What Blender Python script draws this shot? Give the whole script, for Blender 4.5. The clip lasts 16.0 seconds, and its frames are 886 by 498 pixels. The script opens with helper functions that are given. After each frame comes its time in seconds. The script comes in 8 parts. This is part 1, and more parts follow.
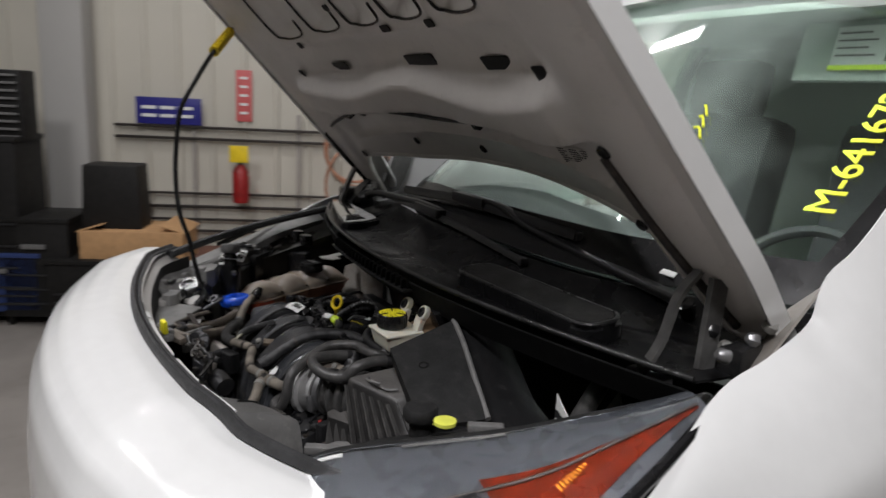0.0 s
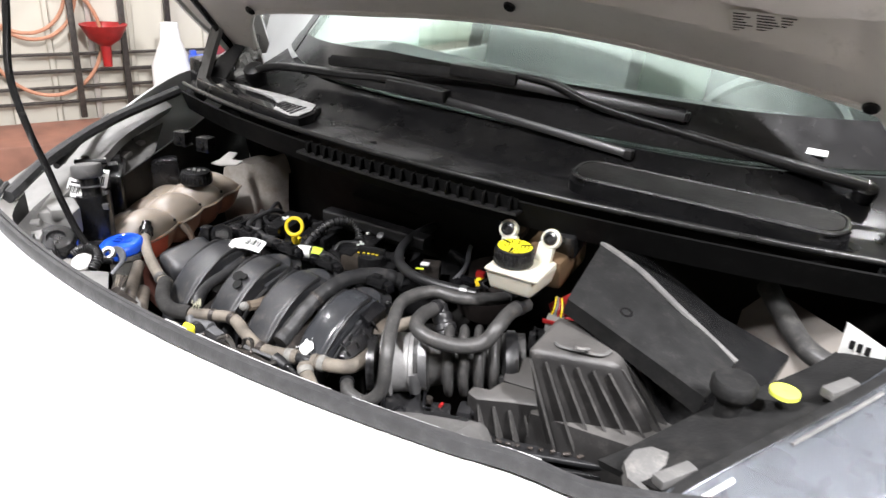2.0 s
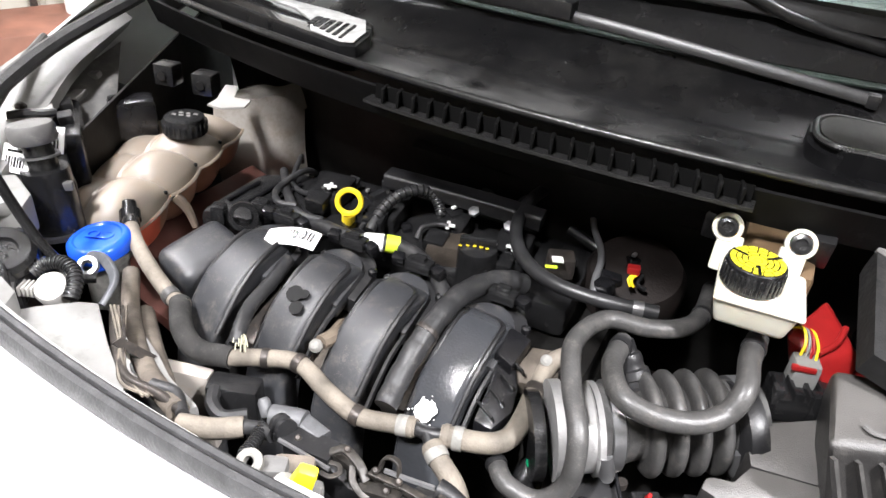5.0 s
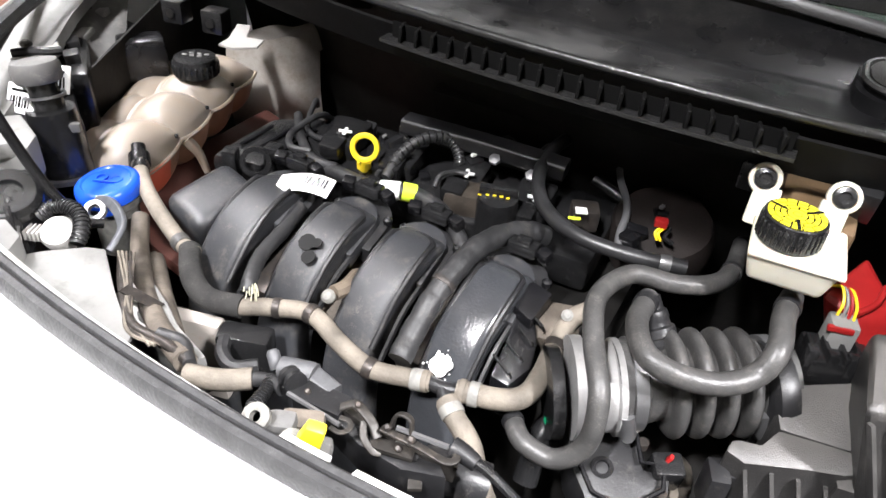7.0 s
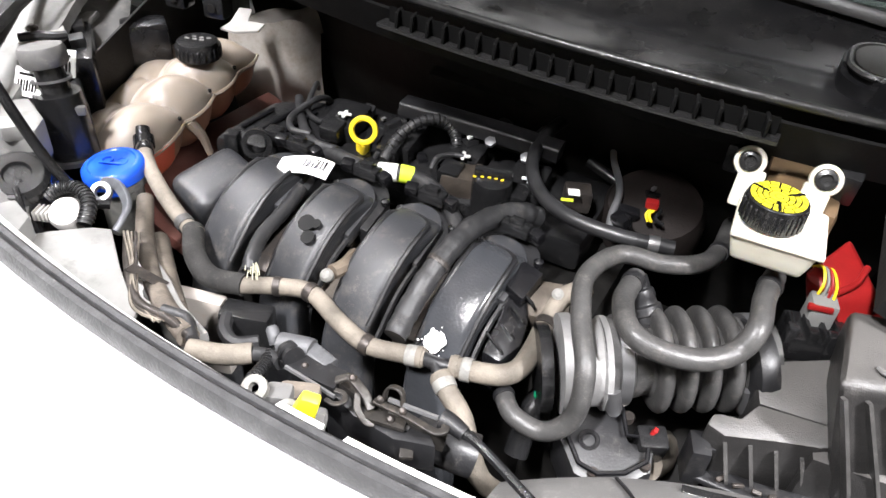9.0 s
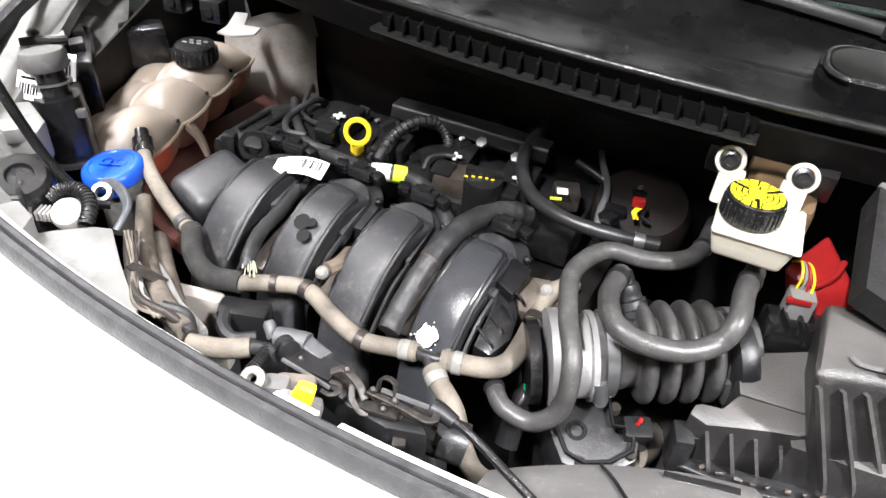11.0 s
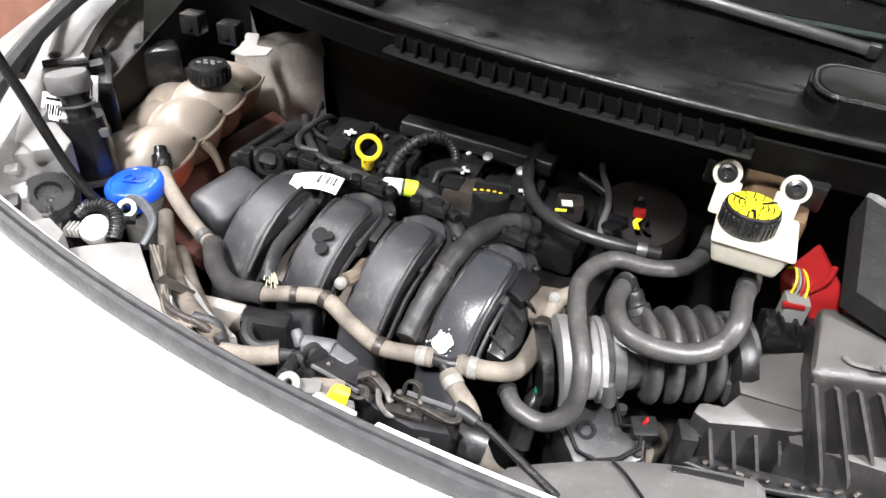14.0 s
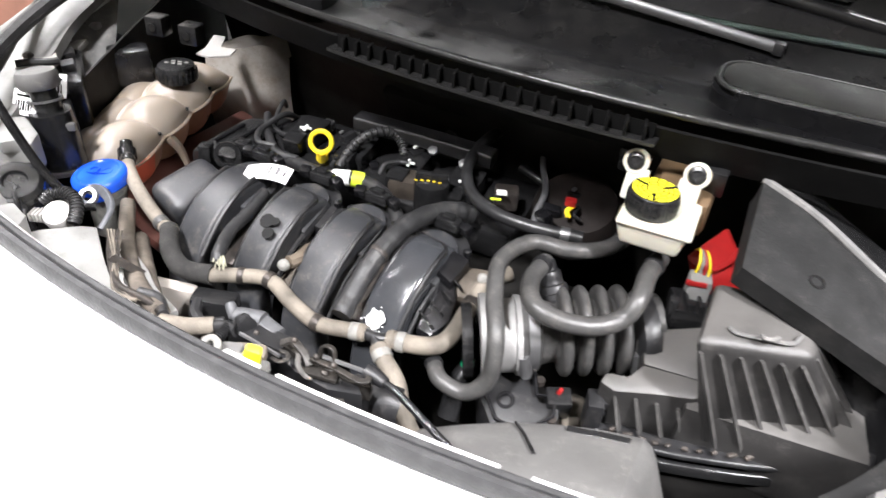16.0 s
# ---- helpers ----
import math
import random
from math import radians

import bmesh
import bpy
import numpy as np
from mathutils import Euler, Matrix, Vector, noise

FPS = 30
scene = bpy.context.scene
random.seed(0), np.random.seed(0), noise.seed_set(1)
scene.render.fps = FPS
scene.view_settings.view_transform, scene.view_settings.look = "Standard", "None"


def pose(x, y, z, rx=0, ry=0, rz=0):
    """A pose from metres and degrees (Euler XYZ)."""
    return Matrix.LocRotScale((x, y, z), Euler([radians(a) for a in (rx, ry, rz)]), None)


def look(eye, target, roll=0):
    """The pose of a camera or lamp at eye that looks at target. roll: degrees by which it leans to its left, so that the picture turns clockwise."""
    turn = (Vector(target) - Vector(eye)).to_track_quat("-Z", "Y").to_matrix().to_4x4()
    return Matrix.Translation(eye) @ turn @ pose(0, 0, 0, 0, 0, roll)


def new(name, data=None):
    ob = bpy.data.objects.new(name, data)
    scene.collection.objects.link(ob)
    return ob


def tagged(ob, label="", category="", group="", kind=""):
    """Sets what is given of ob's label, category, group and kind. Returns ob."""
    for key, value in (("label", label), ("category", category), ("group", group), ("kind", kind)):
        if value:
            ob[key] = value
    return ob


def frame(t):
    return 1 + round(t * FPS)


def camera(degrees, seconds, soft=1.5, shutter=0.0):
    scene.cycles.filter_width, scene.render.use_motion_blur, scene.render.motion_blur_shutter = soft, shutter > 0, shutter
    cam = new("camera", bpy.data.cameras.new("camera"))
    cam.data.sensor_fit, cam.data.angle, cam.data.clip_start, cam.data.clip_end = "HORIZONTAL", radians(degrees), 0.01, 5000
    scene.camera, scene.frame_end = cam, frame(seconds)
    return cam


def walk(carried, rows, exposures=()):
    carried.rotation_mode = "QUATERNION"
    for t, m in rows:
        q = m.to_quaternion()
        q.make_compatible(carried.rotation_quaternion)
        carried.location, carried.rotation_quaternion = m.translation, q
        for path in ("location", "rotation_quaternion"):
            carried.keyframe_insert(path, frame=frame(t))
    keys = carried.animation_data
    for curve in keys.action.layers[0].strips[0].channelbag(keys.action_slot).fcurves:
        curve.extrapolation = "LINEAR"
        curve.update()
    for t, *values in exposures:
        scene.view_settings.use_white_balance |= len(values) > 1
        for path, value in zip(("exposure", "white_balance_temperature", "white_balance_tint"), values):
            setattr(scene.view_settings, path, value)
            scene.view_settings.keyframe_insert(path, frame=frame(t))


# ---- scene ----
cam = camera(63.3, 16.0, 1.5, 0.4)
PATH = [
    (0, (1.437, 0.1, 1.542), (-0.292, 1.01, 1.118), 2.8),
    (0.1, (1.383, 0.045, 1.525), (-0.294, 1.055, 1.114), 3.1),
    (0.4, (1.158, -0.057, 1.499), (-0.32, 1.227, 1.093), 3.3),
    (0.5, (1.101, -0.072, 1.501), (-0.325, 1.265, 1.076), 3.2),
    (0.7, (0.989, -0.112, 1.485), (-0.338, 1.308, 1.013), 3.7),
    (1, (0.852, -0.18, 1.482), (-0.327, 1.308, 0.853), 3.8),
    (1.5, (0.721, -0.241, 1.541), (-0.322, 1.26, 0.728), 3.8),
    (2, (0.64, -0.236, 1.537), (-0.333, 1.313, 0.728), 3.9),
    (2.5, (0.483, -0.202, 1.506), (-0.445, 1.37, 0.689), 3.9),
    (3, (0.356, -0.176, 1.502), (-0.49, 1.448, 0.698), 4.2),
    (3.5, (0.276, -0.098, 1.488), (-0.469, 1.564, 0.662), 4.3),
    (4, (0.178, -0.036, 1.479), (-0.518, 1.574, 0.518), 4.8),
    (4.2, (0.185, -0.037, 1.485), (-0.507, 1.554, 0.489), 5.0),
    (6.5, (0.182, 0.01, 1.463), (-0.528, 1.472, 0.296), 5.3),
    (7, (0.174, 0.002, 1.46), (-0.529, 1.444, 0.266), 5.3),
    (7.5, (0.177, -0.012, 1.475), (-0.521, 1.419, 0.264), 5.4),
    (8, (0.177, -0.005, 1.465), (-0.521, 1.415, 0.241), 5.2),
    (8.5, (0.191, 0.001, 1.47), (-0.513, 1.411, 0.238), 5.0),
    (9, (0.194, -0.009, 1.475), (-0.506, 1.397, 0.238), 5.1),
    (11.5, (0.211, -0.028, 1.492), (-0.478, 1.388, 0.259), 5.1),
    (12, (0.212, -0.033, 1.499), (-0.473, 1.386, 0.267), 5.1),
    (12.5, (0.212, -0.041, 1.505), (-0.471, 1.383, 0.278), 5.0),
    (13, (0.212, -0.048, 1.507), (-0.469, 1.382, 0.286), 5.1),
    (13.5, (0.211, -0.05, 1.507), (-0.465, 1.382, 0.285), 5.1),
    (14, (0.199, -0.067, 1.512), (-0.48, 1.372, 0.3), 5.0),
    (14.5, (0.205, -0.073, 1.515), (-0.479, 1.365, 0.304), 4.9),
    (15, (0.214, -0.074, 1.516), (-0.472, 1.367, 0.312), 4.9),
    (15.5, (0.225, -0.068, 1.521), (-0.462, 1.372, 0.315), 4.7),
    (16, (0.312, -0.083, 1.53), (-0.395, 1.358, 0.337), 4.6),
]
EXPO = [(0.0, -1.5), (0.3, -0.7), (0.5, -0.25), (1.0, 0.3), (1.5, 0.42), (2.5, 0.52), (3.5, 0.74), (4.2, 0.98), (6.5, 1.02), (16.0, 0.97)]
walk(cam, [(t, look(eye, target, roll)) for t, eye, target, roll in PATH], EXPO)

# ---------------------------------------------------------------- light
world = bpy.data.worlds.new("shop_air")
world.use_nodes = True
scene.world = world
world.node_tree.nodes["Background"].inputs[0].default_value = (0.9, 0.95, 1.0, 1)
world.node_tree.nodes["Background"].inputs[1].default_value = 0.03


def lamp(name, at, target, sx, sy, watts, colour=(0.985, 0.972, 1.0)):
    data = bpy.data.lights.new(name, "AREA")
    data.shape, data.size, data.size_y, data.energy, data.color = "RECTANGLE", sx, sy, watts, colour
    ob = new(name, data)
    ob.matrix_world = look(at, target)
    return ob


# ---------------------------------------------------------------- materials
def mat(name, colour, rough=0.5, metal=0.0, var=0.15, scale=30.0, bump=0.1, bscale=200.0, dirt=None, dirt_amount=0.0,
        dirt_scale=12.0, coat=0.0, spec=0.5, trans=0.0, emit=0.0, sss=0.0, rvar=0.12, lit_top=None):
    m = bpy.data.materials.new(name)
    m.use_nodes = True
    nt = m.node_tree
    nd, lk = nt.nodes, nt.links
    b = nd["Principled BSDF"]
    tc = nd.new("ShaderNodeTexCoord")
    geo = nd.new("ShaderNodeNewGeometry")
    n1 = nd.new("ShaderNodeTexNoise")
    n1.inputs["Scale"].default_value, n1.inputs["Detail"].default_value = scale, 6
    lk.new(geo.outputs["Position"], n1.inputs["Vector"])
    ramp = nd.new("ShaderNodeValToRGB")
    c = Vector(colour)
    ramp.color_ramp.elements[0].position, ramp.color_ramp.elements[1].position = 0.3, 0.7
    ramp.color_ramp.elements[0].color = (*(c * (1 - var)), 1)
    ramp.color_ramp.elements[1].color = (*[min(1, v * (1 + var)) for v in c], 1)
    lk.new(n1.outputs["Fac"], ramp.inputs["Fac"])
    out = ramp.outputs["Color"]
    if dirt:
        n2 = nd.new("ShaderNodeTexNoise")
        n2.inputs["Scale"].default_value, n2.inputs["Detail"].default_value, n2.inputs["Roughness"].default_value = dirt_scale * 3, 12, 0.78
        lk.new(geo.outputs["Position"], n2.inputs["Vector"])
        r2 = nd.new("ShaderNodeMapRange")
        r2.inputs["From Min"].default_value, r2.inputs["From Max"].default_value = 0.62 - 0.35 * dirt_amount, 0.8 - 0.2 * dirt_amount
        r2.inputs["To Max"].default_value = min(1.0, 0.35 + dirt_amount)
        lk.new(n2.outputs["Fac"], r2.inputs["Value"])
        mx = nd.new("ShaderNodeMix")
        mx.data_type = "RGBA"
        lk.new(r2.outputs["Result"], mx.inputs["Factor"])
        lk.new(out, mx.inputs["A"])
        mx.inputs["B"].default_value = (*dirt, 1)
        out = mx.outputs["Result"]
        # fine pale grit and scuffs
        n5 = nd.new("ShaderNodeTexNoise")
        n5.inputs["Scale"].default_value, n5.inputs["Detail"].default_value = 650, 3
        lk.new(geo.outputs["Position"], n5.inputs["Vector"])
        n6 = nd.new("ShaderNodeTexNoise")
        n6.inputs["Scale"].default_value, n6.inputs["Detail"].default_value = 60, 8
        lk.new(geo.outputs["Position"], n6.inputs["Vector"])
        ad = nd.new("ShaderNodeMath")
        ad.operation = "MULTIPLY"
        lk.new(n5.outputs["Fac"], ad.inputs[0])
        lk.new(n6.outputs["Fac"], ad.inputs[1])
        r5 = nd.new("ShaderNodeMapRange")
        r5.inputs["From Min"].default_value, r5.inputs["From Max"].default_value = 0.335, 0.42
        r5.inputs["To Max"].default_value = 0.12 + 0.7 * dirt_amount
        lk.new(ad.outputs[0], r5.inputs["Value"])
        m5 = nd.new("ShaderNodeMix")
        m5.data_type = "RGBA"
        lk.new(r5.outputs["Result"], m5.inputs["Factor"])
        lk.new(out, m5.inputs["A"])
        m5.inputs["B"].default_value = (*[min(1, v * 1.35) for v in dirt], 1)
        out = m5.outputs["Result"]
    if lit_top:
        # paler tone painted on upward faces: light from above plus some dust
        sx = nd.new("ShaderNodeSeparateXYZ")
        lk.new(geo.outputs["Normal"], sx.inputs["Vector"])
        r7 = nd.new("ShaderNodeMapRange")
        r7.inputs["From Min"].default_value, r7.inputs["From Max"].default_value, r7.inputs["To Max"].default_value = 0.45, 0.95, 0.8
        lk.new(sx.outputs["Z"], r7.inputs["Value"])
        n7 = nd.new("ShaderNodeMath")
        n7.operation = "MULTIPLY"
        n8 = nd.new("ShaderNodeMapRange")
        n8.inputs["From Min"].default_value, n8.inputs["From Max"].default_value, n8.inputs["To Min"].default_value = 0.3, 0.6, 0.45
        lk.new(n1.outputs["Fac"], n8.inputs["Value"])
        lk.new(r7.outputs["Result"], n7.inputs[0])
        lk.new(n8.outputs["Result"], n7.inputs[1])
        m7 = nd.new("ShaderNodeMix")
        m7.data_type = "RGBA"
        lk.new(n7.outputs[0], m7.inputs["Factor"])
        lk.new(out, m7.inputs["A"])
        m7.inputs["B"].default_value = (*lit_top, 1)
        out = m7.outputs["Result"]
    lk.new(out, b.inputs["Base Color"])
    rr = nd.new("ShaderNodeMapRange")
    rr.inputs["To Min"].default_value, rr.inputs["To Max"].default_value = max(0.02, rough - rvar), min(1, rough + rvar)
    n3 = nd.new("ShaderNodeTexNoise")
    n3.inputs["Scale"].default_value, n3.inputs["Detail"].default_value = scale * 0.7, 5
    lk.new(geo.outputs["Position"], n3.inputs["Vector"])
    lk.new(n3.outputs["Fac"], rr.inputs["Value"])
    lk.new(rr.outputs["Result"], b.inputs["Roughness"])
    b.inputs["Metallic"].default_value = metal
    b.inputs["Specular IOR Level"].default_value = spec
    b.inputs["Coat Weight"].default_value = coat
    b.inputs["Coat Roughness"].default_value = 0.06
    if trans:
        b.inputs["Transmission Weight"].default_value = trans
    if sss:
        b.inputs["Subsurface Weight"].default_value = sss
        b.inputs["Subsurface Radius"].default_value = (0.03, 0.02, 0.012)
        b.inputs["Subsurface Scale"].default_value = 0.4
    if emit:
        b.inputs["Emission Color"].default_value = (*colour, 1)
        b.inputs["Emission Strength"].default_value = emit
    if bump:
        n4 = nd.new("ShaderNodeTexNoise")
        n4.inputs["Scale"].default_value, n4.inputs["Detail"].default_value = bscale, 4
        lk.new(geo.outputs["Position"], n4.inputs["Vector"])
        bp = nd.new("ShaderNodeBump")
        bp.inputs["Strength"].default_value, bp.inputs["Distance"].default_value = bump, 0.002
        lk.new(n4.outputs["Fac"], bp.inputs["Height"])
        lk.new(bp.outputs["Normal"], b.inputs["Normal"])
    return m


WHITE = mat("white_paint", (0.80, 0.80, 0.79), 0.22, var=0.015, bump=0.0, coat=0.6, rvar=0.04)
GREY = mat("hood_underside_primer", (0.74, 0.705, 0.675), 0.34, var=0.06, scale=8, bump=0.05, dirt=(0.28, 0.26, 0.24), dirt_amount=0.12, dirt_scale=6)
BLACK = mat("black_plastic", (0.012, 0.012, 0.0125), 0.22, var=0.2, bump=0.12, bscale=500, dirt=(0.09, 0.08, 0.07), dirt_amount=0.02)
BLACKD = mat("dusty_black_plastic", (0.013, 0.013, 0.014), 0.40, var=0.2, bump=0.15, bscale=400, dirt=(0.11, 0.10, 0.09), dirt_amount=0.18, dirt_scale=14)
RUNNER = mat("intake_plastic", (0.029, 0.030, 0.033), 0.37, var=0.35, scale=14, bump=0.25, bscale=900, dirt=(0.15, 0.135, 0.115), dirt_amount=0.27, dirt_scale=13, spec=0.55)
WETRUN = mat("wet_intake_plastic", (0.036, 0.038, 0.042), 0.22, var=0.3, scale=14, bump=0.2, bscale=300, dirt=(0.05, 0.048, 0.046), dirt_amount=0.15, dirt_scale=12, coat=0.5)
# upward faces painted paler, top light and dust in one colour
AIRBOX = mat("airbox_plastic", (0.024, 0.023, 0.0225), 0.40, var=0.25, scale=18, bump=0.3, bscale=700, dirt=(0.085, 0.08, 0.075), dirt_amount=0.3, dirt_scale=7, lit_top=(0.105, 0.10, 0.095))
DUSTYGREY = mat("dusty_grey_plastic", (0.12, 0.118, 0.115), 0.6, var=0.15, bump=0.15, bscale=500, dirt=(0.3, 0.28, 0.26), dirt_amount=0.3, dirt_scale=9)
RUBBER = mat("black_rubber", (0.050, 0.049, 0.048), 0.40, var=0.3, bump=0.25, bscale=350, dirt=(0.15, 0.138, 0.125), dirt_amount=0.28, dirt_scale=26, spec=0.5)
SEALM = mat("seal_rubber", (0.036, 0.036, 0.037), 0.5, var=0.25, scale=60, bump=0.5, bscale=350, dirt=(0.10, 0.098, 0.095), dirt_amount=0.12, dirt_scale=14, spec=0.35)
TAN = mat("dusty_hose", (0.152, 0.132, 0.107), 0.75, var=0.45, scale=30, bump=0.35, bscale=400, dirt=(0.06, 0.05, 0.04), dirt_amount=0.28, dirt_scale=22)
RESV = mat("aged_tank_plastic", (0.265, 0.215, 0.172), 0.42, var=0.15, scale=9, bump=0.06, dirt=(0.20, 0.135, 0.09), dirt_amount=0.2, dirt_scale=4, sss=0.25)
COOLANT = mat("orange_coolant", (0.55, 0.10, 0.05), 0.35, var=0.1, bump=0.0)
TANKLOW = mat("stained_tank_plastic", (0.34, 0.20, 0.13), 0.4, var=0.15, bump=0.05, dirt=(0.2, 0.1, 0.06), dirt_amount=0.2)
COWLM = mat("damp_cowl_plastic", (0.0065, 0.0065, 0.007), 0.30, var=0.2, bump=0.06, bscale=350, dirt=(0.030, 0.029, 0.027), dirt_amount=0.32, dirt_scale=2.2, rvar=0.16, spec=0.20)
COWLB = mat("matt_cowl_plastic", (0.0045, 0.0045, 0.0045), 0.6, var=0.2, bump=0.1, bscale=350, dirt=(0.022, 0.021, 0.02), dirt_amount=0.12, dirt_scale=10, spec=0.10)
LIPM = mat("worn_lip_rubber", (0.014, 0.014, 0.014), 0.30, var=0.3, bump=0.3, bscale=300, dirt=(0.16, 0.16, 0.155), dirt_amount=0.16, dirt_scale=30)
GLOSS = mat("glossy_black_plastic", (0.007, 0.007, 0.008), 0.26, var=0.2, bump=0.12, bscale=120, rvar=0.08, dirt=(0.05, 0.045, 0.04), dirt_amount=0.1, dirt_scale=15)
SCOOP = mat("dusty_scoop_plastic", (0.10, 0.098, 0.095), 0.5, var=0.25, scale=12, bump=0.2, bscale=500, dirt=(0.21, 0.20, 0.19), dirt_amount=0.3, dirt_scale=7)
TAND = mat("grimy_pipe", (0.11, 0.092, 0.074), 0.7, var=0.4, scale=35, bump=0.4, bscale=300, dirt=(0.03, 0.025, 0.02), dirt_amount=0.3, dirt_scale=14)
REDRUST = mat("red_rust_stain", (0.10, 0.034, 0.025), 0.6, var=0.3, scale=20, bump=0.3, dirt=(0.08, 0.03, 0.02), dirt_amount=0.3, dirt_scale=12)
SLABM = mat("worn_battery_cover", (0.016, 0.016, 0.016), 0.72, var=0.3, bump=0.45, bscale=220, dirt=(0.050, 0.047, 0.044), dirt_amount=0.25, dirt_scale=6, spec=0.2)
CREAM = mat("cream_plastic", (0.66, 0.63, 0.53), 0.4, var=0.06, scale=20, bump=0.03, dirt=(0.36, 0.28, 0.17), dirt_amount=0.08, sss=0.2)
CREAMOLD = mat("stained_plastic", (0.14, 0.09, 0.05), 0.45, var=0.25, bump=0.05, dirt=(0.05, 0.035, 0.02), dirt_amount=0.3)
YELLOW = mat("yellow_plastic", (0.85, 0.62, 0.02), 0.4, var=0.08, bump=0.03)
YELLOWB = mat("bright_yellow_plastic", (0.88, 0.80, 0.03), 0.4, var=0.05, bump=0.02)
LIME = mat("lime_tape", (0.66, 0.86, 0.05), 0.45, var=0.05, bump=0.0)
PAPER = mat("white_label", (0.78, 0.78, 0.76), 0.5, var=0.04, bump=0.0)
DULLW = mat("grubby_white_plastic", (0.20, 0.195, 0.18), 0.6, var=0.3, scale=120, bump=0.15, dirt=(0.11, 0.095, 0.08), dirt_amount=0.3, dirt_scale=40)
ARMM = mat("black_painted_steel", (0.014, 0.014, 0.0145), 0.34, 0.0, var=0.3, scale=60, bump=0.15, dirt=(0.05, 0.046, 0.042), dirt_amount=0.15, dirt_scale=20)
BLUE = mat("blue_plastic", (0.015, 0.09, 0.62), 0.2, var=0.08, scale=50, bump=0.25, bscale=90)
RED = mat("red_plastic", (0.30, 0.013, 0.013), 0.38, var=0.2, bump=0.12, dirt=(0.10, 0.02, 0.02), dirt_amount=0.25, dirt_scale=8)
STEEL = mat("grey_steel", (0.30, 0.30, 0.305), 0.40, 0.85, var=0.2, bump=0.15, dirt=(0.14, 0.12, 0.10), dirt_amount=0.25, dirt_scale=20)
ALU = mat("cast_aluminium", (0.40, 0.395, 0.39), 0.55, 0.55, var=0.15, bump=0.4, bscale=250, dirt=(0.22, 0.20, 0.17), dirt_amount=0.2, dirt_scale=12)
RUST = mat("rusty_steel", (0.17, 0.138, 0.105), 0.65, 0.4, var=0.3, bump=0.3, dirt=(0.16, 0.09, 0.05), dirt_amount=0.25, dirt_scale=25)
DARKSTEEL = mat("dark_bracket_steel", (0.050, 0.044, 0.040), 0.42, 0.5, var=0.35, scale=60, bump=0.35, dirt=(0.17, 0.12, 0.09), dirt_amount=0.25, dirt_scale=25)
SLEEVE = mat("woven_sleeve", (0.035, 0.034, 0.033), 0.85, var=0.3, bump=0.9, bscale=900, dirt=(0.11, 0.10, 0.09), dirt_amount=0.25, dirt_scale=30, spec=0.2)
BRIGHT = mat("bright_pipe", (0.36, 0.36, 0.37), 0.32, 0.7, var=0.1, bump=0.1)
GRITTY = mat("gritty_gutter", (0.010, 0.010, 0.010), 0.45, var=0.4, scale=300, bump=1.0, bscale=450, dirt=(0.05, 0.048, 0.045), dirt_amount=0.2, dirt_scale=90)
LOOM = mat("tape_wrapped_loom", (0.020, 0.020, 0.021), 0.5, var=0.3, bump=0.4, bscale=120, dirt=(0.11, 0.10, 0.09), dirt_amount=0.2, dirt_scale=10)
# near-black: shade of the bay and of holes put into colour; also black goods
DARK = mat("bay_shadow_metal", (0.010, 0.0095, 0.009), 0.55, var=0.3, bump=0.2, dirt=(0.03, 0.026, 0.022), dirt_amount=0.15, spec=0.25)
BODYIN = mat("dusty_inner_metal", (0.34, 0.31, 0.28), 0.55, var=0.1, bump=0.1, dirt=(0.26, 0.2, 0.15), dirt_amount=0.25, dirt_scale=10)
CONCRETE = mat("shop_concrete", (0.24, 0.22, 0.20), 0.55, var=0.15, scale=3, bump=0.2, bscale=60, dirt=(0.12, 0.11, 0.1), dirt_amount=0.2, dirt_scale=1.5)
WALLM = mat("white_liner_panel", (0.57, 0.54, 0.465), 0.45, var=0.03, scale=2, bump=0.02, dirt=(0.5, 0.46, 0.4), dirt_amount=0.06, dirt_scale=2)
WAXY = mat("dusty_white_panel", (0.42, 0.405, 0.385), 0.5, var=0.1, scale=10, bump=0.05, dirt=(0.2, 0.18, 0.15), dirt_amount=0.2, dirt_scale=7)
PALEGREY = mat("pale_dusty_plastic", (0.20, 0.197, 0.19), 0.55, var=0.2, scale=14, bump=0.12, dirt=(0.09, 0.085, 0.08), dirt_amount=0.25, dirt_scale=10)
HOOKM = mat("dull_bent_steel", (0.115, 0.12, 0.13), 0.5, 0.4, var=0.25, scale=60, bump=0.2, dirt=(0.10, 0.09, 0.08), dirt_amount=0.2, dirt_scale=20)
GLASSCLEAR = mat("headlight_lens", (0.95, 0.95, 0.95), 0.06, var=0.0, bump=0.0, trans=1.0, rvar=0.03)
AMBER = mat("amber_lens", (0.14, 0.013, 0.003), 0.10, var=0.3, bump=0.1, bscale=90, trans=0.35, rvar=0.05)
CHROME = mat("reflector", (0.11, 0.12, 0.135), 0.28, 0.6, var=0.05, bump=0.0)


# ---------------------------------------------------------------- mesh helpers
SPOT = {}


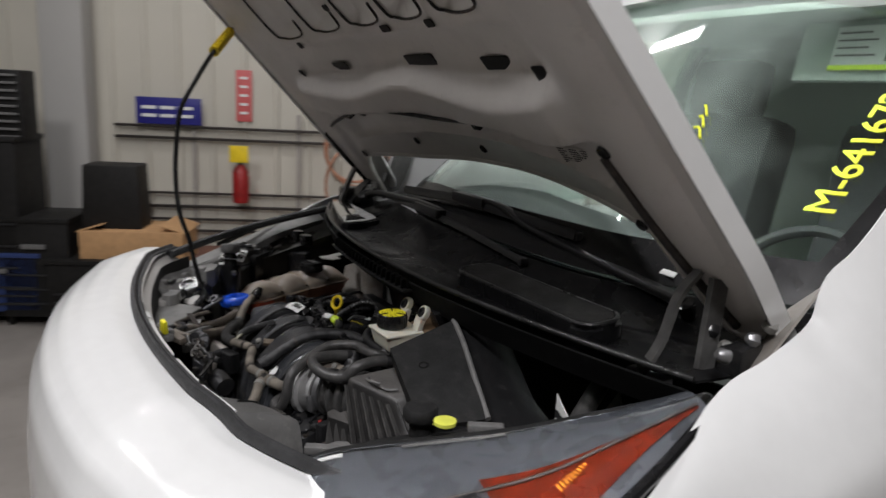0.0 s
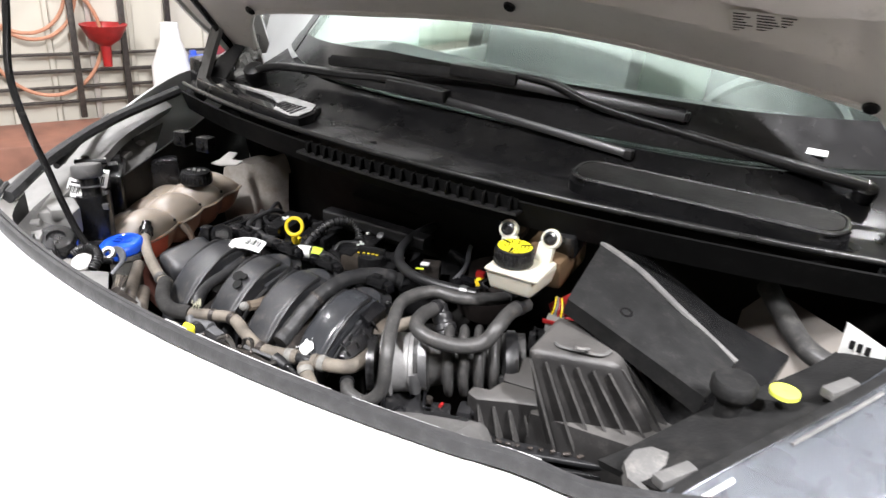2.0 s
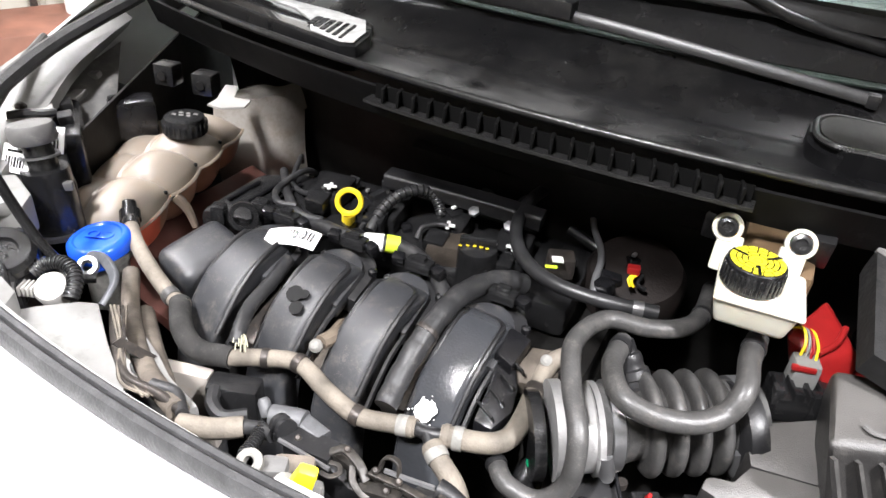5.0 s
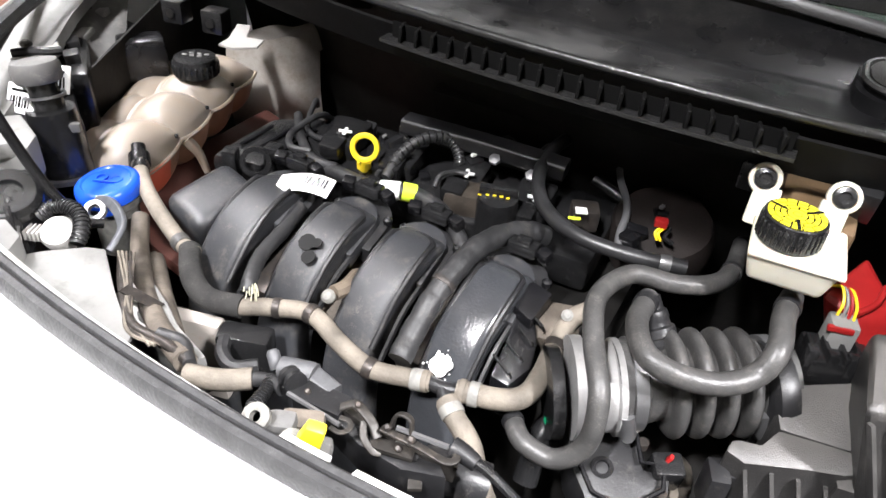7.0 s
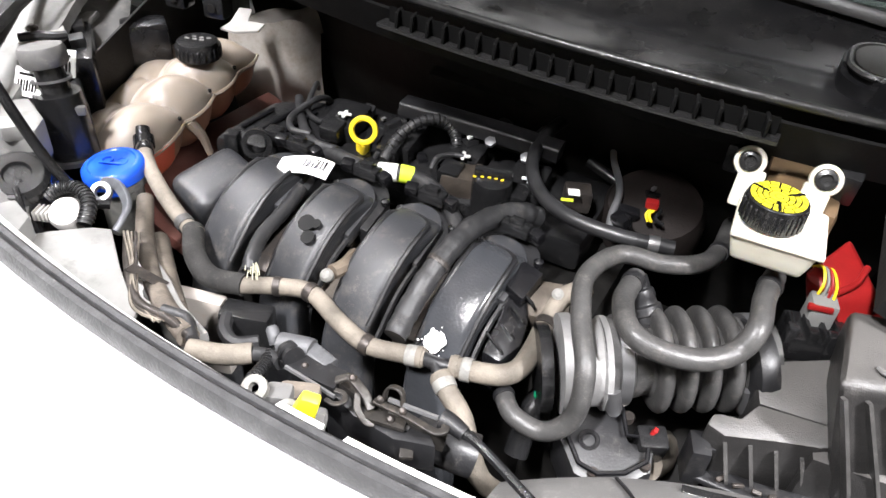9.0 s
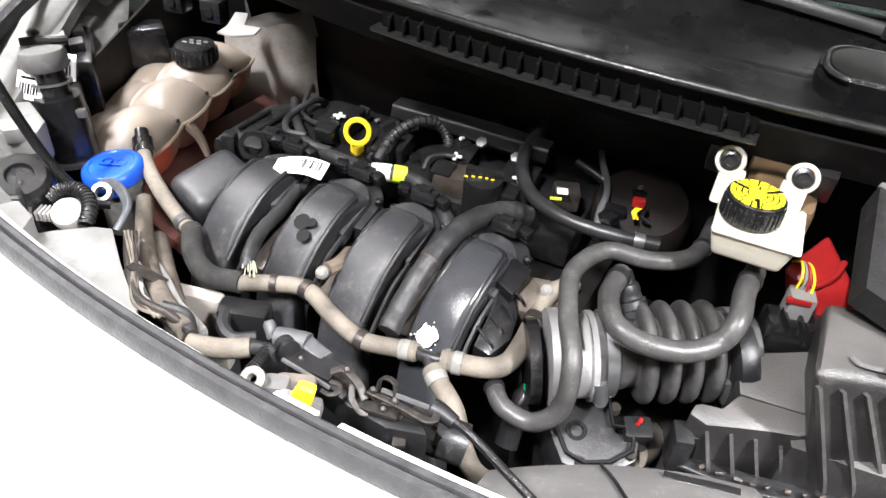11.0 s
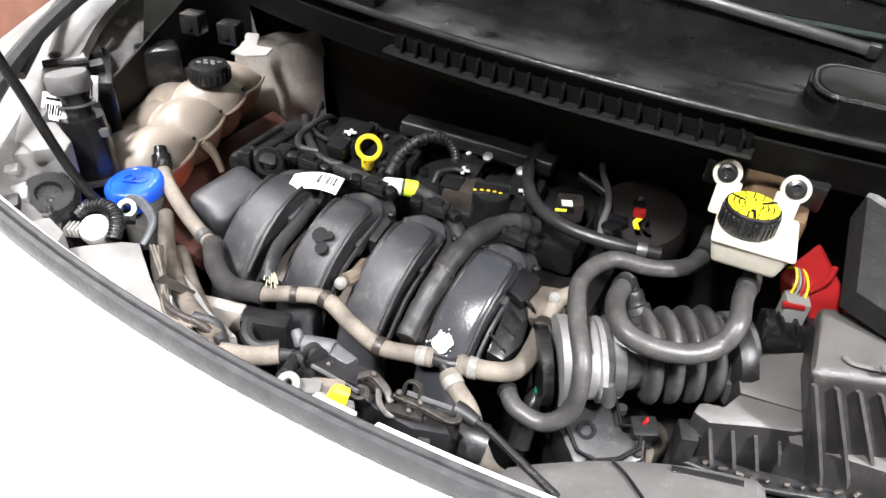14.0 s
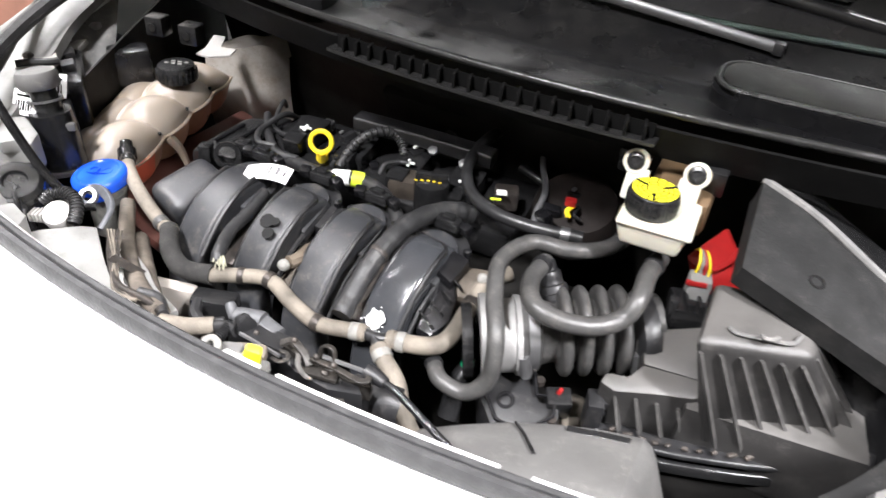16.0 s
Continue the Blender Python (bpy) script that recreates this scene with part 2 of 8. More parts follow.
def part(name, bm, material, parent=None, label="", smooth=True, kind="", category="", group=""):
    me = bpy.data.meshes.new(name)
    bmesh.ops.recalc_face_normals(bm, faces=bm.faces[:])
    cs = [v.co for v in bm.verts]
    lo = Vector([min(c[i] for c in cs) for i in range(3)])
    hi = Vector([max(c[i] for c in cs) for i in range(3)])
    mid = (lo + hi) / 2
    if parent is None:
        mid.z = lo.z
    for v in bm.verts:
        v.co -= mid
    bm.to_mesh(me)
    bm.free()
    me.materials.append(material)
    if smooth:
        me.polygons.foreach_set("use_smooth", [True] * len(me.polygons))
        me.set_sharp_from_angle(angle=radians(38))
    ob = new(name, me)
    if parent:
        ob.parent = parent
        ob.location = mid - SPOT[parent.name]
    else:
        ob.location = mid
    SPOT[ob.name] = mid
    return tagged(ob, label, category, group, kind)


def thing(name, at, label, category, group="", kind=""):
    ob = new(name)
    ob.location = at
    ob.empty_display_size = 0.1
    SPOT[ob.name] = Vector(at)
    return tagged(ob, label, category, group, kind)


def add_box(bm, c, s, rot=(0, 0, 0), bevel=0.004, taper=1.0, seg=2):
    m = pose(*c, *rot)
    r = bmesh.ops.create_cube(bm, size=1.0)
    vs = r["verts"]
    for v in vs:
        k = taper if v.co.z > 0 else 1.0
        v.co = Vector((v.co.x * s[0] * k, v.co.y * s[1] * k, v.co.z * s[2]))
    if bevel:
        es = list({e for v in vs for e in v.link_edges})
        out = bmesh.ops.bevel(bm, geom=es, offset=bevel, segments=seg, affect="EDGES", profile=0.6)
        vs = list({v for f in out["faces"] for v in f.verts} | {v for v in vs if v.is_valid})
    bmesh.ops.transform(bm, matrix=m, verts=vs)
    return bm


def box(c, s, rot=(0, 0, 0), bevel=0.004, taper=1.0, seg=2):
    return add_box(bmesh.new(), c, s, rot, bevel, taper, seg)


def smooth_path(pts, n=8):
    """Catmull-Rom through the given places."""
    p = [Vector(q) for q in pts]
    if len(p) < 3:
        return [p[0].lerp(p[1], i / n) for i in range(n + 1)]
    p = [p[0] * 2 - p[1]] + p + [p[-1] * 2 - p[-2]]
    out = []
    for i in range(1, len(p) - 2):
        a, b, c, d = p[i - 1:i + 3]
        for k in range(n):
            t = k / n
            out.append(0.5 * (2 * b + (c - a) * t + (2 * a - 5 * b + 4 * c - d) * t * t + (3 * b - a - 3 * c + d) * t ** 3))
    return out + [p[-2]]


def add_tube(bm, path, radius, seg=14, section=None, caps=True, up=(0, 0, 1)):
    """Sweep a round (or given) section along the places; radius may be a function of 0..1."""
    rings, n = [], len(path)
    normal = None
    for i, q in enumerate(path):
        q = Vector(q)
        t = (Vector(path[min(i + 1, n - 1)]) - Vector(path[max(i - 1, 0)])).normalized()
        if normal is None:
            ref = Vector(up)
            if abs(ref.dot(t)) > 0.95:
                ref = Vector((1, 0, 0))
            normal = (ref - t * ref.dot(t)).normalized()
        else:
            normal = (normal - t * normal.dot(t)).normalized()
        side = t.cross(normal)
        r = radius(i / (n - 1)) if callable(radius) else radius
        ring = []
        if section:
            for a, b in section:
                ring.append(bm.verts.new(q + side * a * r + normal * b * r))
        else:
            for k in range(seg):
                a = 2 * math.pi * k / seg
                ring.append(bm.verts.new(q + (side * math.cos(a) + normal * math.sin(a)) * r))
        rings.append(ring)
    for a, b in zip(rings, rings[1:]):
        for k in range(len(a)):
            j = (k + 1) % len(a)
            bm.faces.new((a[k], a[j], b[j], b[k]))
    if caps:
        bm.faces.new(rings[0])
        bm.faces.new(rings[-1][::-1])
    return bm


def tube(pts, radius, seg=14, n=8, section=None, up=(0, 0, 1)):
    return add_tube(bmesh.new(), smooth_path(pts, n), radius, seg, section, True, up)


def add_lathe(bm, m, profile, seg=28):
    """Turn a profile of (radius, height) round the local z of the pose m."""
    rings = []
    for r, z in profile:
        rings.append([bm.verts.new(m @ Vector((r * math.cos(2 * math.pi * k / seg), r * math.sin(2 * math.pi * k / seg), z))) for k in range(seg)])
    for a, b in zip(rings, rings[1:]):
        for k in range(seg):
            j = (k + 1) % seg
            bm.faces.new((a[k], a[j], b[j], b[k]))
    if abs(profile[0][0] - profile[-1][0]) < 1e-6 and abs(profile[0][1] - profile[-1][1]) < 0.0005:
        bmesh.ops.remove_doubles(bm, verts=rings[0] + rings[-1], dist=0.0004)
    else:
        bm.faces.new(rings[0][::-1])
        bm.faces.new(rings[-1])
    return bm


def lathe(m, profile, seg=28):
    return add_lathe(bmesh.new(), m, profile, seg)


def sheet(fn, nu, nv, thick=0.004):
    """A sheet with thickness from fn(u, v) -> place, u and v in 0..1; grows to the side away from the normal."""
    bm = bmesh.new()
    g = [[Vector(fn(i / nu, j / nv)) for j in range(nv + 1)] for i in range(nu + 1)]
    top = [[bm.verts.new(q) for q in row] for row in g]
    low = []
    for i in range(nu + 1):
        row = []
        for j in range(nv + 1):
            du = g[min(i + 1, nu)][j] - g[max(i - 1, 0)][j]
            dv = g[i][min(j + 1, nv)] - g[i][max(j - 1, 0)]
            nrm = du.cross(dv)
            nrm = nrm.normalized() if nrm.length > 1e-9 else Vector((0, 0, 1))
            row.append(bm.verts.new(g[i][j] - nrm * thick))
        low.append(row)
    for i in range(nu):
        for j in range(nv):
            bm.faces.new((top[i][j], top[i + 1][j], top[i + 1][j + 1], top[i][j + 1]))
            bm.faces.new((low[i][j], low[i][j + 1], low[i + 1][j + 1], low[i + 1][j]))
    for i in range(nu):
        bm.faces.new((top[i][0], low[i][0], low[i + 1][0], top[i + 1][0]))
        bm.faces.new((top[i][nv], top[i + 1][nv], low[i + 1][nv], low[i][nv]))
    for j in range(nv):
        bm.faces.new((top[0][j], top[0][j + 1], low[0][j + 1], low[0][j]))
        bm.faces.new((top[nu][j], low[nu][j], low[nu][j + 1], top[nu][j + 1]))
    return bm


def plate(outline, m, thick, bevel=0.0):
    """A flat outline (x, y) raised by thick along local z of the pose m."""
    bm = bmesh.new()
    a = [bm.verts.new((x, y, 0)) for x, y in outline]
    b = [bm.verts.new((x, y, thick)) for x, y in outline]
    bm.faces.new(a[::-1])
    top = bm.faces.new(b)
    k = len(a)
    for i in range(k):
        j = (i + 1) % k
        bm.faces.new((a[i], a[j], b[j], b[i]))
    if bevel:
        bmesh.ops.bevel(bm, geom=list(top.edges), offset=bevel, segments=2, affect="EDGES")
    bmesh.ops.transform(bm, matrix=m, verts=bm.verts[:])
    return bm


def prism(outline, z, drop, bevel=0.004, lift=None):
    """A block with the flat outline (x, y) at height z, dropping by drop; lift(x, y) tilts its top."""
    bm = bmesh.new()
    f = lift or (lambda x, y: 0.0)
    top = [bm.verts.new((x, y, z + f(x, y))) for x, y in outline]
    low = [bm.verts.new((x, y, z + f(x, y) - drop)) for x, y in outline]
    bm.faces.new(top)
    bm.faces.new(low[::-1])
    for i in range(len(top)):
        j = (i + 1) % len(top)
        bm.faces.new((low[i], low[j], top[j], top[i]))
    bmesh.ops.recalc_face_normals(bm, faces=bm.faces[:])
    if bevel:
        bmesh.ops.bevel(bm, geom=bm.edges[:], offset=bevel, segments=2, affect="EDGES", profile=0.6)
    return bm


def rounded(w, h, r, k=5):
    """Outline of a rounded rectangle."""
    out = []
    for cx, cy, a0 in ((w / 2 - r, h / 2 - r, 0), (-w / 2 + r, h / 2 - r, 90), (-w / 2 + r, -h / 2 + r, 180), (w / 2 - r, -h / 2 + r, 270)):
        for i in range(k + 1):
            a = radians(a0 + 90 * i / k)
            out.append((cx + r * math.cos(a), cy + r * math.sin(a)))
    return out


def bump1(x, c, w):
    """A soft step pulse of half-width w about c."""
    d = abs(x - c) / w
    return max(0.0, 1 - d * d) ** 0.5 if d < 1 else 0.0


def ease(x, a, b):
    t = min(1, max(0, (x - a) / (b - a)))
    return t * t * (3 - 2 * t)


# ---------------------------------------------------------------- the van's body
van = thing("van", (0, 1.5, 0), "white delivery van parked indoors with its hood propped open", "van")


def seal_at(x):
    """Front edge of the engine bay: y and z for x."""
    u = ((x + 0.03) / 0.75) ** 2
    return Vector((x, 0.190 + 0.1638 * u - 0.0362 * u * u + 1.3 * max(0.0, abs(x + 0.03) - 0.50) ** 1.5 + 0.022 * ease(x, 0.37, 0.46), 1.098 - 0.024 * ease(x, 0.38, 0.48) - 0.03 * ease(x, 0.46, 0.68) - 0.0181 * u + 0.0085 * u * u))


def nose(u, v):
    x = -0.64 + 1.27 * u
    p = seal_at(x)
    k = x / 0.66
    ang = 0.85 * k * abs(k) ** 0.3
    out = Vector((math.sin(ang), -math.cos(ang), 0))
    prof = [(-0.012, -0.014), (0.03, -0.006), (0.08, -0.012), (0.12, -0.026), (0.155, -0.055), (0.178, -0.11), (0.188, -0.19), (0.19, -0.30), (0.19, -0.40)]
    f = v * (len(prof) - 1)
    i = min(int(f), len(prof) - 2)
    d = prof[i][0] + (prof[i + 1][0] - prof[i][0]) * (f - i)
    z = prof[i][1] + (prof[i + 1][1] - prof[i][1]) * (f - i)
    return p + out * d + Vector((0, 0, z))


part("front_panel", sheet(nose, 48, 32, -0.004), WHITE, van, "glossy white painted front panel")
sp = [seal_at(-0.64 + 1.27 * i / 60) + Vector((0, 0.0150, -0.003)) for i in range(61)]
sect = [(-1.0, -0.6), (-0.95, 0.1), (-0.7, 0.35), (-0.35, 0.30), (-0.22, -0.05), (-0.10, 0.40), (0.25, 0.80), (0.7, 0.75), (0.98, 0.25), (1.0, -0.6)]
part("hood_seal", add_tube(bmesh.new(), sp, 0.0112, section=sect), SEALM, van, "ribbed black rubber weather seal")
# painted ledge behind the seal
part("slam_panel", sheet(lambda u, v: seal_at(-0.62 + 1.24 * u) + Vector((0, 0.012 + 0.032 * v, -0.012 - 0.022 * v)), 40, 3, 0.003), WAXY, van, "dusty painted ledge")
for x0, x1 in ((-0.60, -0.30), (-0.29, -0.10), (-0.032, 0.004), (0.022, 0.215), (0.24, 0.34), (0.36, 0.435)):
    part("slam_strip", sheet(lambda u, v, x0=x0, x1=x1: seal_at(x0 + (x1 - x0) * u) + Vector((0, 0.0245 + (0.0085 - 0.004 * ease(x0, -0.05, -0.2)) * v, -0.004 - 0.003 * v)), 10, 2, 0.003), WHITE, van, "white painted strip of the front ledge")
# lower bumper, dark grille and sides, closing the body
part("bumper", sheet(lambda u, v: nose(u, 1) + Vector((0, 0.0, -0.02 - 0.45 * v)), 40, 6, 0.006), BLACK, van, "black lower bumper and grille")


def fender(side):
    def f(u, v):
        # inner edge from the front corner back to the screen pillar
        inner = smooth_path([(0.775, 0.22, 0.93), (0.845, 0.40, 0.985), (0.885, 0.62, 1.05), (0.830, 0.825, 1.172), (0.815, 0.935, 1.203), (0.806, 1.030, 1.245), (0.800, 1.062, 1.310), (0.79, 1.19, 1.400), (0.70, 1.70, 1.82)], 8)
        outer = smooth_path([(0.83, 0.25, 0.86), (0.89, 0.45, 0.92), (0.92, 0.66, 0.97), (0.93, 0.85, 1.02), (0.935, 0.95, 1.05), (0.935, 1.05, 1.07), (0.935, 1.15, 1.08), (0.935, 1.35, 1.09), (0.935, 2.0, 1.12)], 8)
        k = u * (len(inner) - 1)
        i = min(int(k), len(inner) - 2)
        a, b = inner[i].lerp(inner[i + 1], k - i), outer[i].lerp(outer[i + 1], k - i)
        w = min(v / 0.45, 1)
        q = a.lerp(b, w) + Vector((0, 0, 0.02 * math.sin(math.pi * w)))
        if v > 0.45:
            q.z -= (v - 0.45) / 0.55 * 0.55
        return Vector((q.x * side, q.y, q.z))
    return f


for sd in (-1, 1):
    part("fender", sheet(fender(sd), 44, 24, 0.004 * sd), WHITE, van, "white painted front fender")


def cowl_edge(x):
    u = (x / 0.7) ** 2
    return Vector((x, 0.689 + 0.129 * u - 0.0 * u * u, 1.187 - 0.012 * u))


def glass_base(x):
    return Vector((x, 0.90 + 0.20 * x * x + 0.68 * max(0.0, abs(x) - 0.4) ** 1.5, 1.225))


def cowl(u, v):
    x = -0.78 + 1.56 * u
    a, b = cowl_edge(x), glass_base(x)
    q = a.lerp(b, v)
    q.z += -0.022 * math.sin(math.pi * v) + 0.004 * bump1(v, 0.45, 0.05)
    return q


part("cowl_panel", sheet(cowl, 60, 24, 0.004), COWLM, van, "black plastic cowl panel with damp patches")
part("cowl_lip", add_tube(bmesh.new(), [cowl_edge(-0.78 + 1.56 * i / 60) + Vector((0, -0.006, 0.003)) for i in range(61)], 0.0048, seg=10), LIPM, van, "black rubber lip")
part("cowl_front", sheet(lambda u, v: cowl_edge(-0.78 + 1.56 * u) + Vector((0, -0.012 + 0.02 * v, -0.012 - 0.045 * v)), 60, 6, 0.004), COWLB, van, "black plastic cowl front")
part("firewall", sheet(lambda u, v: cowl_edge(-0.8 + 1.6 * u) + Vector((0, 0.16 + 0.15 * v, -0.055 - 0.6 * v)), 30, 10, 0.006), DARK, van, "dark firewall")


def screen(u, v):
    x = -0.79 + 1.58 * u
    k = 1 - 0.10 * v
    b = glass_base(x)
    return Vector((x * k, b.y + 0.72 * v + 0.02, b.z + 0.60 * v + 0.05 * math.sin(math.pi * v) * 0.5))


GLASS = bpy.data.materials.new("green_tinted_glass")
GLASS.use_nodes = True
_b = GLASS.node_tree.nodes["Principled BSDF"]
_b.inputs["Base Color"].default_value = (0.80, 0.93, 0.86, 1)
_b.inputs["Roughness"].default_value = 0.04
_n = GLASS.node_tree.nodes.new("ShaderNodeTexNoise")
_n.inputs["Scale"].default_value, _n.inputs["Detail"].default_value = 3.0, 8
_r = GLASS.node_tree.nodes.new("ShaderNodeMapRange")
_r.inputs["From Min"].default_value, _r.inputs["From Max"].default_value = 0.35, 0.75
_r.inputs["To Min"].default_value, _r.inputs["To Max"].default_value = 0.95, 0.85
_g = GLASS.node_tree.nodes.new("ShaderNodeNewGeometry")
_s = GLASS.node_tree.nodes.new("ShaderNodeSeparateXYZ")
_w = GLASS.node_tree.nodes.new("ShaderNodeMapRange")
_w.inputs["From Min"].default_value, _w.inputs["From Max"].default_value = 0.30, 0.55
_w.inputs["To Min"].default_value, _w.inputs["To Max"].default_value = 0.0, 0.11
_a = GLASS.node_tree.nodes.new("ShaderNodeMath")
_l = GLASS.node_tree.links
_l.new(_g.outputs["Position"], _n.inputs["Vector"])
_l.new(_g.outputs["Position"], _s.inputs["Vector"])
_l.new(_s.outputs["X"], _w.inputs["Value"])
_l.new(_n.outputs["Fac"], _r.inputs["Value"])
_l.new(_r.outputs["Result"], _a.inputs[0])
_l.new(_w.outputs["Result"], _a.inputs[1])
_a.use_clamp = True
# milky by noise, clearer from x 0.30 towards the +x edge
_l.new(_a.outputs[0], _b.inputs["Transmission Weight"])
_b.inputs["IOR"].default_value = 1.45
ws = part("windshield", sheet(screen, 40, 24, 0.005), GLASS, van, "green-tinted windshield with grease-pen marks")
ws.visible_shadow = False
# black fritted band round the glass foot
part("glass_border", sheet(lambda u, v: Vector(screen(u, (0.096 - 0.045 * max(0.0, 0.3 - u) / 0.3) * v)) + Vector((0, -0.006, 0.008)), 60, 4, 0.002), BLACK, van, "black fritted lower band")
for e in (0, 1):
    part("glass_border", sheet(lambda u, v, e=e: Vector(screen(abs(e - (0.002 + 0.040 * v + 0.02 * (1 - u) ** 4)), u)) + Vector((0, -0.006, 0.008)), 30, 3, 0.002), BLACK, van, "black fritted side band")
# roof and cabin behind the glass
CABIN = mat("pale_headliner", (0.42, 0.46, 0.42), 0.8, var=0.1, scale=4, bump=0.1)
DASH = mat("dark_dashboard", (0.03, 0.03, 0.032), 0.7, var=0.2, bump=0.2)
part("dashboard", sheet(lambda u, v: Vector((-0.74 + 1.48 * u, 1.0 + 0.55 * v + 0.12 * (2 * u - 1) ** 2, 1.20 + 0.03 * math.sin(math.pi * v))), 20, 10, 0.05), DASH, van, "dark dashboard top")
part("roof", sheet(lambda u, v: Vector((-0.70 + 1.40 * u, 1.62 + 2.33 * v, 1.835 + 0.03 * math.sin(math.pi * u))), 12, 8, 0.03), WHITE, van, "white roof")
part("underbody", box((0, 2.3, 0.34), (1.78, 3.2, 0.06), bevel=0.01), DARK, van, "dark underbody")
part("headliner", box((0, 2.6, 1.77), (1.35, 2.0, 0.02), bevel=0.005), CABIN, van, "pale cabin lining")
part("bulkhead", box((0, 2.5, 1.1), (1.6, 0.03, 1.5), bevel=0.004), CABIN, van, "pale cargo bulkhead")
for sd in (-1, 1):
    part("body_side", box((0.92 * sd, 2.6, 0.72), (0.03, 2.7, 0.78), bevel=0.01), WHITE, van, "white body side")
    part("cargo_side", sheet(lambda u, v, sd=sd: Vector((sd * (0.932 - 0.10 * v - 0.13 * v ** 6), 2.42 + 1.53 * u, 1.10 + 0.74 * v)), 10, 16, 0.01 * sd), WHITE, van, "white windowless cargo side")
    part("side_glass", sheet(lambda u, v, sd=sd: Vector((sd * (0.925 - 0.10 * v - 0.10 * v ** 6), 1.62 + 0.74 * u + 0.16 * v * (1 - u), 1.14 + 0.62 * v)), 8, 12, 0.006 * sd), GLASS, van, "green-tinted side window").visible_shadow = False
    part("door_post", sheet(lambda u, v, sd=sd: Vector((sd * (0.930 - 0.10 * v - 0.13 * v ** 6), 2.34 + 0.09 * u, 1.10 + 0.74 * v)), 3, 16, 0.012 * sd), BLACK, van, "black door post")
    part("roof_rail", tube([(0.71 * sd, 1.66, 1.812), (0.72 * sd, 2.4, 1.835), (0.72 * sd, 3.9, 1.835)], 0.03, seg=10), WHITE, van, "white roof edge")
    part("rear_door", box((0.42 * sd, 3.95, 1.05), (0.82, 0.04, 1.42), bevel=0.02), WHITE, van, "white rear door")
    for wy in (0.95, 3.6):
        wheel = part("wheel", lathe(pose(0.80 * sd, wy, 0.32, 0, 90, 0), [(0.2, -0.1), (0.31, -0.1), (0.32, -0.07), (0.32, 0.07), (0.31, 0.1), (0.2, 0.1)], 36), RUBBER, van, "black tyre")
        part("rim", lathe(pose(0.80 * sd, wy, 0.32, 0, 90, 0), [(0.05, -0.09), (0.2, -0.085), (0.2, 0.085), (0.05, 0.09)], 28), STEEL, wheel, "steel rim")

# ---------------------------------------------------------------- open hood
HD, HN = Vector((0, -0.69, 0.724)), Vector((0, 0.724, 0.69))


def hood_base(x):
    k = (x / 0.8) ** 2
    return Vector((x, 0.735 - 0.085 * k, 1.59 - 0.03 * k))


def hood_rear(x):
    a = abs(x)
    return -0.33 - 0.19 * ease(a, 0.60, 0.74) + 0.02 * ease(a, 0.3, 0.6)


def hood_half(w):
    return 0.80 - 0.03 * ease(-w, 0.3, 0.55) - 0.10 * ease(w, 0.35, 0.85)


def hood_relief(x, w):
    """Depth of the pressed inner panel below its ribs."""
    a = abs(x)
    h = 0.05 * (1 - (min(a, 0.6) / 0.6) ** 2) * ease(-w, 0.1, 0.33)
    wc = -0.07 + 0.02 * math.cos(x * 9)
    beam = ease(w, wc - 0.065, wc - 0.045) * (1 - ease(w, wc + 0.025, wc + 0.06))
    h -= 0.034 * beam * ease(0.66 - a, 0, 0.08)
    h += 0.025 * bump1(w, -0.19 + 0.03 * (1 - (a / 0.6) ** 2), 0.055) * ease(0.60 - a, 0, 0.05)
    h += 0.014 * bump1(w, 0.035, 0.05) * ease(0.62 - a, 0, 0.06)
    for c in (-0.45, -0.22, 0.0, 0.22, 0.45):
        h += 0.022 * ease(0.085 - abs(x - c), 0, 0.03) * ease(w, 0.10, 0.14) * ease(0.62 - w, 0, 0.05)
    h += 0.018 * ease(a, 0.735, 0.76)
    h -= 0.012 * bump1(a, 0.68, 0.05)
    return h


def hood_in(u, v):
    s = -1 + 2 * u
    x0 = s * 0.8
    wr = hood_rear(x0)
    w = wr + (0.86 - wr) * v
    x = s * hood_half(w)
    return hood_base(x) + HD * w + HN * hood_relief(x, w)


hood = part("hood", sheet(hood_in, 110, 150, 0.002), GREY, van, "grey primered hood underside with pressed ribs")


def hood_out(u, v):
    s = -1 + 2 * u
    x0 = s * 0.8
    wr = hood_rear(x0) - 0.004
    w = wr + (0.87 - wr) * v
    x = s * (hood_half(w) + 0.012)
    a = abs(x)
    return hood_base(x) + HD * w + HN * (0.055 + 0.05 * (1 - (min(a, 0.6) / 0.6) ** 2) * ease(-w, 0.1, 0.33) - 0.02 * ease(a, 0.7, 0.81))


part("rear_edge", add_tube(bmesh.new(), [hood_in(i / 60, 0.0) + HN * 0.006 for i in range(61)], 0.010, seg=8), GREY, hood, "rolled rear edge")
part("hood_skin", sheet(hood_out, 50, 40, -0.006), WHITE, hood, "white painted hood skin")
for sd in (-1, 1):
    def rim(u, v, sd=sd):
        w = -0.52 + 1.38 * u
        x = sd * (hood_half(w) + 0.004 + 0.008 * v)
        return hood_base(x) + HD * w + HN * (0.012 + 0.03 * v)
    part("hood_edge", sheet(rim, 40, 4, 0.006 * sd), WHITE, hood, "white folded hood edge")


def on_hood(x, w, h=-0.004):
    return hood_base(x) + HD * w + HN * (hood_relief(x, w) + h)


HROT = math.degrees(math.atan2(0.724, -0.69))

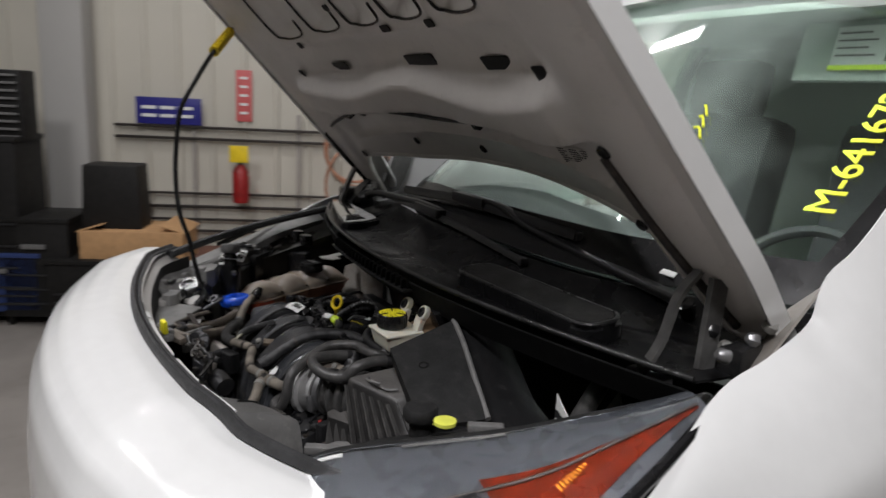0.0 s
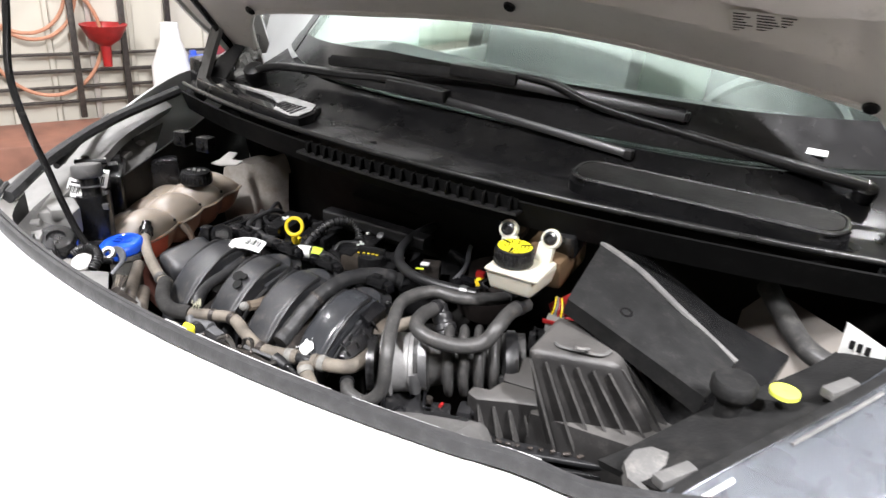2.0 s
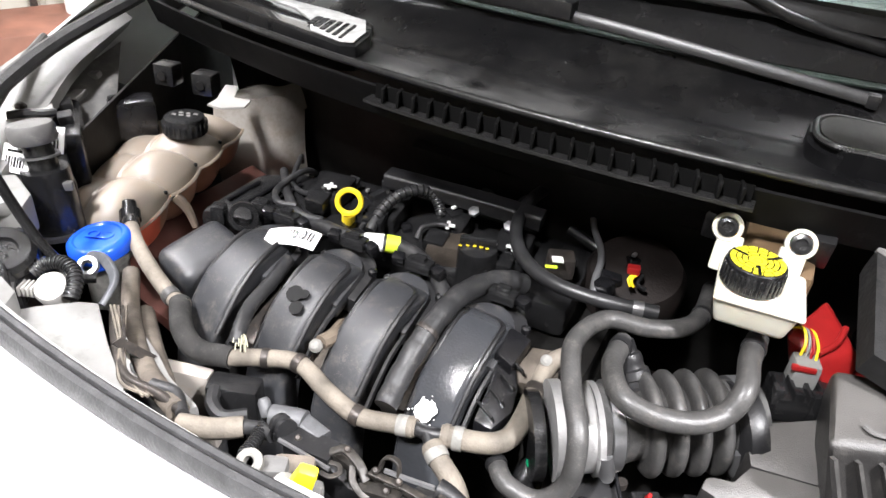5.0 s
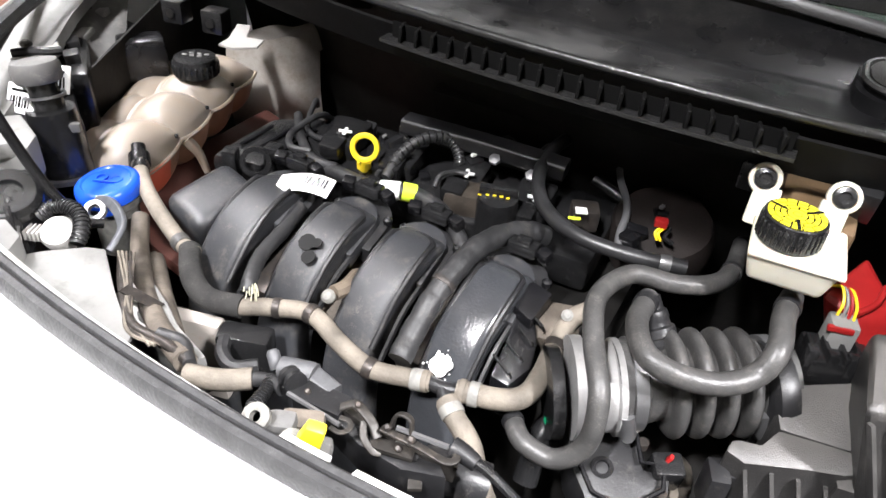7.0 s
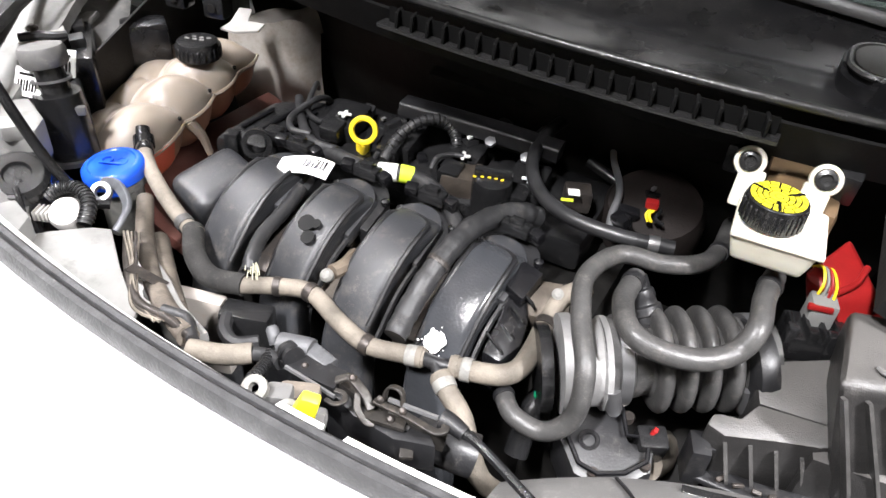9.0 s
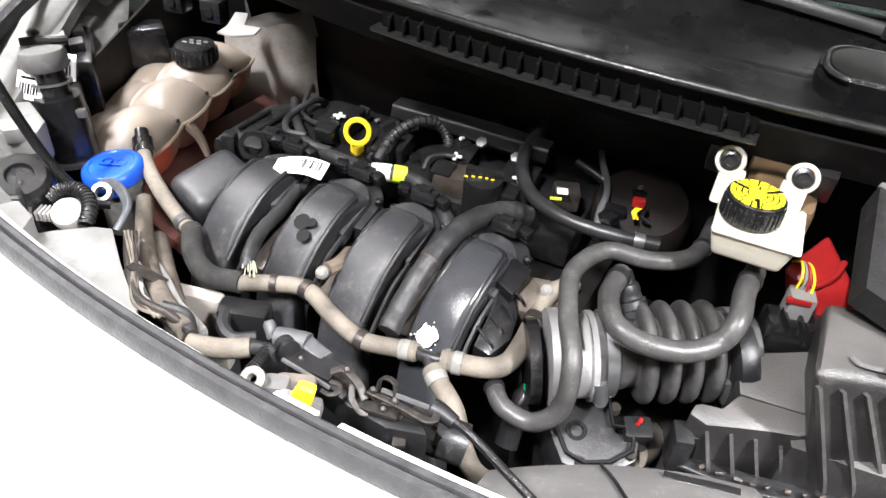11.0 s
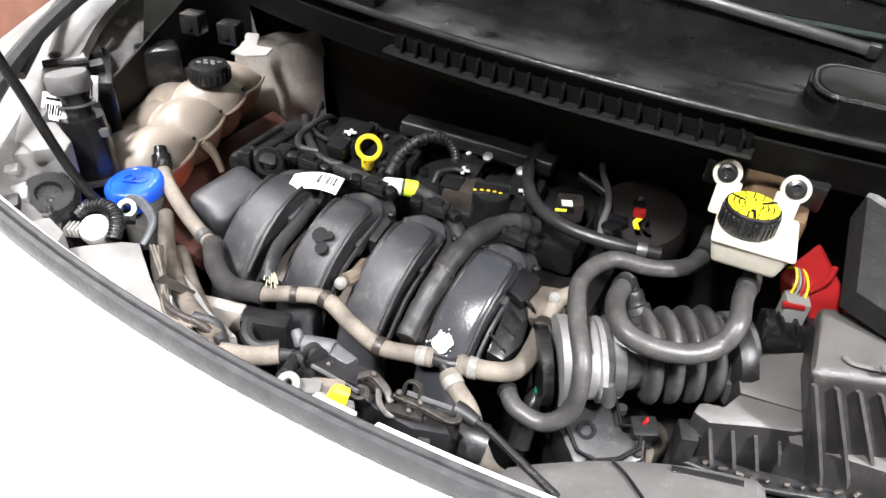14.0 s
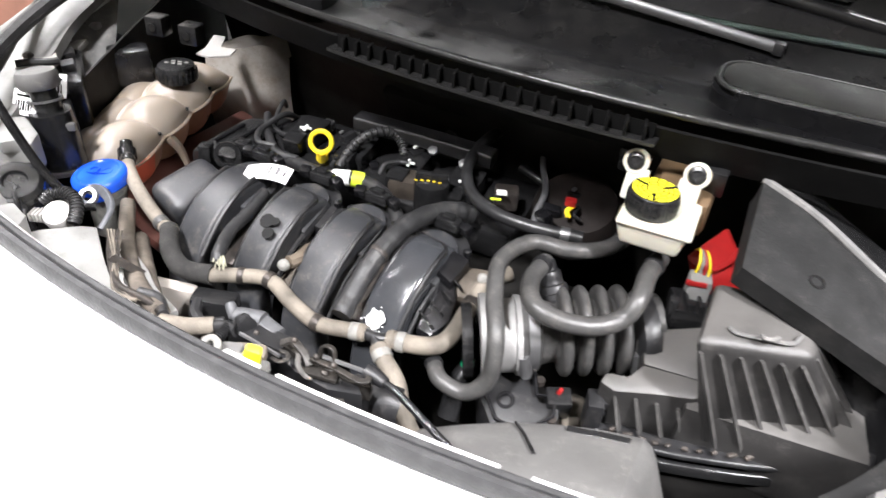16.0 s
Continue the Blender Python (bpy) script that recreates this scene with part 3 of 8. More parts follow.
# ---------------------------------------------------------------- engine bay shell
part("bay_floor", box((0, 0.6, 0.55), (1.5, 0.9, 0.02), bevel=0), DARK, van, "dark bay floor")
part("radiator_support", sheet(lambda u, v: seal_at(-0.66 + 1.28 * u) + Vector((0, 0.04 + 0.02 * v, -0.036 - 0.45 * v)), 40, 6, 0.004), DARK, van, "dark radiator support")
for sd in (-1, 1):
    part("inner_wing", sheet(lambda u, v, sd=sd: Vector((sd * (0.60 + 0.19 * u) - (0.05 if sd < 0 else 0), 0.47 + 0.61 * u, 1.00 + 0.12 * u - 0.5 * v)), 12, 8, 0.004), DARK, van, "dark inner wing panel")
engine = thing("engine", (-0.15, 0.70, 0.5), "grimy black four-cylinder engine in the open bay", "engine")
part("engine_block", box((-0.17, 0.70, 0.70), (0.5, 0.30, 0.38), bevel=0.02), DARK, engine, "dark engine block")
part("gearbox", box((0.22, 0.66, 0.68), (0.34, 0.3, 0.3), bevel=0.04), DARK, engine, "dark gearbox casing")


def ring(m, ro, ri, h, seg=28):
    return lathe(m, [(ri, 0), (ro, 0), (ro, h), (ri, h), (ri, 0.0001)], seg)


def tilt_to(at, axis):
    """A pose whose local z points along axis."""
    return Matrix.Translation(at) @ Vector(axis).to_track_quat("Z", "Y").to_matrix().to_4x4()


def band(pts, k, r, w, material, parent, label, name="hose_clamp"):
    """A clamp or tape band round a hose at its kth smoothed place."""
    p = smooth_path(pts, 8)
    k = min(max(1, k), len(p) - 2)
    t = (p[k + 1] - p[k - 1]).normalized()
    return part(name, lathe(tilt_to(p[k] - t * w / 2, t), [(r * 0.8, 0), (r, 0), (r * 1.02, w * 0.2), (r * 1.02, w * 0.8), (r, w), (r * 0.8, w)], 18), material, parent, label)


# ---------------------------------------------------------------- intake manifold
manifold = thing("intake_manifold", (-0.20, 0.55, 0.78), "dusty black plastic intake manifold with four runners", "intake manifold")
RX = (-0.349, -0.243, -0.148, -0.036)
for n, x in enumerate(RX):
    pts = [(x + 0.004, 0.610, 0.93), (x + 0.002, 0.594, 0.953), (x - 0.001, 0.562, 0.955), (x - 0.006, 0.526, 0.938), (x - 0.008, 0.492, 0.903), (x - 0.006, 0.468, 0.86), (x, 0.456, 0.79), (x + 0.005, 0.46, 0.70)]
    run = part("intake_runner", tube(pts, lambda t: 1.0 - 0.1 * t, section=rounded(0.063, 0.044, 0.010, 4), n=7), RUNNER if n < 3 else WETRUN, manifold, "dusty black plastic intake runner" if n < 3 else "oil-wet black plastic intake runner")
    # raised border round the head of the runner
    edge = []
    for i in range(25):
        a = math.pi * i / 24
        edge.append((x + 0.0265 * math.cos(a), 0.575 + 0.026 * math.sin(a), 0.9790 - 0.008 * math.sin(a)))
    edge = [(x + 0.019, 0.470, 0.905), (x + 0.0215, 0.512, 0.9475), (x + 0.0258, 0.548, 0.9720)] + edge[1:-1] + [(x - 0.0270, 0.548, 0.9720), (x - 0.030, 0.512, 0.9475), (x - 0.032, 0.470, 0.905)]
    part("flange_bead", tube(edge, 0.0036, seg=8, n=2), BLACKD, run, "raised moulded border")
    def arch(w, y0, y1):
        return [(x + w, y0)] + [(x + w * math.cos(math.pi * i / 14), y1 - w * 0.9 + w * 0.9 * math.sin(math.pi * i / 14)) for i in range(15)] + [(x - w, y0)]
    part("flange", prism(arch(0.0345, 0.545, 0.625), 0.970, 0.020, 0.003, lambda px, py: 0.30 * (py - 0.61)), RUNNER, run, "stepped collar round the runner head")
    part("flange", prism([(px + 0.008, py + 0.008) for px, py in arch(0.0375, 0.560, 0.634)], 0.960, 0.022, 0.003, lambda px, py: 0.30 * (py - 0.61)), BLACKD, run, "black mounting flange")
    for e in (-0.026, 0.030):
        part("flange_clip", box((x + e, 0.630, 0.984), (0.016, 0.014, 0.016), (15, 0, -20 if e > 0 else 15), bevel=0.003), GLOSS, run, "black snap clip")
    b = box((x + 0.004, 0.630, 0.986), (0.034, 0.018, 0.014), bevel=0.002)
    add_box(b, (x + 0.004, 0.630, 0.995), (0.016, 0.01, 0.008), bevel=0.001)
    part("clip", b, BLACK, run, "black clip")
    for sd in (-1, 1):
        part("flange_screw", lathe(pose(x + 0.008 + 0.036 * sd, 0.610, 0.962), [(0.001, 0), (0.0058, 0), (0.0058, 0.006), (0.003, 0.008), (0.001, 0.005)], 10), GLOSS, run, "black screw head")
    part("side_rib", tube([(x + 0.032, 0.55, 0.945), (x + 0.029, 0.515, 0.925), (x + 0.027, 0.475, 0.885)], 0.0035, seg=6, n=4), BLACKD, run, "moulded side rib")
    if n < 3:
        xm = (x + RX[n + 1]) / 2
        part("runner_web", box((xm, 0.55, 0.87), (0.05, 0.10, 0.08), (20, 0, 0), bevel=0.006), DARKSTEEL if n != 1 else TAND, manifold, "dirty web between the runners")
part("plenum_end", box((-0.437, 0.570, 0.895), (0.080, 0.100, 0.110), (12, 8, -14), bevel=0.022, seg=4), RUNNER, manifold, "rounded black manifold end")
# white dab with small specks round it on the last runner
random.seed(31)
DAB = [(0.0, 0.0, 0.0100), (0.004, 0.003, 0.0085), (-0.004, -0.003, 0.0080), (0.002, -0.006, 0.0065), (-0.003, 0.006, 0.0055)]
for k in range(16):
    a, d = random.uniform(0, 6.28), random.uniform(0.0105, 0.019)
    DAB.append((d * math.cos(a), d * math.sin(a), random.uniform(0.0005, 0.0013)))
for dx, dy, r in DAB:
    part("white_dab", plate([(r * (1 + 0.18 * math.sin(3.1 * k + 40 * dx) + 0.12 * math.cos(5.3 * k)) * math.cos(k * math.pi / 8), r * (1 + 0.16 * math.sin(2.3 * k)) * math.sin(k * math.pi / 8)) for k in range(16)], tilt_to((-0.047 + dx, 0.4745 + 0.69 * dy, 0.9235 + 0.72 * dy + 0.0003 * (dx > 0)), (-0.05, -0.72, 0.69)), 0.0014, 0.0003 if r > 0.003 else 0.0), PAPER, manifold, "white dab")
# dark oil drips on a runner
SPOTM = mat("soaked_oil", (0.006, 0.006, 0.006), 0.6, var=0.2, bump=0, spec=0.2)
for dx, dy, r in ((0.0, 0.0, 0.0105), (0.011, -0.013, 0.0085), (0.012, 0.003, 0.006)):
    part("oil_drip", plate([(r * math.cos(2 * math.pi * k / 20) * (1 + 0.06 * math.sin(3 * k)), r * math.sin(2 * math.pi * k / 20)) for k in range(20)], Matrix.Translation(Vector((-0.2500, 0.5200, 0.9668)) + Vector((dx, dy, dy * 0.62))) @ pose(0, 0, 0, 31, 0, 0), 0.0016), SPOTM, manifold, "dark oil spot", smooth=False)
# bracket and ribs at the right-hand runner
mb = part("manifold_bracket", prism([(-0.016, 0.560), (-0.004, 0.594), (0.023, 0.588), (0.017, 0.548)], 0.968, 0.022, 0.003, lambda x, y: 0.30 * (y - 0.57)), GLOSS, manifold, "moulded black bracket on the end runner")
part("bracket_web", prism([(-0.008, 0.570), (0.012, 0.572), (0.031, 0.539), (0.036, 0.513), (0.024, 0.488), (0.002, 0.490), (0.000, 0.530)], 0.944, 0.05, 0.004, lambda x, y: 0.42 * (y - 0.54)), GLOSS, mb, "glossy black web")
for k in range(4):
    part("bracket_rib", box((0.010 + 0.004 * k, 0.502 + 0.018 * k, 0.930 + 0.0085 * k), (0.030 - 0.003 * k, 0.003, 0.012), (24, 0, -32), bevel=0.001), BLACK, mb)
part("bolt_boss", lathe(tilt_to((0.044, 0.584, 0.955), (0.2, -0.6, 0.7)), [(0.002, 0), (0.0065, 0), (0.0065, 0.005), (0.0038, 0.006), (0.0038, 0.008), (0.001, 0.008)], 14), DULLW, manifold, "pale bolt boss")
part("port_casting", box((0.032, 0.583, 0.93), (0.05, 0.05, 0.04), (20, 10, 30), bevel=0.008), TAND, manifold, "rusty port casting")
# white clip with plug between runners
part("white_clip", lathe(tilt_to((-0.188, 0.477, 0.945), (0.1, -0.6, 0.8)), [(0.002, 0), (0.0075, 0), (0.008, 0.006), (0.005, 0.010), (0.001, 0.011)], 12), DULLW, manifold, "white plastic clip")
b = tube([(-0.192, 0.536, 0.935), (-0.187, 0.506, 0.94), (-0.19, 0.487, 0.943)], 0.009, seg=8)
part("injector_stub", b, RUST, manifold, "dirty injector stub")

# ---------------------------------------------------------------- hoses
HEATM = mat("dark_heater_rubber", (0.020, 0.020, 0.021), 0.36, var=0.3, bump=0.15, bscale=350, dirt=(0.08, 0.075, 0.07), dirt_amount=0.12, dirt_scale=14)
HOSES = [
    ("coolant_hose", [(-0.556, 0.556, 0.955), (-0.521, 0.527, 0.95), (-0.466, 0.498, 0.94), (-0.403, 0.473, 0.93), (-0.375, 0.466, 0.93)], 0.0102, TAN, "dusty tan coolant hose"),
    ("hose_sleeve", [(-0.386, 0.47, 0.93), (-0.352, 0.438, 0.925), (-0.316, 0.424, 0.92), (-0.275, 0.434, 0.92)], 0.0130, SLEEVE, "black woven sleeve over the hose"),
    ("coolant_hose", [(-0.282, 0.43, 0.92), (-0.242, 0.454, 0.92), (-0.201, 0.462, 0.925), (-0.154, 0.447, 0.92), (-0.109, 0.438, 0.915), (-0.07, 0.448, 0.915), (-0.046, 0.454, 0.917)], 0.0102, TAN, "dusty tan coolant hose"),
    ("coolant_hose", [(-0.018, 0.456, 0.92), (0.026, 0.468, 0.922), (0.045, 0.484, 0.925), (0.049, 0.512, 0.93), (0.047, 0.547, 0.935), (0.048, 0.592, 0.945), (0.068, 0.62, 0.95)], 0.0113, TAN, "dusty tan coolant hose"),
    ("coolant_hose", [(-0.022, 0.443, 0.917), (-0.007, 0.432, 0.912), (0.019, 0.419, 0.9), (0.041, 0.399, 0.88), (0.063, 0.396, 0.85), (0.094, 0.43, 0.8)], 0.0108, TAN, "dusty tan coolant hose"),
    ("breather_hose", [(0.039, 0.471, 0.9), (0.061, 0.45, 0.9), (0.095, 0.448, 0.9), (0.118, 0.456, 0.93), (0.115, 0.469, 0.98), (0.089, 0.515, 1), (0.075, 0.56, 1.015), (0.093, 0.61, 1.017), (0.135, 0.623, 1.015), (0.168, 0.645, 1.015), (0.181, 0.701, 1), (0.181, 0.811, 0.97)], 0.0102, RUBBER, "thick black rubber hose"),
    ("vacuum_hose", [(0.117, 0.600, 1.004), (0.118, 0.551, 1.01), (0.137, 0.508, 1.015), (0.166, 0.502, 1.01), (0.203, 0.517, 1.005), (0.23, 0.541, 1.01), (0.24, 0.56, 1.03), (0.237, 0.601, 1.035), (0.24, 0.648, 1.03)], 0.0110, RUBBER, "thick black rubber hose bent into a U"),
    ("heater_hose", [(0.137, 0.678, 1), (0.078, 0.665, 1), (0.019, 0.666, 1), (-0.03, 0.692, 1), (-0.064, 0.742, 1), (-0.082, 0.811, 1), (-0.077, 0.885, 1), (-0.056, 0.956, 0.985), (-0.034, 1.018, 0.96)], 0.0088, HEATM, "smooth black rubber heater hose"),
]
made = {}
for n, (nm, pts, r, m, lb) in enumerate(HOSES):
    made[n] = part(nm, tube(pts, r, n=8, seg=16), m, None, lb, category="hose", group="engine bay hoses")
for n, k, col, w in ((0, 24, RUBBER, 0.012), (2, 8, DARKSTEEL, 0.008), (2, 16, DARKSTEEL, 0.010), (2, 32, DARKSTEEL, 0.010), (2, 43, DULLW, 0.012), (2, 46, TAN, 0.006), (3, 3, DULLW, 0.010), (3, 1, TAN, 0.006), (3, 33, DARKSTEEL, 0.009), (4, 6, DULLW, 0.011), (4, 3, TAN, 0.007), (0, 4, BLACK, 0.014), (7, 3, STEEL, 0.012), (5, 1, BLACKD, 0.006), (5, 80, BLACKD, 0.012), (6, 2, BLACKD, 0.010), (6, 60, BLACKD, 0.012)):
    nm, pts, r, m, lb = HOSES[n]
    band(pts, k, r * 1.12, w, col, made[n], "white paint band" if col is DULLW else "")
tee = [(-0.049, 0.453, 0.917), (-0.031, 0.452, 0.919), (-0.014, 0.457, 0.92)]
b = tube(tee, 0.0075, seg=12)
add_tube(b, smooth_path([(-0.032, 0.452, 0.919), (-0.018, 0.439, 0.914)], 4), 0.0075, seg=12)
part("hose_tee", b, BLACKD, van, "grey plastic hose tee")
# hose end on the tank and spring clip
part("tank_outlet", lathe(tilt_to((-0.549, 0.549, 0.95), (-0.4, 0.35, 0.3)), [(0.009, 0), (0.014, 0.0), (0.014, 0.016), (0.010, 0.018), (0.010, 0.03)], 16), BLACK, van, "black hose clip")
# wiring looms
LOOMS = [
    ([(-0.377, 0.695, 0.94), (-0.308, 0.665, 0.965), (-0.255, 0.656, 0.97), (-0.217, 0.667, 0.972), (-0.198, 0.674, 0.970), (-0.162, 0.665, 0.970), (-0.129, 0.642, 0.970), (-0.095, 0.614, 0.962)], 0.0100),
    ([(-0.028, 0.692, 0.965), (-0.043, 0.676, 0.975), (-0.061, 0.640, 0.985), (-0.074, 0.594, 0.988), (-0.078, 0.552, 0.982), (-0.083, 0.517, 0.966), (-0.085, 0.480, 0.943), (-0.083, 0.452, 0.930)], 0.0132),
    ([(-0.312, 0.586, 0.955), (-0.303, 0.545, 0.95), (-0.298, 0.498, 0.945), (-0.284, 0.461, 0.94), (-0.278, 0.447, 0.93)], 0.009),
    ([(-0.476, 0.789, 0.95), (-0.42, 0.726, 0.955), (-0.366, 0.682, 0.96), (-0.32, 0.675, 0.965)], 0.007),
    ([(-0.498, 0.866, 0.93), (-0.473, 0.829, 0.96), (-0.436, 0.759, 0.955), (-0.391, 0.736, 0.96), (-0.363, 0.742, 0.975)], 0.004),
    ([(-0.256, 0.693, 0.965), (-0.255, 0.728, 0.985), (-0.24, 0.756, 1), (-0.216, 0.78, 1), (-0.196, 0.78, 0.985), (-0.182, 0.763, 0.97)], 0.0075),
    ([(-0.185, 0.696, 0.975), (-0.185, 0.712, 0.985), (-0.173, 0.73, 0.985), (-0.158, 0.735, 0.985)], 0.0035),
    ([(-0.273, 0.698, 0.96), (-0.267, 0.703, 0.97), (-0.255, 0.721, 0.97)], 0.004),
]
for n, (pts, r) in enumerate(LOOMS):
    lo = part("wiring_loom", tube(pts, (lambda t, r=r, n=n: r * (1 + 0.035 * math.sin(t * 60 + n) + 0.025 * math.sin(t * 137 + 2 * n))), seg=12, n=10), LOOM, None, "tape-wrapped black wiring loom over the engine", category="wiring loom", group="wiring looms")
    if n == 0:
        main_loom = lo
    if n == 5:
        for k in range(4, 48, 2):
            band(pts, k, r * 1.15, 0.0022, BLACK, lo, "", "conduit_rib")
band(LOOMS[0][0], 21, 0.0118, 0.026, PAPER, main_loom, "white label wrapped on the loom", "loom_label")
band(LOOMS[0][0], 28, 0.0119, 0.018, LIME, main_loom, "lime green tape on the loom", "loom_tape")
band(LOOMS[1][0], 36, 0.0142, 0.006, DARKSTEEL, van, "cable tie", "cable_tie")
WIREM = mat("pale_wire", (0.34, 0.33, 0.24), 0.5, var=0.2, bump=0.05)
# fanned pale wires at the end of the small loom
for k in range(9):
    e, f = Vector((-0.281, 0.459, 0.938)), Vector((-0.266, 0.44, 0.934))
    f = f + Vector((0.0026 * (k - 4), 0.004 * math.sin(2.1 * k), 0.003 * math.cos(1.7 * k)))
    part("wire", tube([e + Vector((0.0006 * (k - 4), 0, 0.001 * (k % 3))), e.lerp(f, 0.5) + Vector((0.0008 * (k - 4), 0, 0.003)), f], 0.0008, seg=6, n=3), WIREM, van, "bundle of pale wires")
# hanging tag with a printed code
tag = part("hanging_tag", sheet(lambda u, v: Vector((-0.345 + 0.068 * u, 0.572 + 0.020 * u + 0.022 * v, 0.972 + 0.010 * math.sin(u * 2.5) + 0.014 * v)), 10, 4, 0.0008), PAPER, None, "curled white paper tag with a printed code", category="tag")
for k in range(9):
    part("code_bar", sheet(lambda u, v, k=k: Vector((-0.345 + 0.068 * (0.45 + 0.052 * k + (0.012 + 0.014 * (k % 3)) * u), 0.572 + 0.020 * (0.45 + 0.052 * k) + 0.022 * (0.35 + 0.5 * v), 0.9733 + 0.010 * math.sin((0.45 + 0.052 * k) * 2.5) + 0.014 * (0.35 + 0.5 * v))), 1, 1, 0.0004), BLACK, tag, "black printed bar")

# ---------------------------------------------------------------- cylinder head
cover = part("valve_cover", box((-0.20, 0.765, 0.925), (0.46, 0.15, 0.05), (4, 0, 2), bevel=0.014), BLACK, engine, "black plastic valve cover")
for k in range(4):
    px = -0.36 + 0.096 * k
    coil = part("ignition_coil", box((px, 0.755, 0.962), (0.05, 0.07, 0.03), (6, 0, 6), bevel=0.006), BLACK, engine, "black ignition coil")
    part("coil_plug", box((px + 0.004, 0.715, 0.968), (0.03, 0.03, 0.022), (10, 0, 6), bevel=0.004), BLACK, coil, "black connector")
    st = bmesh.new()
    for a in range(2):
        add_box(st, (px + 0.008, 0.738, 0.984), (0.019, 0.005, 0.003), (0, 0, 90 * a + 20), bevel=0.001)
    part("coil_bolt", st, PAPER, coil, "pale star-shaped cap")
part("fuel_rail", tube([(-0.285, 0.788, 0.998), (-0.224, 0.793, 0.998), (-0.138, 0.799, 0.998), (-0.050, 0.806, 0.995)], 0.0135, seg=12, section=rounded(2.4, 1.7, 0.4)), BLACKD, engine, "black rail cover")
for px, py in ((745, 232), (845, 270), (905, 296)):
    part("rail_bolt", lathe(tilt_to((-0.141, 0.78, 0.99), (0, -0.5, 0.8)) if px == 845 else tilt_to((-0.238, 0.786, 0.99), (0, -0.5, 0.8)) if px == 745 else tilt_to((-0.087, 0.779, 0.985), (0, -0.5, 0.8)), [(0.001, 0), (0.008, 0), (0.008, 0.006), (0.001, 0.007)], 6), STEEL, engine, "steel bolt")
GRIME = mat("oily_grime", (0.042, 0.034, 0.027), 0.5, var=0.4, scale=30, bump=0.3, dirt=(0.10, 0.085, 0.07), dirt_amount=0.25, dirt_scale=18)
part("oil_neck", box((-0.149, 0.724, 0.955), (0.06, 0.05, 0.04), (0, 0, 15), bevel=0.012), GRIME, engine, "dirty brown oil filler base")
ocap = part("oil_cap", lathe(pose(-0.098, 0.700, 0.945, 4, 0, 20), [(0.018, 0), (0.0255, 0.0), (0.026, 0.04), (0.0245, 0.05), (0.012, 0.052), (0.001, 0.052)], 24), BLACK, engine, "black oil filler cap with yellow lettering")
part("cap_grip", box((-0.098, 0.70, 1.000), (0.048, 0.012, 0.012), (0, 0, 20), bevel=0.003), BLACK, ocap, "raised grip")
for k in range(5):
    part("oil_mark", box((-0.115 + 0.008 * k, 0.684 + 0.003 * k - 0.003 * (2 - k) ** 2 * 0.2, 0.998), (0.0042, 0.0026, 0.001), (0, 0, 20 + 12 * (k - 2)), bevel=0), YELLOW, ocap, "yellow printed bar")
# dipstick
dm = tilt_to((-0.298, 0.706, 0.99), (0.35, -0.85, 0.35))
dip = part("dipstick", lathe(dm, [(0.0135, -0.003), (0.016, -0.004), (0.0195, -0.003), (0.0205, 0.0), (0.0195, 0.003), (0.016, 0.004), (0.0135, 0.003), (0.0125, 0.0), (0.0135, -0.003)], 30), YELLOW, None, "yellow plastic dipstick ring on a black tube", category="dipstick")
b = tube([(-0.296, 0.703, 0.972), (-0.3, 0.708, 0.955)], 0.006, seg=10)
add_lathe(b, pose(*(-0.311, 0.724, 0.945)), [(0.004, 0), (0.010, 0), (0.010, 0.012), (0.006, 0.014)], 14)
part("dipstick_stem", b, YELLOW, dip, "yellow stem")
part("dipstick_tube", tube([(-0.305, 0.716, 0.945), (-0.339, 0.762, 0.9)], 0.007, seg=8), BLACK, dip, "black tube")
# lifting eye
part("lifting_eye", lathe(tilt_to((-0.423, 0.632, 0.96), (0.5, -0.8, 0.3)), [(0.014, -0.003), (0.021, -0.003), (0.021, 0.003), (0.014, 0.003), (0.014, -0.003)], 24), BLACK, engine, "black lifting eye")
b = box((-0.461, 0.626, 0.945), (0.02, 0.02, 0.05), (0, 0, 20), bevel=0.004)
add_box(b, (-0.422, 0.667, 0.95), (0.022, 0.022, 0.04), (0, 0, 10), bevel=0.004)
part("cam_sensor", b, BLACK, engine, "black sensor plug")
mcov = part("engine_mount_cover", prism([(-0.515, 0.640), (-0.440, 0.655), (-0.395, 0.700), (-0.392, 0.775), (-0.430, 0.800), (-0.500, 0.760)], 0.945, 0.08, 0.012, lambda x, y: 0.12 * (y - 0.7)), BLACK, engine, "black engine mount cover")
for k in range(3):
    part("cover_rib", tube([(-0.490 + 0.030 * k, 0.675 + 0.012 * k, 0.946 + 0.002 * k), (-0.480 + 0.030 * k, 0.735 + 0.012 * k, 0.953 + 0.002 * k)], 0.003, seg=6), GLOSS, mcov)
part("cover_loom", tube([(-0.445, 0.860, 0.900), (-0.425, 0.785, 0.968), (-0.435, 0.725, 0.962), (-0.41, 0.690, 0.962), (-0.375, 0.690, 0.965)], 0.005, seg=8), LOOM, mcov, "taped black loom")
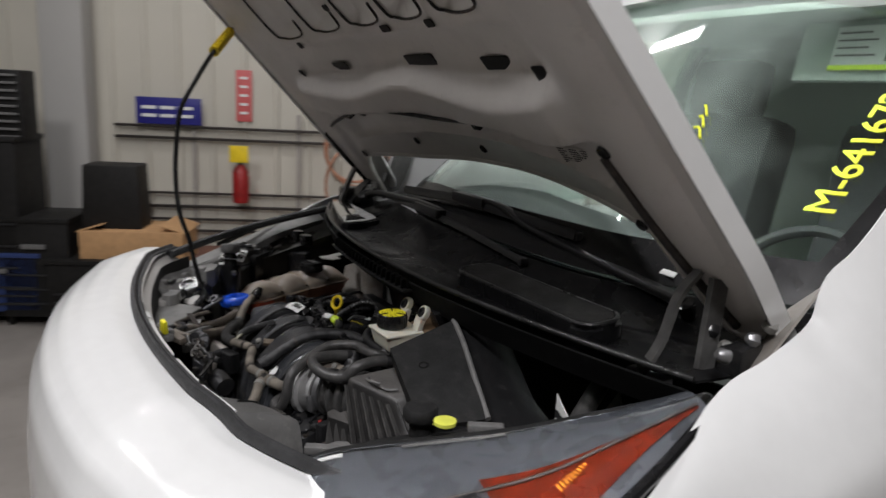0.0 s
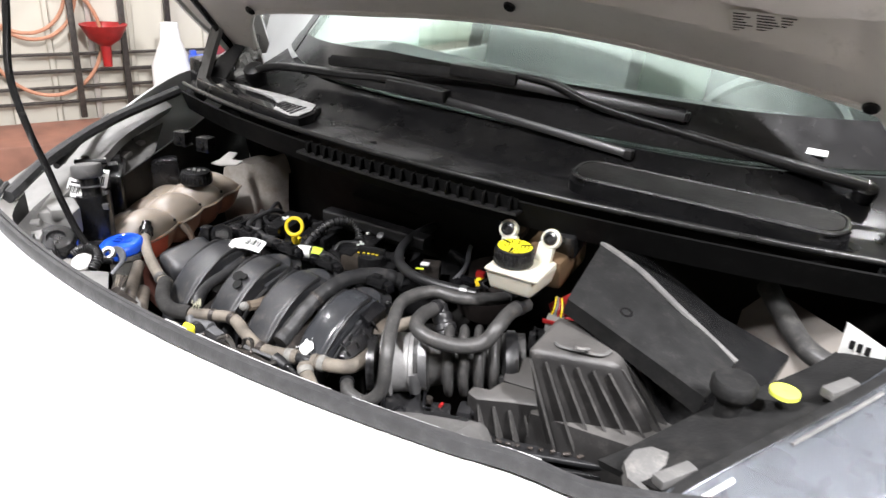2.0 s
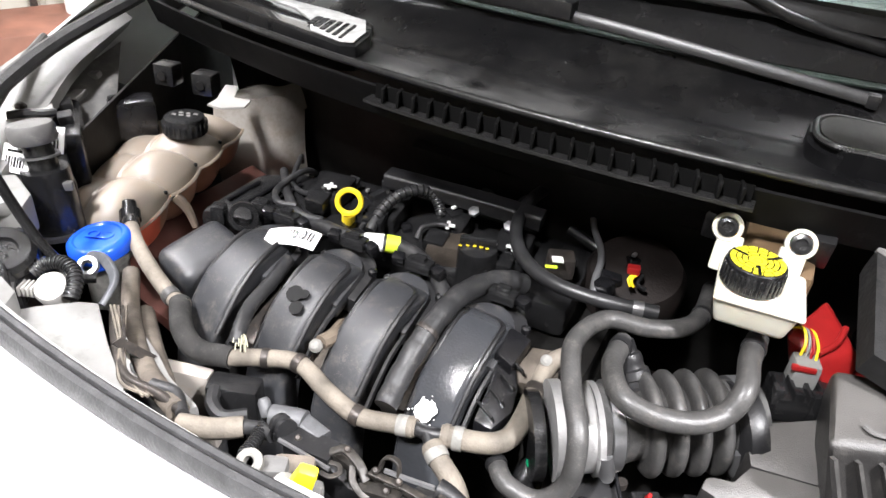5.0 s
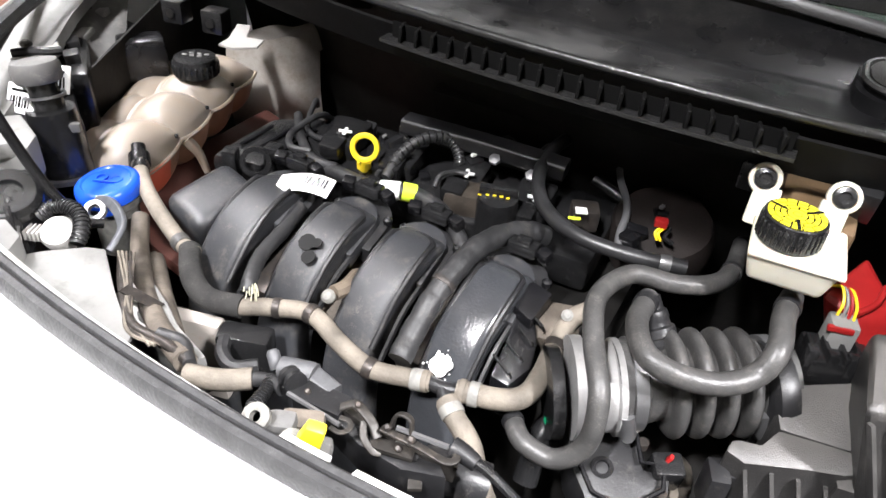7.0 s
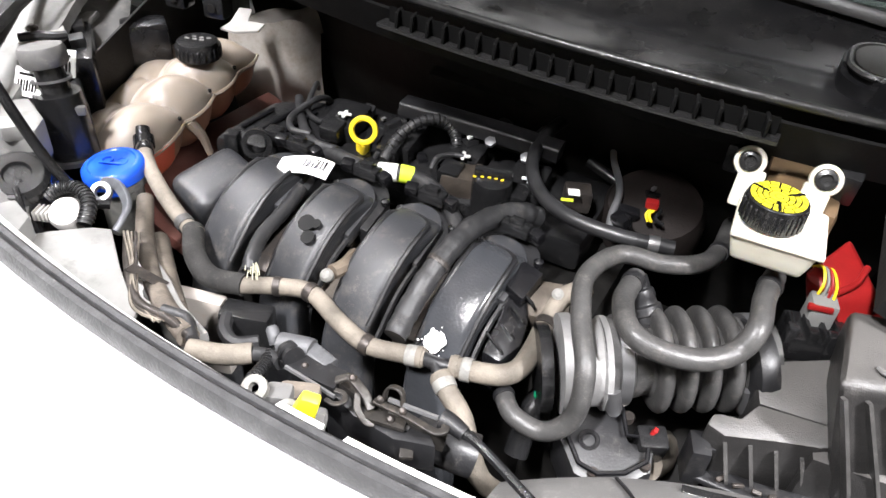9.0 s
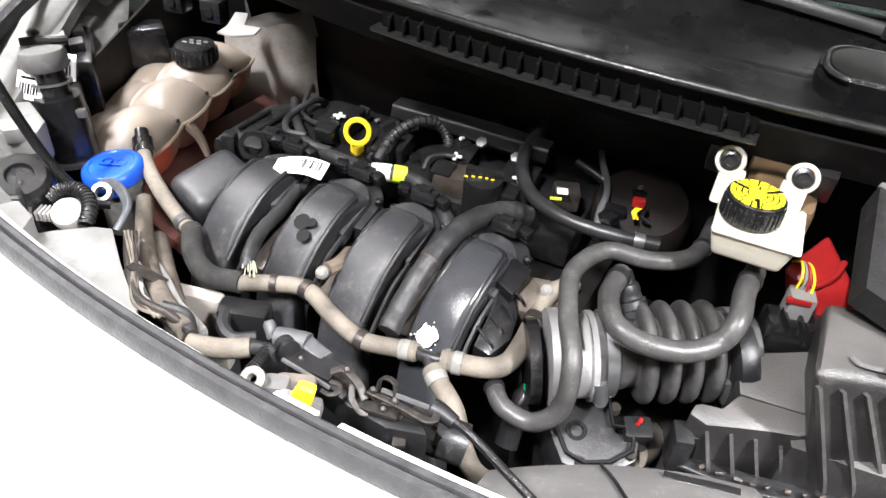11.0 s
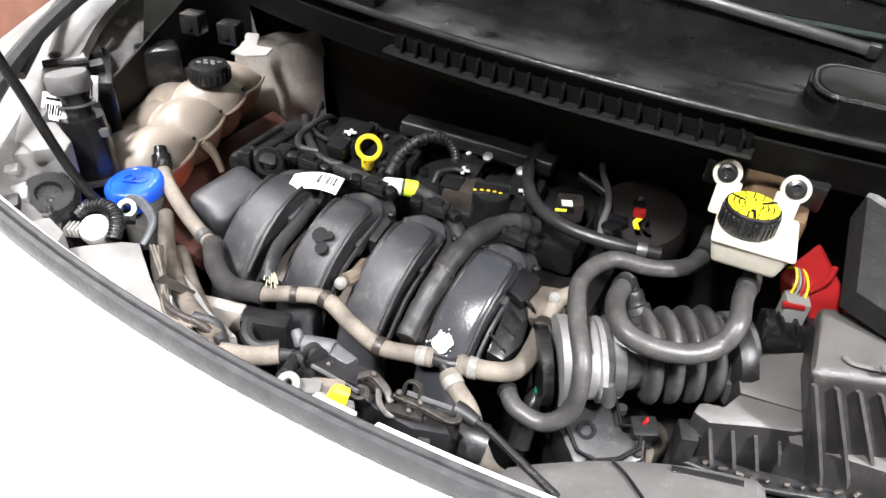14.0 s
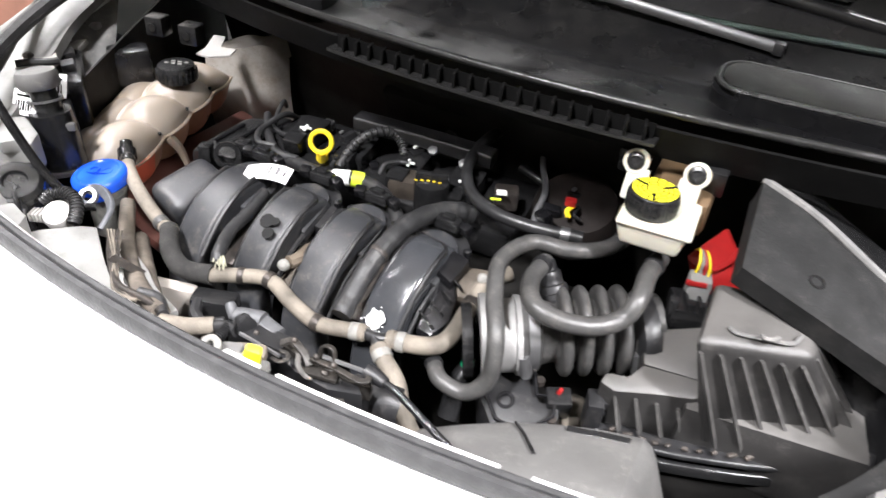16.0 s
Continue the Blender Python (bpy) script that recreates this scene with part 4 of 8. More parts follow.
# pipes behind the head
for pts, r, m in (([(-0.223, 0.966, 0.99), (-0.186, 0.986, 0.99), (-0.173, 0.977, 0.98), (-0.169, 0.967, 0.96)], 0.004, STEEL), ([(0.016, 0.964, 0.95), (-0.006, 0.962, 0.985), (-0.018, 0.950, 0.985), (-0.006, 0.905, 0.982), (0.009, 0.864, 0.975), (0.030, 0.825, 0.972), (0.042, 0.790, 0.970), (0.046, 0.755, 0.965), (0.054, 0.722, 0.955)], 0.0048, BRIGHT), ([(-0.102, 0.869, 0.97), (-0.092, 0.908, 0.98), (-0.081, 0.949, 0.985), (-0.056, 0.986, 0.98)], 0.012, RUBBER), ([(-0.167, 0.887, 0.96), (-0.161, 0.937, 0.965), (-0.159, 0.988, 0.97)], 0.013, RUBBER), ([(0.065, 0.942, 0.99), (0.091, 0.945, 0.985)], 0.006, STEEL), ([(-0.021, 0.848, 0.97), (0.008, 0.841, 0.965), (0.027, 0.837, 0.96)], 0.008, BLACK)):
    part("pipe", tube(pts, r, seg=10), m, engine, "bare metal pipe" if m in (STEEL, ALU) else "black rubber pipe")
PUMPM = mat("brown_black_plastic", (0.014, 0.011, 0.010), 0.6, var=0.3, bump=0.3, bscale=300, spec=0.2)
part("vacuum_pump", lathe(pose(0.085, 0.835, 0.90, 18, 0, 0), [(0.05, 0), (0.066, 0.01), (0.068, 0.05), (0.06, 0.066), (0.03, 0.072), (0.001, 0.072)], 30), PUMPM, engine, "dark brown pump housing")
b = box((-0.001, 0.748, 0.975), (0.035, 0.03, 0.03), (0, 0, 25), bevel=0.005)
part("sensor", b, DARKSTEEL, engine, "grey sensor")
part("sensor_label", box((0, 0.726, 0.995), (0.014, 0.012, 0.002), (0, 0, 25), bevel=0), PAPER, engine, "small white label")
part("sensor_tape", box((-0.004, 0.716, 0.988), (0.015, 0.004, 0.002), (0, 0, 25), bevel=0), LIME, engine, "small lime tape")
part("red_plug", box((0.087, 0.775, 0.985), (0.016, 0.012, 0.010), (0, 0, 15), bevel=0.002), RED, engine, "small red connector lock")
for k in range(3):
    part("wire", tube([(0.09, 0.776, 0.98), (0.085, 0.764, 0.976), (0.09, 0.76, 0.968)], 0.0018, seg=6) if k == 0 else tube([(0.094, 0.776, 0.98), (0.089, 0.764, 0.976), (0.094, 0.762, 0.968)], 0.0018, seg=6) if k == 1 else tube([(0.098, 0.784, 0.975), (0.097, 0.769, 0.97), (0.108, 0.769, 0.965)], 0.003, seg=6), YELLOW if k < 2 else BLACK, engine, "thin wire")
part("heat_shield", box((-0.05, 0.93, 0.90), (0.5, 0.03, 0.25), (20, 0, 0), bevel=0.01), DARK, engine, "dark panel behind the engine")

# small connectors, clips and wires over the cylinder head
random.seed(11)
for k in range(14):
    q = Vector((-0.38 + 0.46 * random.random(), 0.71 + 0.13 * random.random(), 0.945 + 0.03 * random.random()))
    cb = box(q, (random.uniform(0.012, 0.03), random.uniform(0.012, 0.026), random.uniform(0.012, 0.03)), (random.uniform(-20, 20), random.uniform(-20, 20), random.uniform(0, 90)), bevel=0.003)
    con = part("connector", cb, GLOSS if k % 3 else BLACKD, engine, "black electrical connector")
    if k % 4 == 0:
        part("connector_lock", box(q + Vector((0, -0.004, 0.016)), (0.008, 0.005, 0.004), (0, 0, random.uniform(0, 90)), bevel=0.001), (PAPER, STEEL, DUSTYGREY)[k // 4 % 3], con, "pale lock tab")

# ---------------------------------------------------------------- coolant tank
TANKC = [Vector(q) for q in ((-0.668, 0.535, 0.932), (-0.545, 0.538, 0.930), (-0.612, 0.850, 0.962), (-0.756, 0.768, 0.958))]


def tank(half):
    cuts = (0.0, 0.31, 0.56, 0.79, 1.0)

    def f(u, v):
        s, t = 2 * u - 1, 2 * v - 1
        e = max(0.0, 1 - abs(s) ** 4) ** 0.4 * max(0.0, 1 - abs(t) ** 7) ** 0.4
        vv = v + 0.07 * (0.72 - u)
        k = next((i for i in range(4) if vv < cuts[i + 1]), 3)
        w = min(1.0, max(0.0, (vv - cuts[k]) / (cuts[k + 1] - cuts[k])))
        lobe = max(0.0, math.sin(math.pi * w)) ** 0.55
        cu = min(1.0, max(0.0, (u - 0.42) / 0.58))
        right = max(0.0, math.sin(math.pi * (0.06 + 0.88 * cu))) ** 0.6 if u > 0.42 else 0.0
        left = max(0.0, math.sin(math.pi * min(1.0, u / 0.46))) ** 0.7 if u < 0.46 else 0.0
        h = 0.014 + 0.034 * right * (0.30 + 0.70 * lobe) + 0.016 * left * (0.55 + 0.45 * lobe)
        p = TANKC[0].lerp(TANKC[1], u).lerp(TANKC[3].lerp(TANKC[2], u), v)
        # rounded nose, and the rim scalloped by the lobes
        p.y -= 0.022 * (1 - s * s) * (1 - v) ** 3
        p.x += (0.011 * (lobe - 0.5)) * ease(u, 0.6, 1.0)
        p.z += (h if half > 0 else -0.062 * (0.5 + 0.5 * lobe)) * e
        return p
    return f


def tank_rim(k, n=96):
    a = k / n * 4
    i, w = int(a) % 4, a - int(a)
    return tank(1)(*((w, 0.0), (1.0, w), (1 - w, 1.0), (0.0, 1 - w))[i])


tnk = part("coolant_tank", sheet(tank(1), 56, 96, 0.0006), RESV, None, "aged translucent coolant tank with swollen lobes", category="coolant tank")
part("tank_lower", sheet(tank(-1), 28, 56, -0.0006), TANKLOW, tnk, "stained lower half")
part("coolant", sheet(lambda u, v: tank(-1)(0.35 + 0.65 * u, 0.0 + 0.22 * v) + Vector((0.003, -0.003, 0.002)), 16, 8, -0.0006), COOLANT, tnk, "orange coolant showing through")
part("tank_seam", add_tube(bmesh.new(), [tank_rim(k) for k in range(97)], 0.0034, seg=6), RESV, tnk, "moulded seam")
for v in (0.30, 0.555, 0.785):
    part("seam_pin", lathe(Matrix.Translation(tank(1)(0.985, v) + Vector((0, 0, 0.001))), [(0.001, 0), (0.0028, 0), (0.0028, 0.004), (0.001, 0.005)], 8), BLACK, tnk, "dark rivet in the seam")
tc = part("tank_cap", lathe(pose(-0.6255, 0.738, 0.994), [(0.030, 0), (0.033, 0.002), (0.033, 0.021), (0.030, 0.027), (0.012, 0.028), (0.001, 0.028)], 32), BLACK, tnk, "black ribbed pressure cap")
for k in range(24):
    a = 2 * math.pi * k / 24
    part("cap_rib", box((-0.6255 + 0.033 * math.cos(a), 0.738 + 0.033 * math.sin(a), 1.006), (0.003, 0.0036, 0.018), (0, 0, math.degrees(a)), bevel=0.0008, seg=1), BLACK, tc)
for k in range(6):
    part("cap_mark", box((-0.641 + 0.011 * (k % 3) + 0.004 * (k // 3), 0.733 + 0.004 * (k % 3) + 0.011 * (k // 3), 1.0224), (0.007, 0.005, 0.0008), (0, 0, 25), bevel=0), DUSTYGREY, tc, "faint printed bar")
part("tank_foot", tube([(-0.572, 0.650, 0.938), (-0.560, 0.660, 0.915), (-0.550, 0.663, 0.885)], lambda t: 0.0105 - 0.004 * t, n=6, section=rounded(2.0, 1.3, 0.4)), RESV, tnk, "moulded foot")
part("tank_foot", tube([(-0.60, 0.75, 0.955), (-0.60, 0.76, 0.92)], 0.009, seg=8), RESV, tnk, "moulded foot")
# white strut panel and stained metal round the tank
STRUT = mat("stained_body_metal", (0.30, 0.28, 0.255), 0.45, var=0.15, scale=7, bump=0.1, dirt=(0.12, 0.08, 0.05), dirt_amount=0.42, dirt_scale=3)


def strut_wall(u, v):
    top = smooth_path([(-0.690, 0.872, 0.985), (-0.645, 0.885, 1.003), (-0.612, 0.893, 1.005), (-0.582, 0.902, 1.016), (-0.566, 0.920, 1.008), (-0.558, 0.950, 0.98)], 6)
    k = u * (len(top) - 1)
    i = min(int(k), len(top) - 2)
    q = top[i].lerp(top[i + 1], k - i)
    return q + Vector((0.01 * v + 0.012 * v * u, 0.02 * v - 0.02 * math.sin(math.pi * v), -0.22 * v))


part("strut_tower", sheet(strut_wall, 24, 16, 0.004), STRUT, van, "white strut tower panel stained brown")
part("strut_tower", sheet(lambda u, v: strut_wall(u, 0) + Vector((0.008 * v, 0.05 * v, 0.010 * v)), 24, 6, 0.004), STRUT, van, "white strut tower shelf")
part("strut_bracket", prism([(-0.585, 0.748), (-0.590, 0.775), (-0.620, 0.828), (-0.600, 0.836), (-0.572, 0.795), (-0.545, 0.802), (-0.535, 0.775), (-0.560, 0.750)], 1.048, 0.004, 0.0015), WAXY, van, "white notched bracket")
part("tank_tray", box((-0.53, 0.70, 0.84), (0.20, 0.36, 0.02), (0, 20, 0), bevel=0.004), REDRUST, van, "rust-stained tray under the tank")
part("tray_rail", tube([(-0.530, 0.668, 0.885), (-0.500, 0.725, 0.895), (-0.455, 0.80, 0.91)], 0.008, section=rounded(2.4, 0.8, 0.3)), DUSTYGREY, van, "grey metal rail")
part("tray_rail", tube([(-0.520, 0.600, 0.880), (-0.470, 0.680, 0.89), (-0.440, 0.74, 0.90)], 0.010, section=rounded(2.4, 0.8, 0.3)), DUSTYGREY, van, "grey metal rail")

def frustum(top, low, bevel):
    bm = bmesh.new()
    t = [bm.verts.new(q) for q in top]
    o = [bm.verts.new(q) for q in low]
    bm.faces.new(t)
    bm.faces.new(o[::-1])
    for i in range(4):
        j = (i + 1) % 4
        bm.faces.new((o[i], o[j], t[j], t[i]))
    bmesh.ops.recalc_face_normals(bm, faces=bm.faces[:])
    bmesh.ops.bevel(bm, geom=bm.edges[:], offset=bevel, segments=3, affect="EDGES", profile=0.6)
    return bm


# ---------------------------------------------------------------- brake fluid reservoir
bx, by = 0.229, 0.634
res = part("brake_reservoir", frustum([(bx - 0.044, by - 0.030, 1.090), (bx + 0.036, by - 0.026, 1.090), (bx + 0.038, by + 0.052, 1.090), (bx - 0.044, by + 0.050, 1.090)], [(bx - 0.036, by - 0.022, 1.057), (bx + 0.028, by - 0.018, 1.057), (bx + 0.032, by + 0.050, 1.060), (bx - 0.040, by + 0.048, 1.060)], 0.006), CREAM, None, "cream plastic brake fluid reservoir with a yellow-printed cap", category="reservoir")
part("reservoir_lid", box((bx - 0.004, by + 0.012, 1.0905), (0.084, 0.084, 0.006), (0, 0, 4), bevel=0.004), CREAM, res, "moulded rim")
part("reservoir_back", box((bx + 0.004, by + 0.105, 1.078), (0.075, 0.11, 0.05), (8, 0, 2), bevel=0.01), CREAMOLD, res, "brown-stained rear chamber")
bc = part("brake_cap", lathe(pose(0.214, 0.640, 1.094), [(0.026, 0), (0.0280, 0.001), (0.0284, 0.021), (0.0284, 0.026), (0.0272, 0.027), (0.001, 0.027)], 36), BLACK, res, "black ribbed cap with yellow warning print")
for k in range(30):
    a = 2 * math.pi * k / 30
    part("cap_rib", box((0.214 + 0.0283 * math.cos(a), 0.640 + 0.0283 * math.sin(a), 1.106), (0.003, 0.003, 0.020), (0, 0, math.degrees(a)), bevel=0.0008, seg=1), BLACK, bc)
part("cap_print", lathe(pose(0.214, 0.640, 1.1212), [(0.001, 0), (0.0035, 0), (0.0035, 0.0008), (0.001, 0.0008)], 20), YELLOWB, bc, "yellow printed dot")
part("cap_print", ring(pose(0.214, 0.640, 1.1212), 0.0085, 0.0045, 0.0008, 28), YELLOWB, bc, "yellow printed ring")
for r0, r1, count, gap in ((0.0102, 0.0142, 8, 0.10), (0.0158, 0.0196, 11, 0.09), (0.0210, 0.0258, 15, 0.09)):
    for k in range(count):
        a0, a1 = 2 * math.pi * (k + gap) / count, 2 * math.pi * (k + 1 - gap) / count
        o = [(r * math.cos(a), r * math.sin(a)) for r, aa in ((r0, (a0, (a0 + a1) / 2, a1)), (r1, (a1, (a0 + a1) / 2, a0))) for a in aa]
        part("cap_print", plate(o, pose(0.214, 0.640, 1.1212), 0.0008), YELLOWB, bc)
for a in (40, 160, 280):
    part("print_line", box((0.214 + 0.0185 * math.cos(math.radians(a)), 0.640 + 0.0185 * math.sin(math.radians(a)), 1.1223), (0.0165, 0.0030, 0.0006), (0, 0, a), bevel=0), BLACK, bc, "black printed bar")
for px, py, pz in ((0.178, 0.686, 1.124), (0.248, 0.690, 1.126)):
    m = tilt_to((px, py, pz), (0.0, -0.80, 0.42))
    ear = part("mounting_ear", lathe(m, [(0.001, -0.006), (0.0148, -0.006), (0.0158, 0.0), (0.0148, 0.004), (0.0112, 0.005), (0.0104, 0.002), (0.001, 0.002)], 24), CREAM, res, "white mounting ear")
    part("ear_neck", box((px + (0.006 if px < 0.2 else -0.004), py - 0.008, pz - 0.025), (0.026, 0.012, 0.04), (-20, 0, 0), bevel=0.004), CREAM, res, "white ear neck")
    part("ear_bolt", lathe(m, [(0.001, 0.002), (0.0105, 0.002), (0.010, 0.007), (0.006, 0.008), (0.0055, 0.004), (0.001, 0.004)], 14), BLACK, ear, "black bolt")
part("reservoir_bracket", box((0.17, 0.725, 1.12), (0.035, 0.05, 0.04), (20, 0, 0), bevel=0.004), BLACK, res, "black bracket")
part("reservoir_bracket", box((0.262, 0.73, 1.12), (0.035, 0.05, 0.04), (20, 0, 0), bevel=0.004), BLACK, res, "black bracket")

# ---------------------------------------------------------------- air box and intake duct
# paler copy of the box plastic: the ribs' lit edges put into the colour
RIBM = mat("lit_rib_plastic", (0.060, 0.058, 0.056), 0.4, var=0.3, bump=0.2, bscale=700, dirt=(0.22, 0.205, 0.19), dirt_amount=0.22, dirt_scale=15)
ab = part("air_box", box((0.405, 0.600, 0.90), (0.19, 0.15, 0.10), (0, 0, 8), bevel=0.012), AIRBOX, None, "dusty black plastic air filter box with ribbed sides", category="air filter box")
LT4 = [Vector(q) for q in ((0.308, 0.511, 1.045), (0.418, 0.556, 1.042), (0.412, 0.634, 1.052), (0.306, 0.612, 1.052))]
LB4 = [Vector(q) for q in ((0.350, 0.512, 0.905), (0.500, 0.580, 0.905), (0.498, 0.705, 0.905), (0.320, 0.670, 0.905))]
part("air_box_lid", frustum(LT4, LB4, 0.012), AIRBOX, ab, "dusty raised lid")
part("lid_mould", tube([(0.335, 0.545, 1.0485), (0.345, 0.540, 1.049), (0.375, 0.548, 1.0485), (0.395, 0.556, 1.048), (0.402, 0.572, 1.049)], 0.0025, seg=6), DUSTYGREY, ab, "pale worn moulding line")
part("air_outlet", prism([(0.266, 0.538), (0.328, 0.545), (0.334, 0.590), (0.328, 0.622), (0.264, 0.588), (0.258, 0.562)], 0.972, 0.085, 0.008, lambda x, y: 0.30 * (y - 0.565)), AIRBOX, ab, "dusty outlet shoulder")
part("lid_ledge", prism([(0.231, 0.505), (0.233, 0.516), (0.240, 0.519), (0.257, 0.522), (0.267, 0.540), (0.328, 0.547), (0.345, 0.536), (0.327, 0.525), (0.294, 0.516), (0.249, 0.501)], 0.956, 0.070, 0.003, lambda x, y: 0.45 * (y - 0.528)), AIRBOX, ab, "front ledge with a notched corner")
RIM = [Vector(q) for q in ((0.236, 0.498, 0.886), (0.30, 0.500, 0.890), (0.36, 0.512, 0.898), (0.43, 0.540, 0.900), (0.505, 0.580, 0.900), (0.515, 0.64, 0.900), (0.505, 0.71, 0.900))]
part("lid_rim", tube(RIM, 0.010, section=rounded(2.4, 0.8, 0.3)), BLACKD, ab, "lid rim")
part("lower_rim", tube([q + Vector((0, 0.0, -0.022)) for q in RIM], 0.012, section=rounded(2.0, 1.4, 0.3)), BLACK, ab, "lower box rim")
part("lower_box", box((0.38, 0.60, 0.80), (0.24, 0.16, 0.15), (0, 0, 18), bevel=0.01), DARK, ab, "lower half")


def rib(a, b, out, depth, name="lid_rib"):
    """A thin moulded rib from place a down to place b, deepest near its foot."""
    out = Vector(out).normalized()
    d = b - a
    w = d.cross(out).normalized() * 0.0017
    ring_a = [a - out * 0.004, a + out * depth * 0.35, a + d * 0.5 + out * depth * 0.8, a + d * 0.85 + out * depth, b + out * depth * 0.7, b - out * 0.006]
    bm = bmesh.new()
    f = [bm.verts.new(q - w) for q in ring_a]
    g = [bm.verts.new(q + w) for q in ring_a]
    bm.faces.new(f)
    bm.faces.new(g[::-1])
    for i in range(len(f)):
        k = (i + 1) % len(f)
        bm.faces.new((f[i], f[k], g[k], g[i]))
    return part(name, bm, RIBM, ab, smooth=False)


for k in range(6):
    rib(LT4[0].lerp(LT4[1], 0.07 + 0.172 * k) + Vector((0.002, -0.004, -0.012)), LB4[0].lerp(LB4[1], 0.10 + 0.168 * k) + Vector((0, -0.002, 0.004)), (0.42, -0.85, 0.35), 0.009)
for k in range(5):
    rib(LT4[1].lerp(LT4[2], 0.10 + 0.2 * k) + Vector((0.004, 0, -0.010)), LB4[1].lerp(LB4[2], 0.10 + 0.2 * k) + Vector((0.002, 0, 0.004)), (0.9, 0.0, 0.4), 0.009, "side_rib")
for k in range(5):
    rib(Vector((0.250, 0.506, 0.938)).lerp(Vector((0.340, 0.523, 0.938)), k / 4), Vector((0.268, 0.499, 0.888)).lerp(Vector((0.356, 0.534, 0.890)), k / 4), (0.1, -1, 0.25), 0.009)
random.seed(5)
for k in range(22):
    q = smooth_path(RIM, 8)[3 + 2 * k]
    part("rim_clip", box(q + Vector((0.002 * random.uniform(-1, 1), -0.006, 0.010)), (0.006 + 0.006 * random.random(), 0.005, 0.004), (random.uniform(-30, 30), 0, random.uniform(0, 60)), bevel=0.001, seg=1), DARKSTEEL, ab, "dusty rim clip")
b = box((0.233, 0.5, 0.9), (0.02, 0.03, 0.05), (0, 0, 20), bevel=0.005)
for k in range(3):
    add_box(b, (0.243 + 0.0 * k, 0.510, 0.89 + 0.014 * k), (0.035, 0.02, 0.006), (0, 0, 20), bevel=0.001)
part("side_clasp", b, BLACKD, ab, "black side clasp")
part("collar", lathe(tilt_to((0.250, 0.596, 0.950), (-0.15, -0.09, -0.014)), [(0.040, -0.012), (0.050, -0.010), (0.052, 0.0), (0.050, 0.008), (0.040, 0.012)], 32), BLACKD, ab, "black outlet collar")
part("lid_hook", tube([(0.365, 0.542, 1.055), (0.369, 0.537, 1.057), (0.375, 0.539, 1.057), (0.381, 0.548, 1.055)], 0.0024, seg=6), DUSTYGREY, ab, "pale moulded mark")
# bellows
A0, A1 = Vector((0.112, 0.532, 0.938)), Vector((0.262, 0.618, 0.952))
ax = (A1 - A0)
L = ax.length
prof = [(0.036, 0.0), (0.044, 0.002), (0.044, 0.03), (0.040, 0.032)]
for k in range(4):
    c = 0.060 + 0.0225 * k
    prof.append((0.036, c - 0.0105))
    for j in range(11):
        a = math.pi * j / 10
        prof.append((0.0385 + 0.0165 * math.sin(a) ** 0.65, c - 0.0078 * math.cos(a)))
    prof.append((0.036, c + 0.0105))
prof += [(0.037, 0.138), (0.043, 0.140), (0.043, L), (0.03, L)]
bel = part("intake_bellows", lathe(tilt_to(A0, ax), prof, 36), RUBBER, None, "ribbed black rubber intake bellows with steel clamps", category="intake duct")
for c in (0.016, 0.147):
    cl = part("band_clamp", lathe(tilt_to(A0 + ax.normalized() * c, ax), [(0.044, 0), (0.0468, 0), (0.0468, 0.012), (0.044, 0.012)], 36), STEEL, bel, "worm-drive steel clamp")
    q = A0 + ax.normalized() * (c + 0.006) + Vector((0.012, -0.043, -0.010))
    for k in range(26):
        a = radians(-150 + 7 * k)
        part("clamp_slot", box(tilt_to(A0 + ax.normalized() * c, ax) @ Vector((0.0469 * math.cos(a), 0.0469 * math.sin(a), 0.006)), (0.0012, 0.0014, 0.0075), [math.degrees(e) for e in (tilt_to(A0, ax).to_3x3() @ Matrix.Rotation(a, 3, "Z")).to_euler()], bevel=0), DARKSTEEL, cl)
    part("clamp_screw", lathe(tilt_to(q, (0.25, 0.0, -0.9)), [(0.002, -0.012), (0.0085, -0.012), (0.0085, 0.014), (0.006, 0.02), (0.001, 0.02)], 14), STEEL, cl, "steel worm screw")
pv, pw = Vector((0.148, 0.578, 0.962)), Vector((0.116, 0.599, 1.006))
port = part("vacuum_port", lathe(tilt_to(pv, pw - pv), [(0.010, -0.006), (0.0195, -0.004), (0.0200, 0.008), (0.0180, 0.010), (0.0175, 0.016), (0.0190, 0.018), (0.0185, 0.026), (0.0155, 0.028), (0.0150, 0.034), (0.0160, 0.036), (0.0150, 0.043), (0.0125, 0.045), (0.0120, 0.058), (0.005, 0.060)], 24), BLACKD, bel, "black quick-connect port with stepped collars")
# throttle body
tb = part("throttle_body", lathe(tilt_to((0.078, 0.513, 0.930), (A1 - A0)), [(0.036, 0), (0.052, 0.0), (0.052, 0.012), (0.045, 0.016), (0.045, 0.040), (0.049, 0.042), (0.049, 0.048), (0.03, 0.050)], 32), ALU, None, "cast aluminium throttle body with a black motor cover", category="throttle body")
part("throttle_flange", lathe(tilt_to((0.060, 0.502, 0.922), (A1 - A0)), [(0.03, 0), (0.047, 0.0), (0.047, 0.012), (0.03, 0.013)], 32), BLACK, tb, "black flange")
MOT = [(0.083, 0.508), (0.098, 0.540), (0.124, 0.545), (0.150, 0.528), (0.172, 0.492), (0.196, 0.500), (0.203, 0.474), (0.186, 0.452), (0.159, 0.438), (0.135, 0.440), (0.105, 0.468)]
m = pose(0.142, 0.494, 0.868)
mr = [Vector((0.142, 0.49, 0.897)) + (Vector((x, y, 0.89 + 0.35 * (y - 0.49))) - Vector((0.142, 0.49, 0.89))) * 0.86 for x, y in MOT]
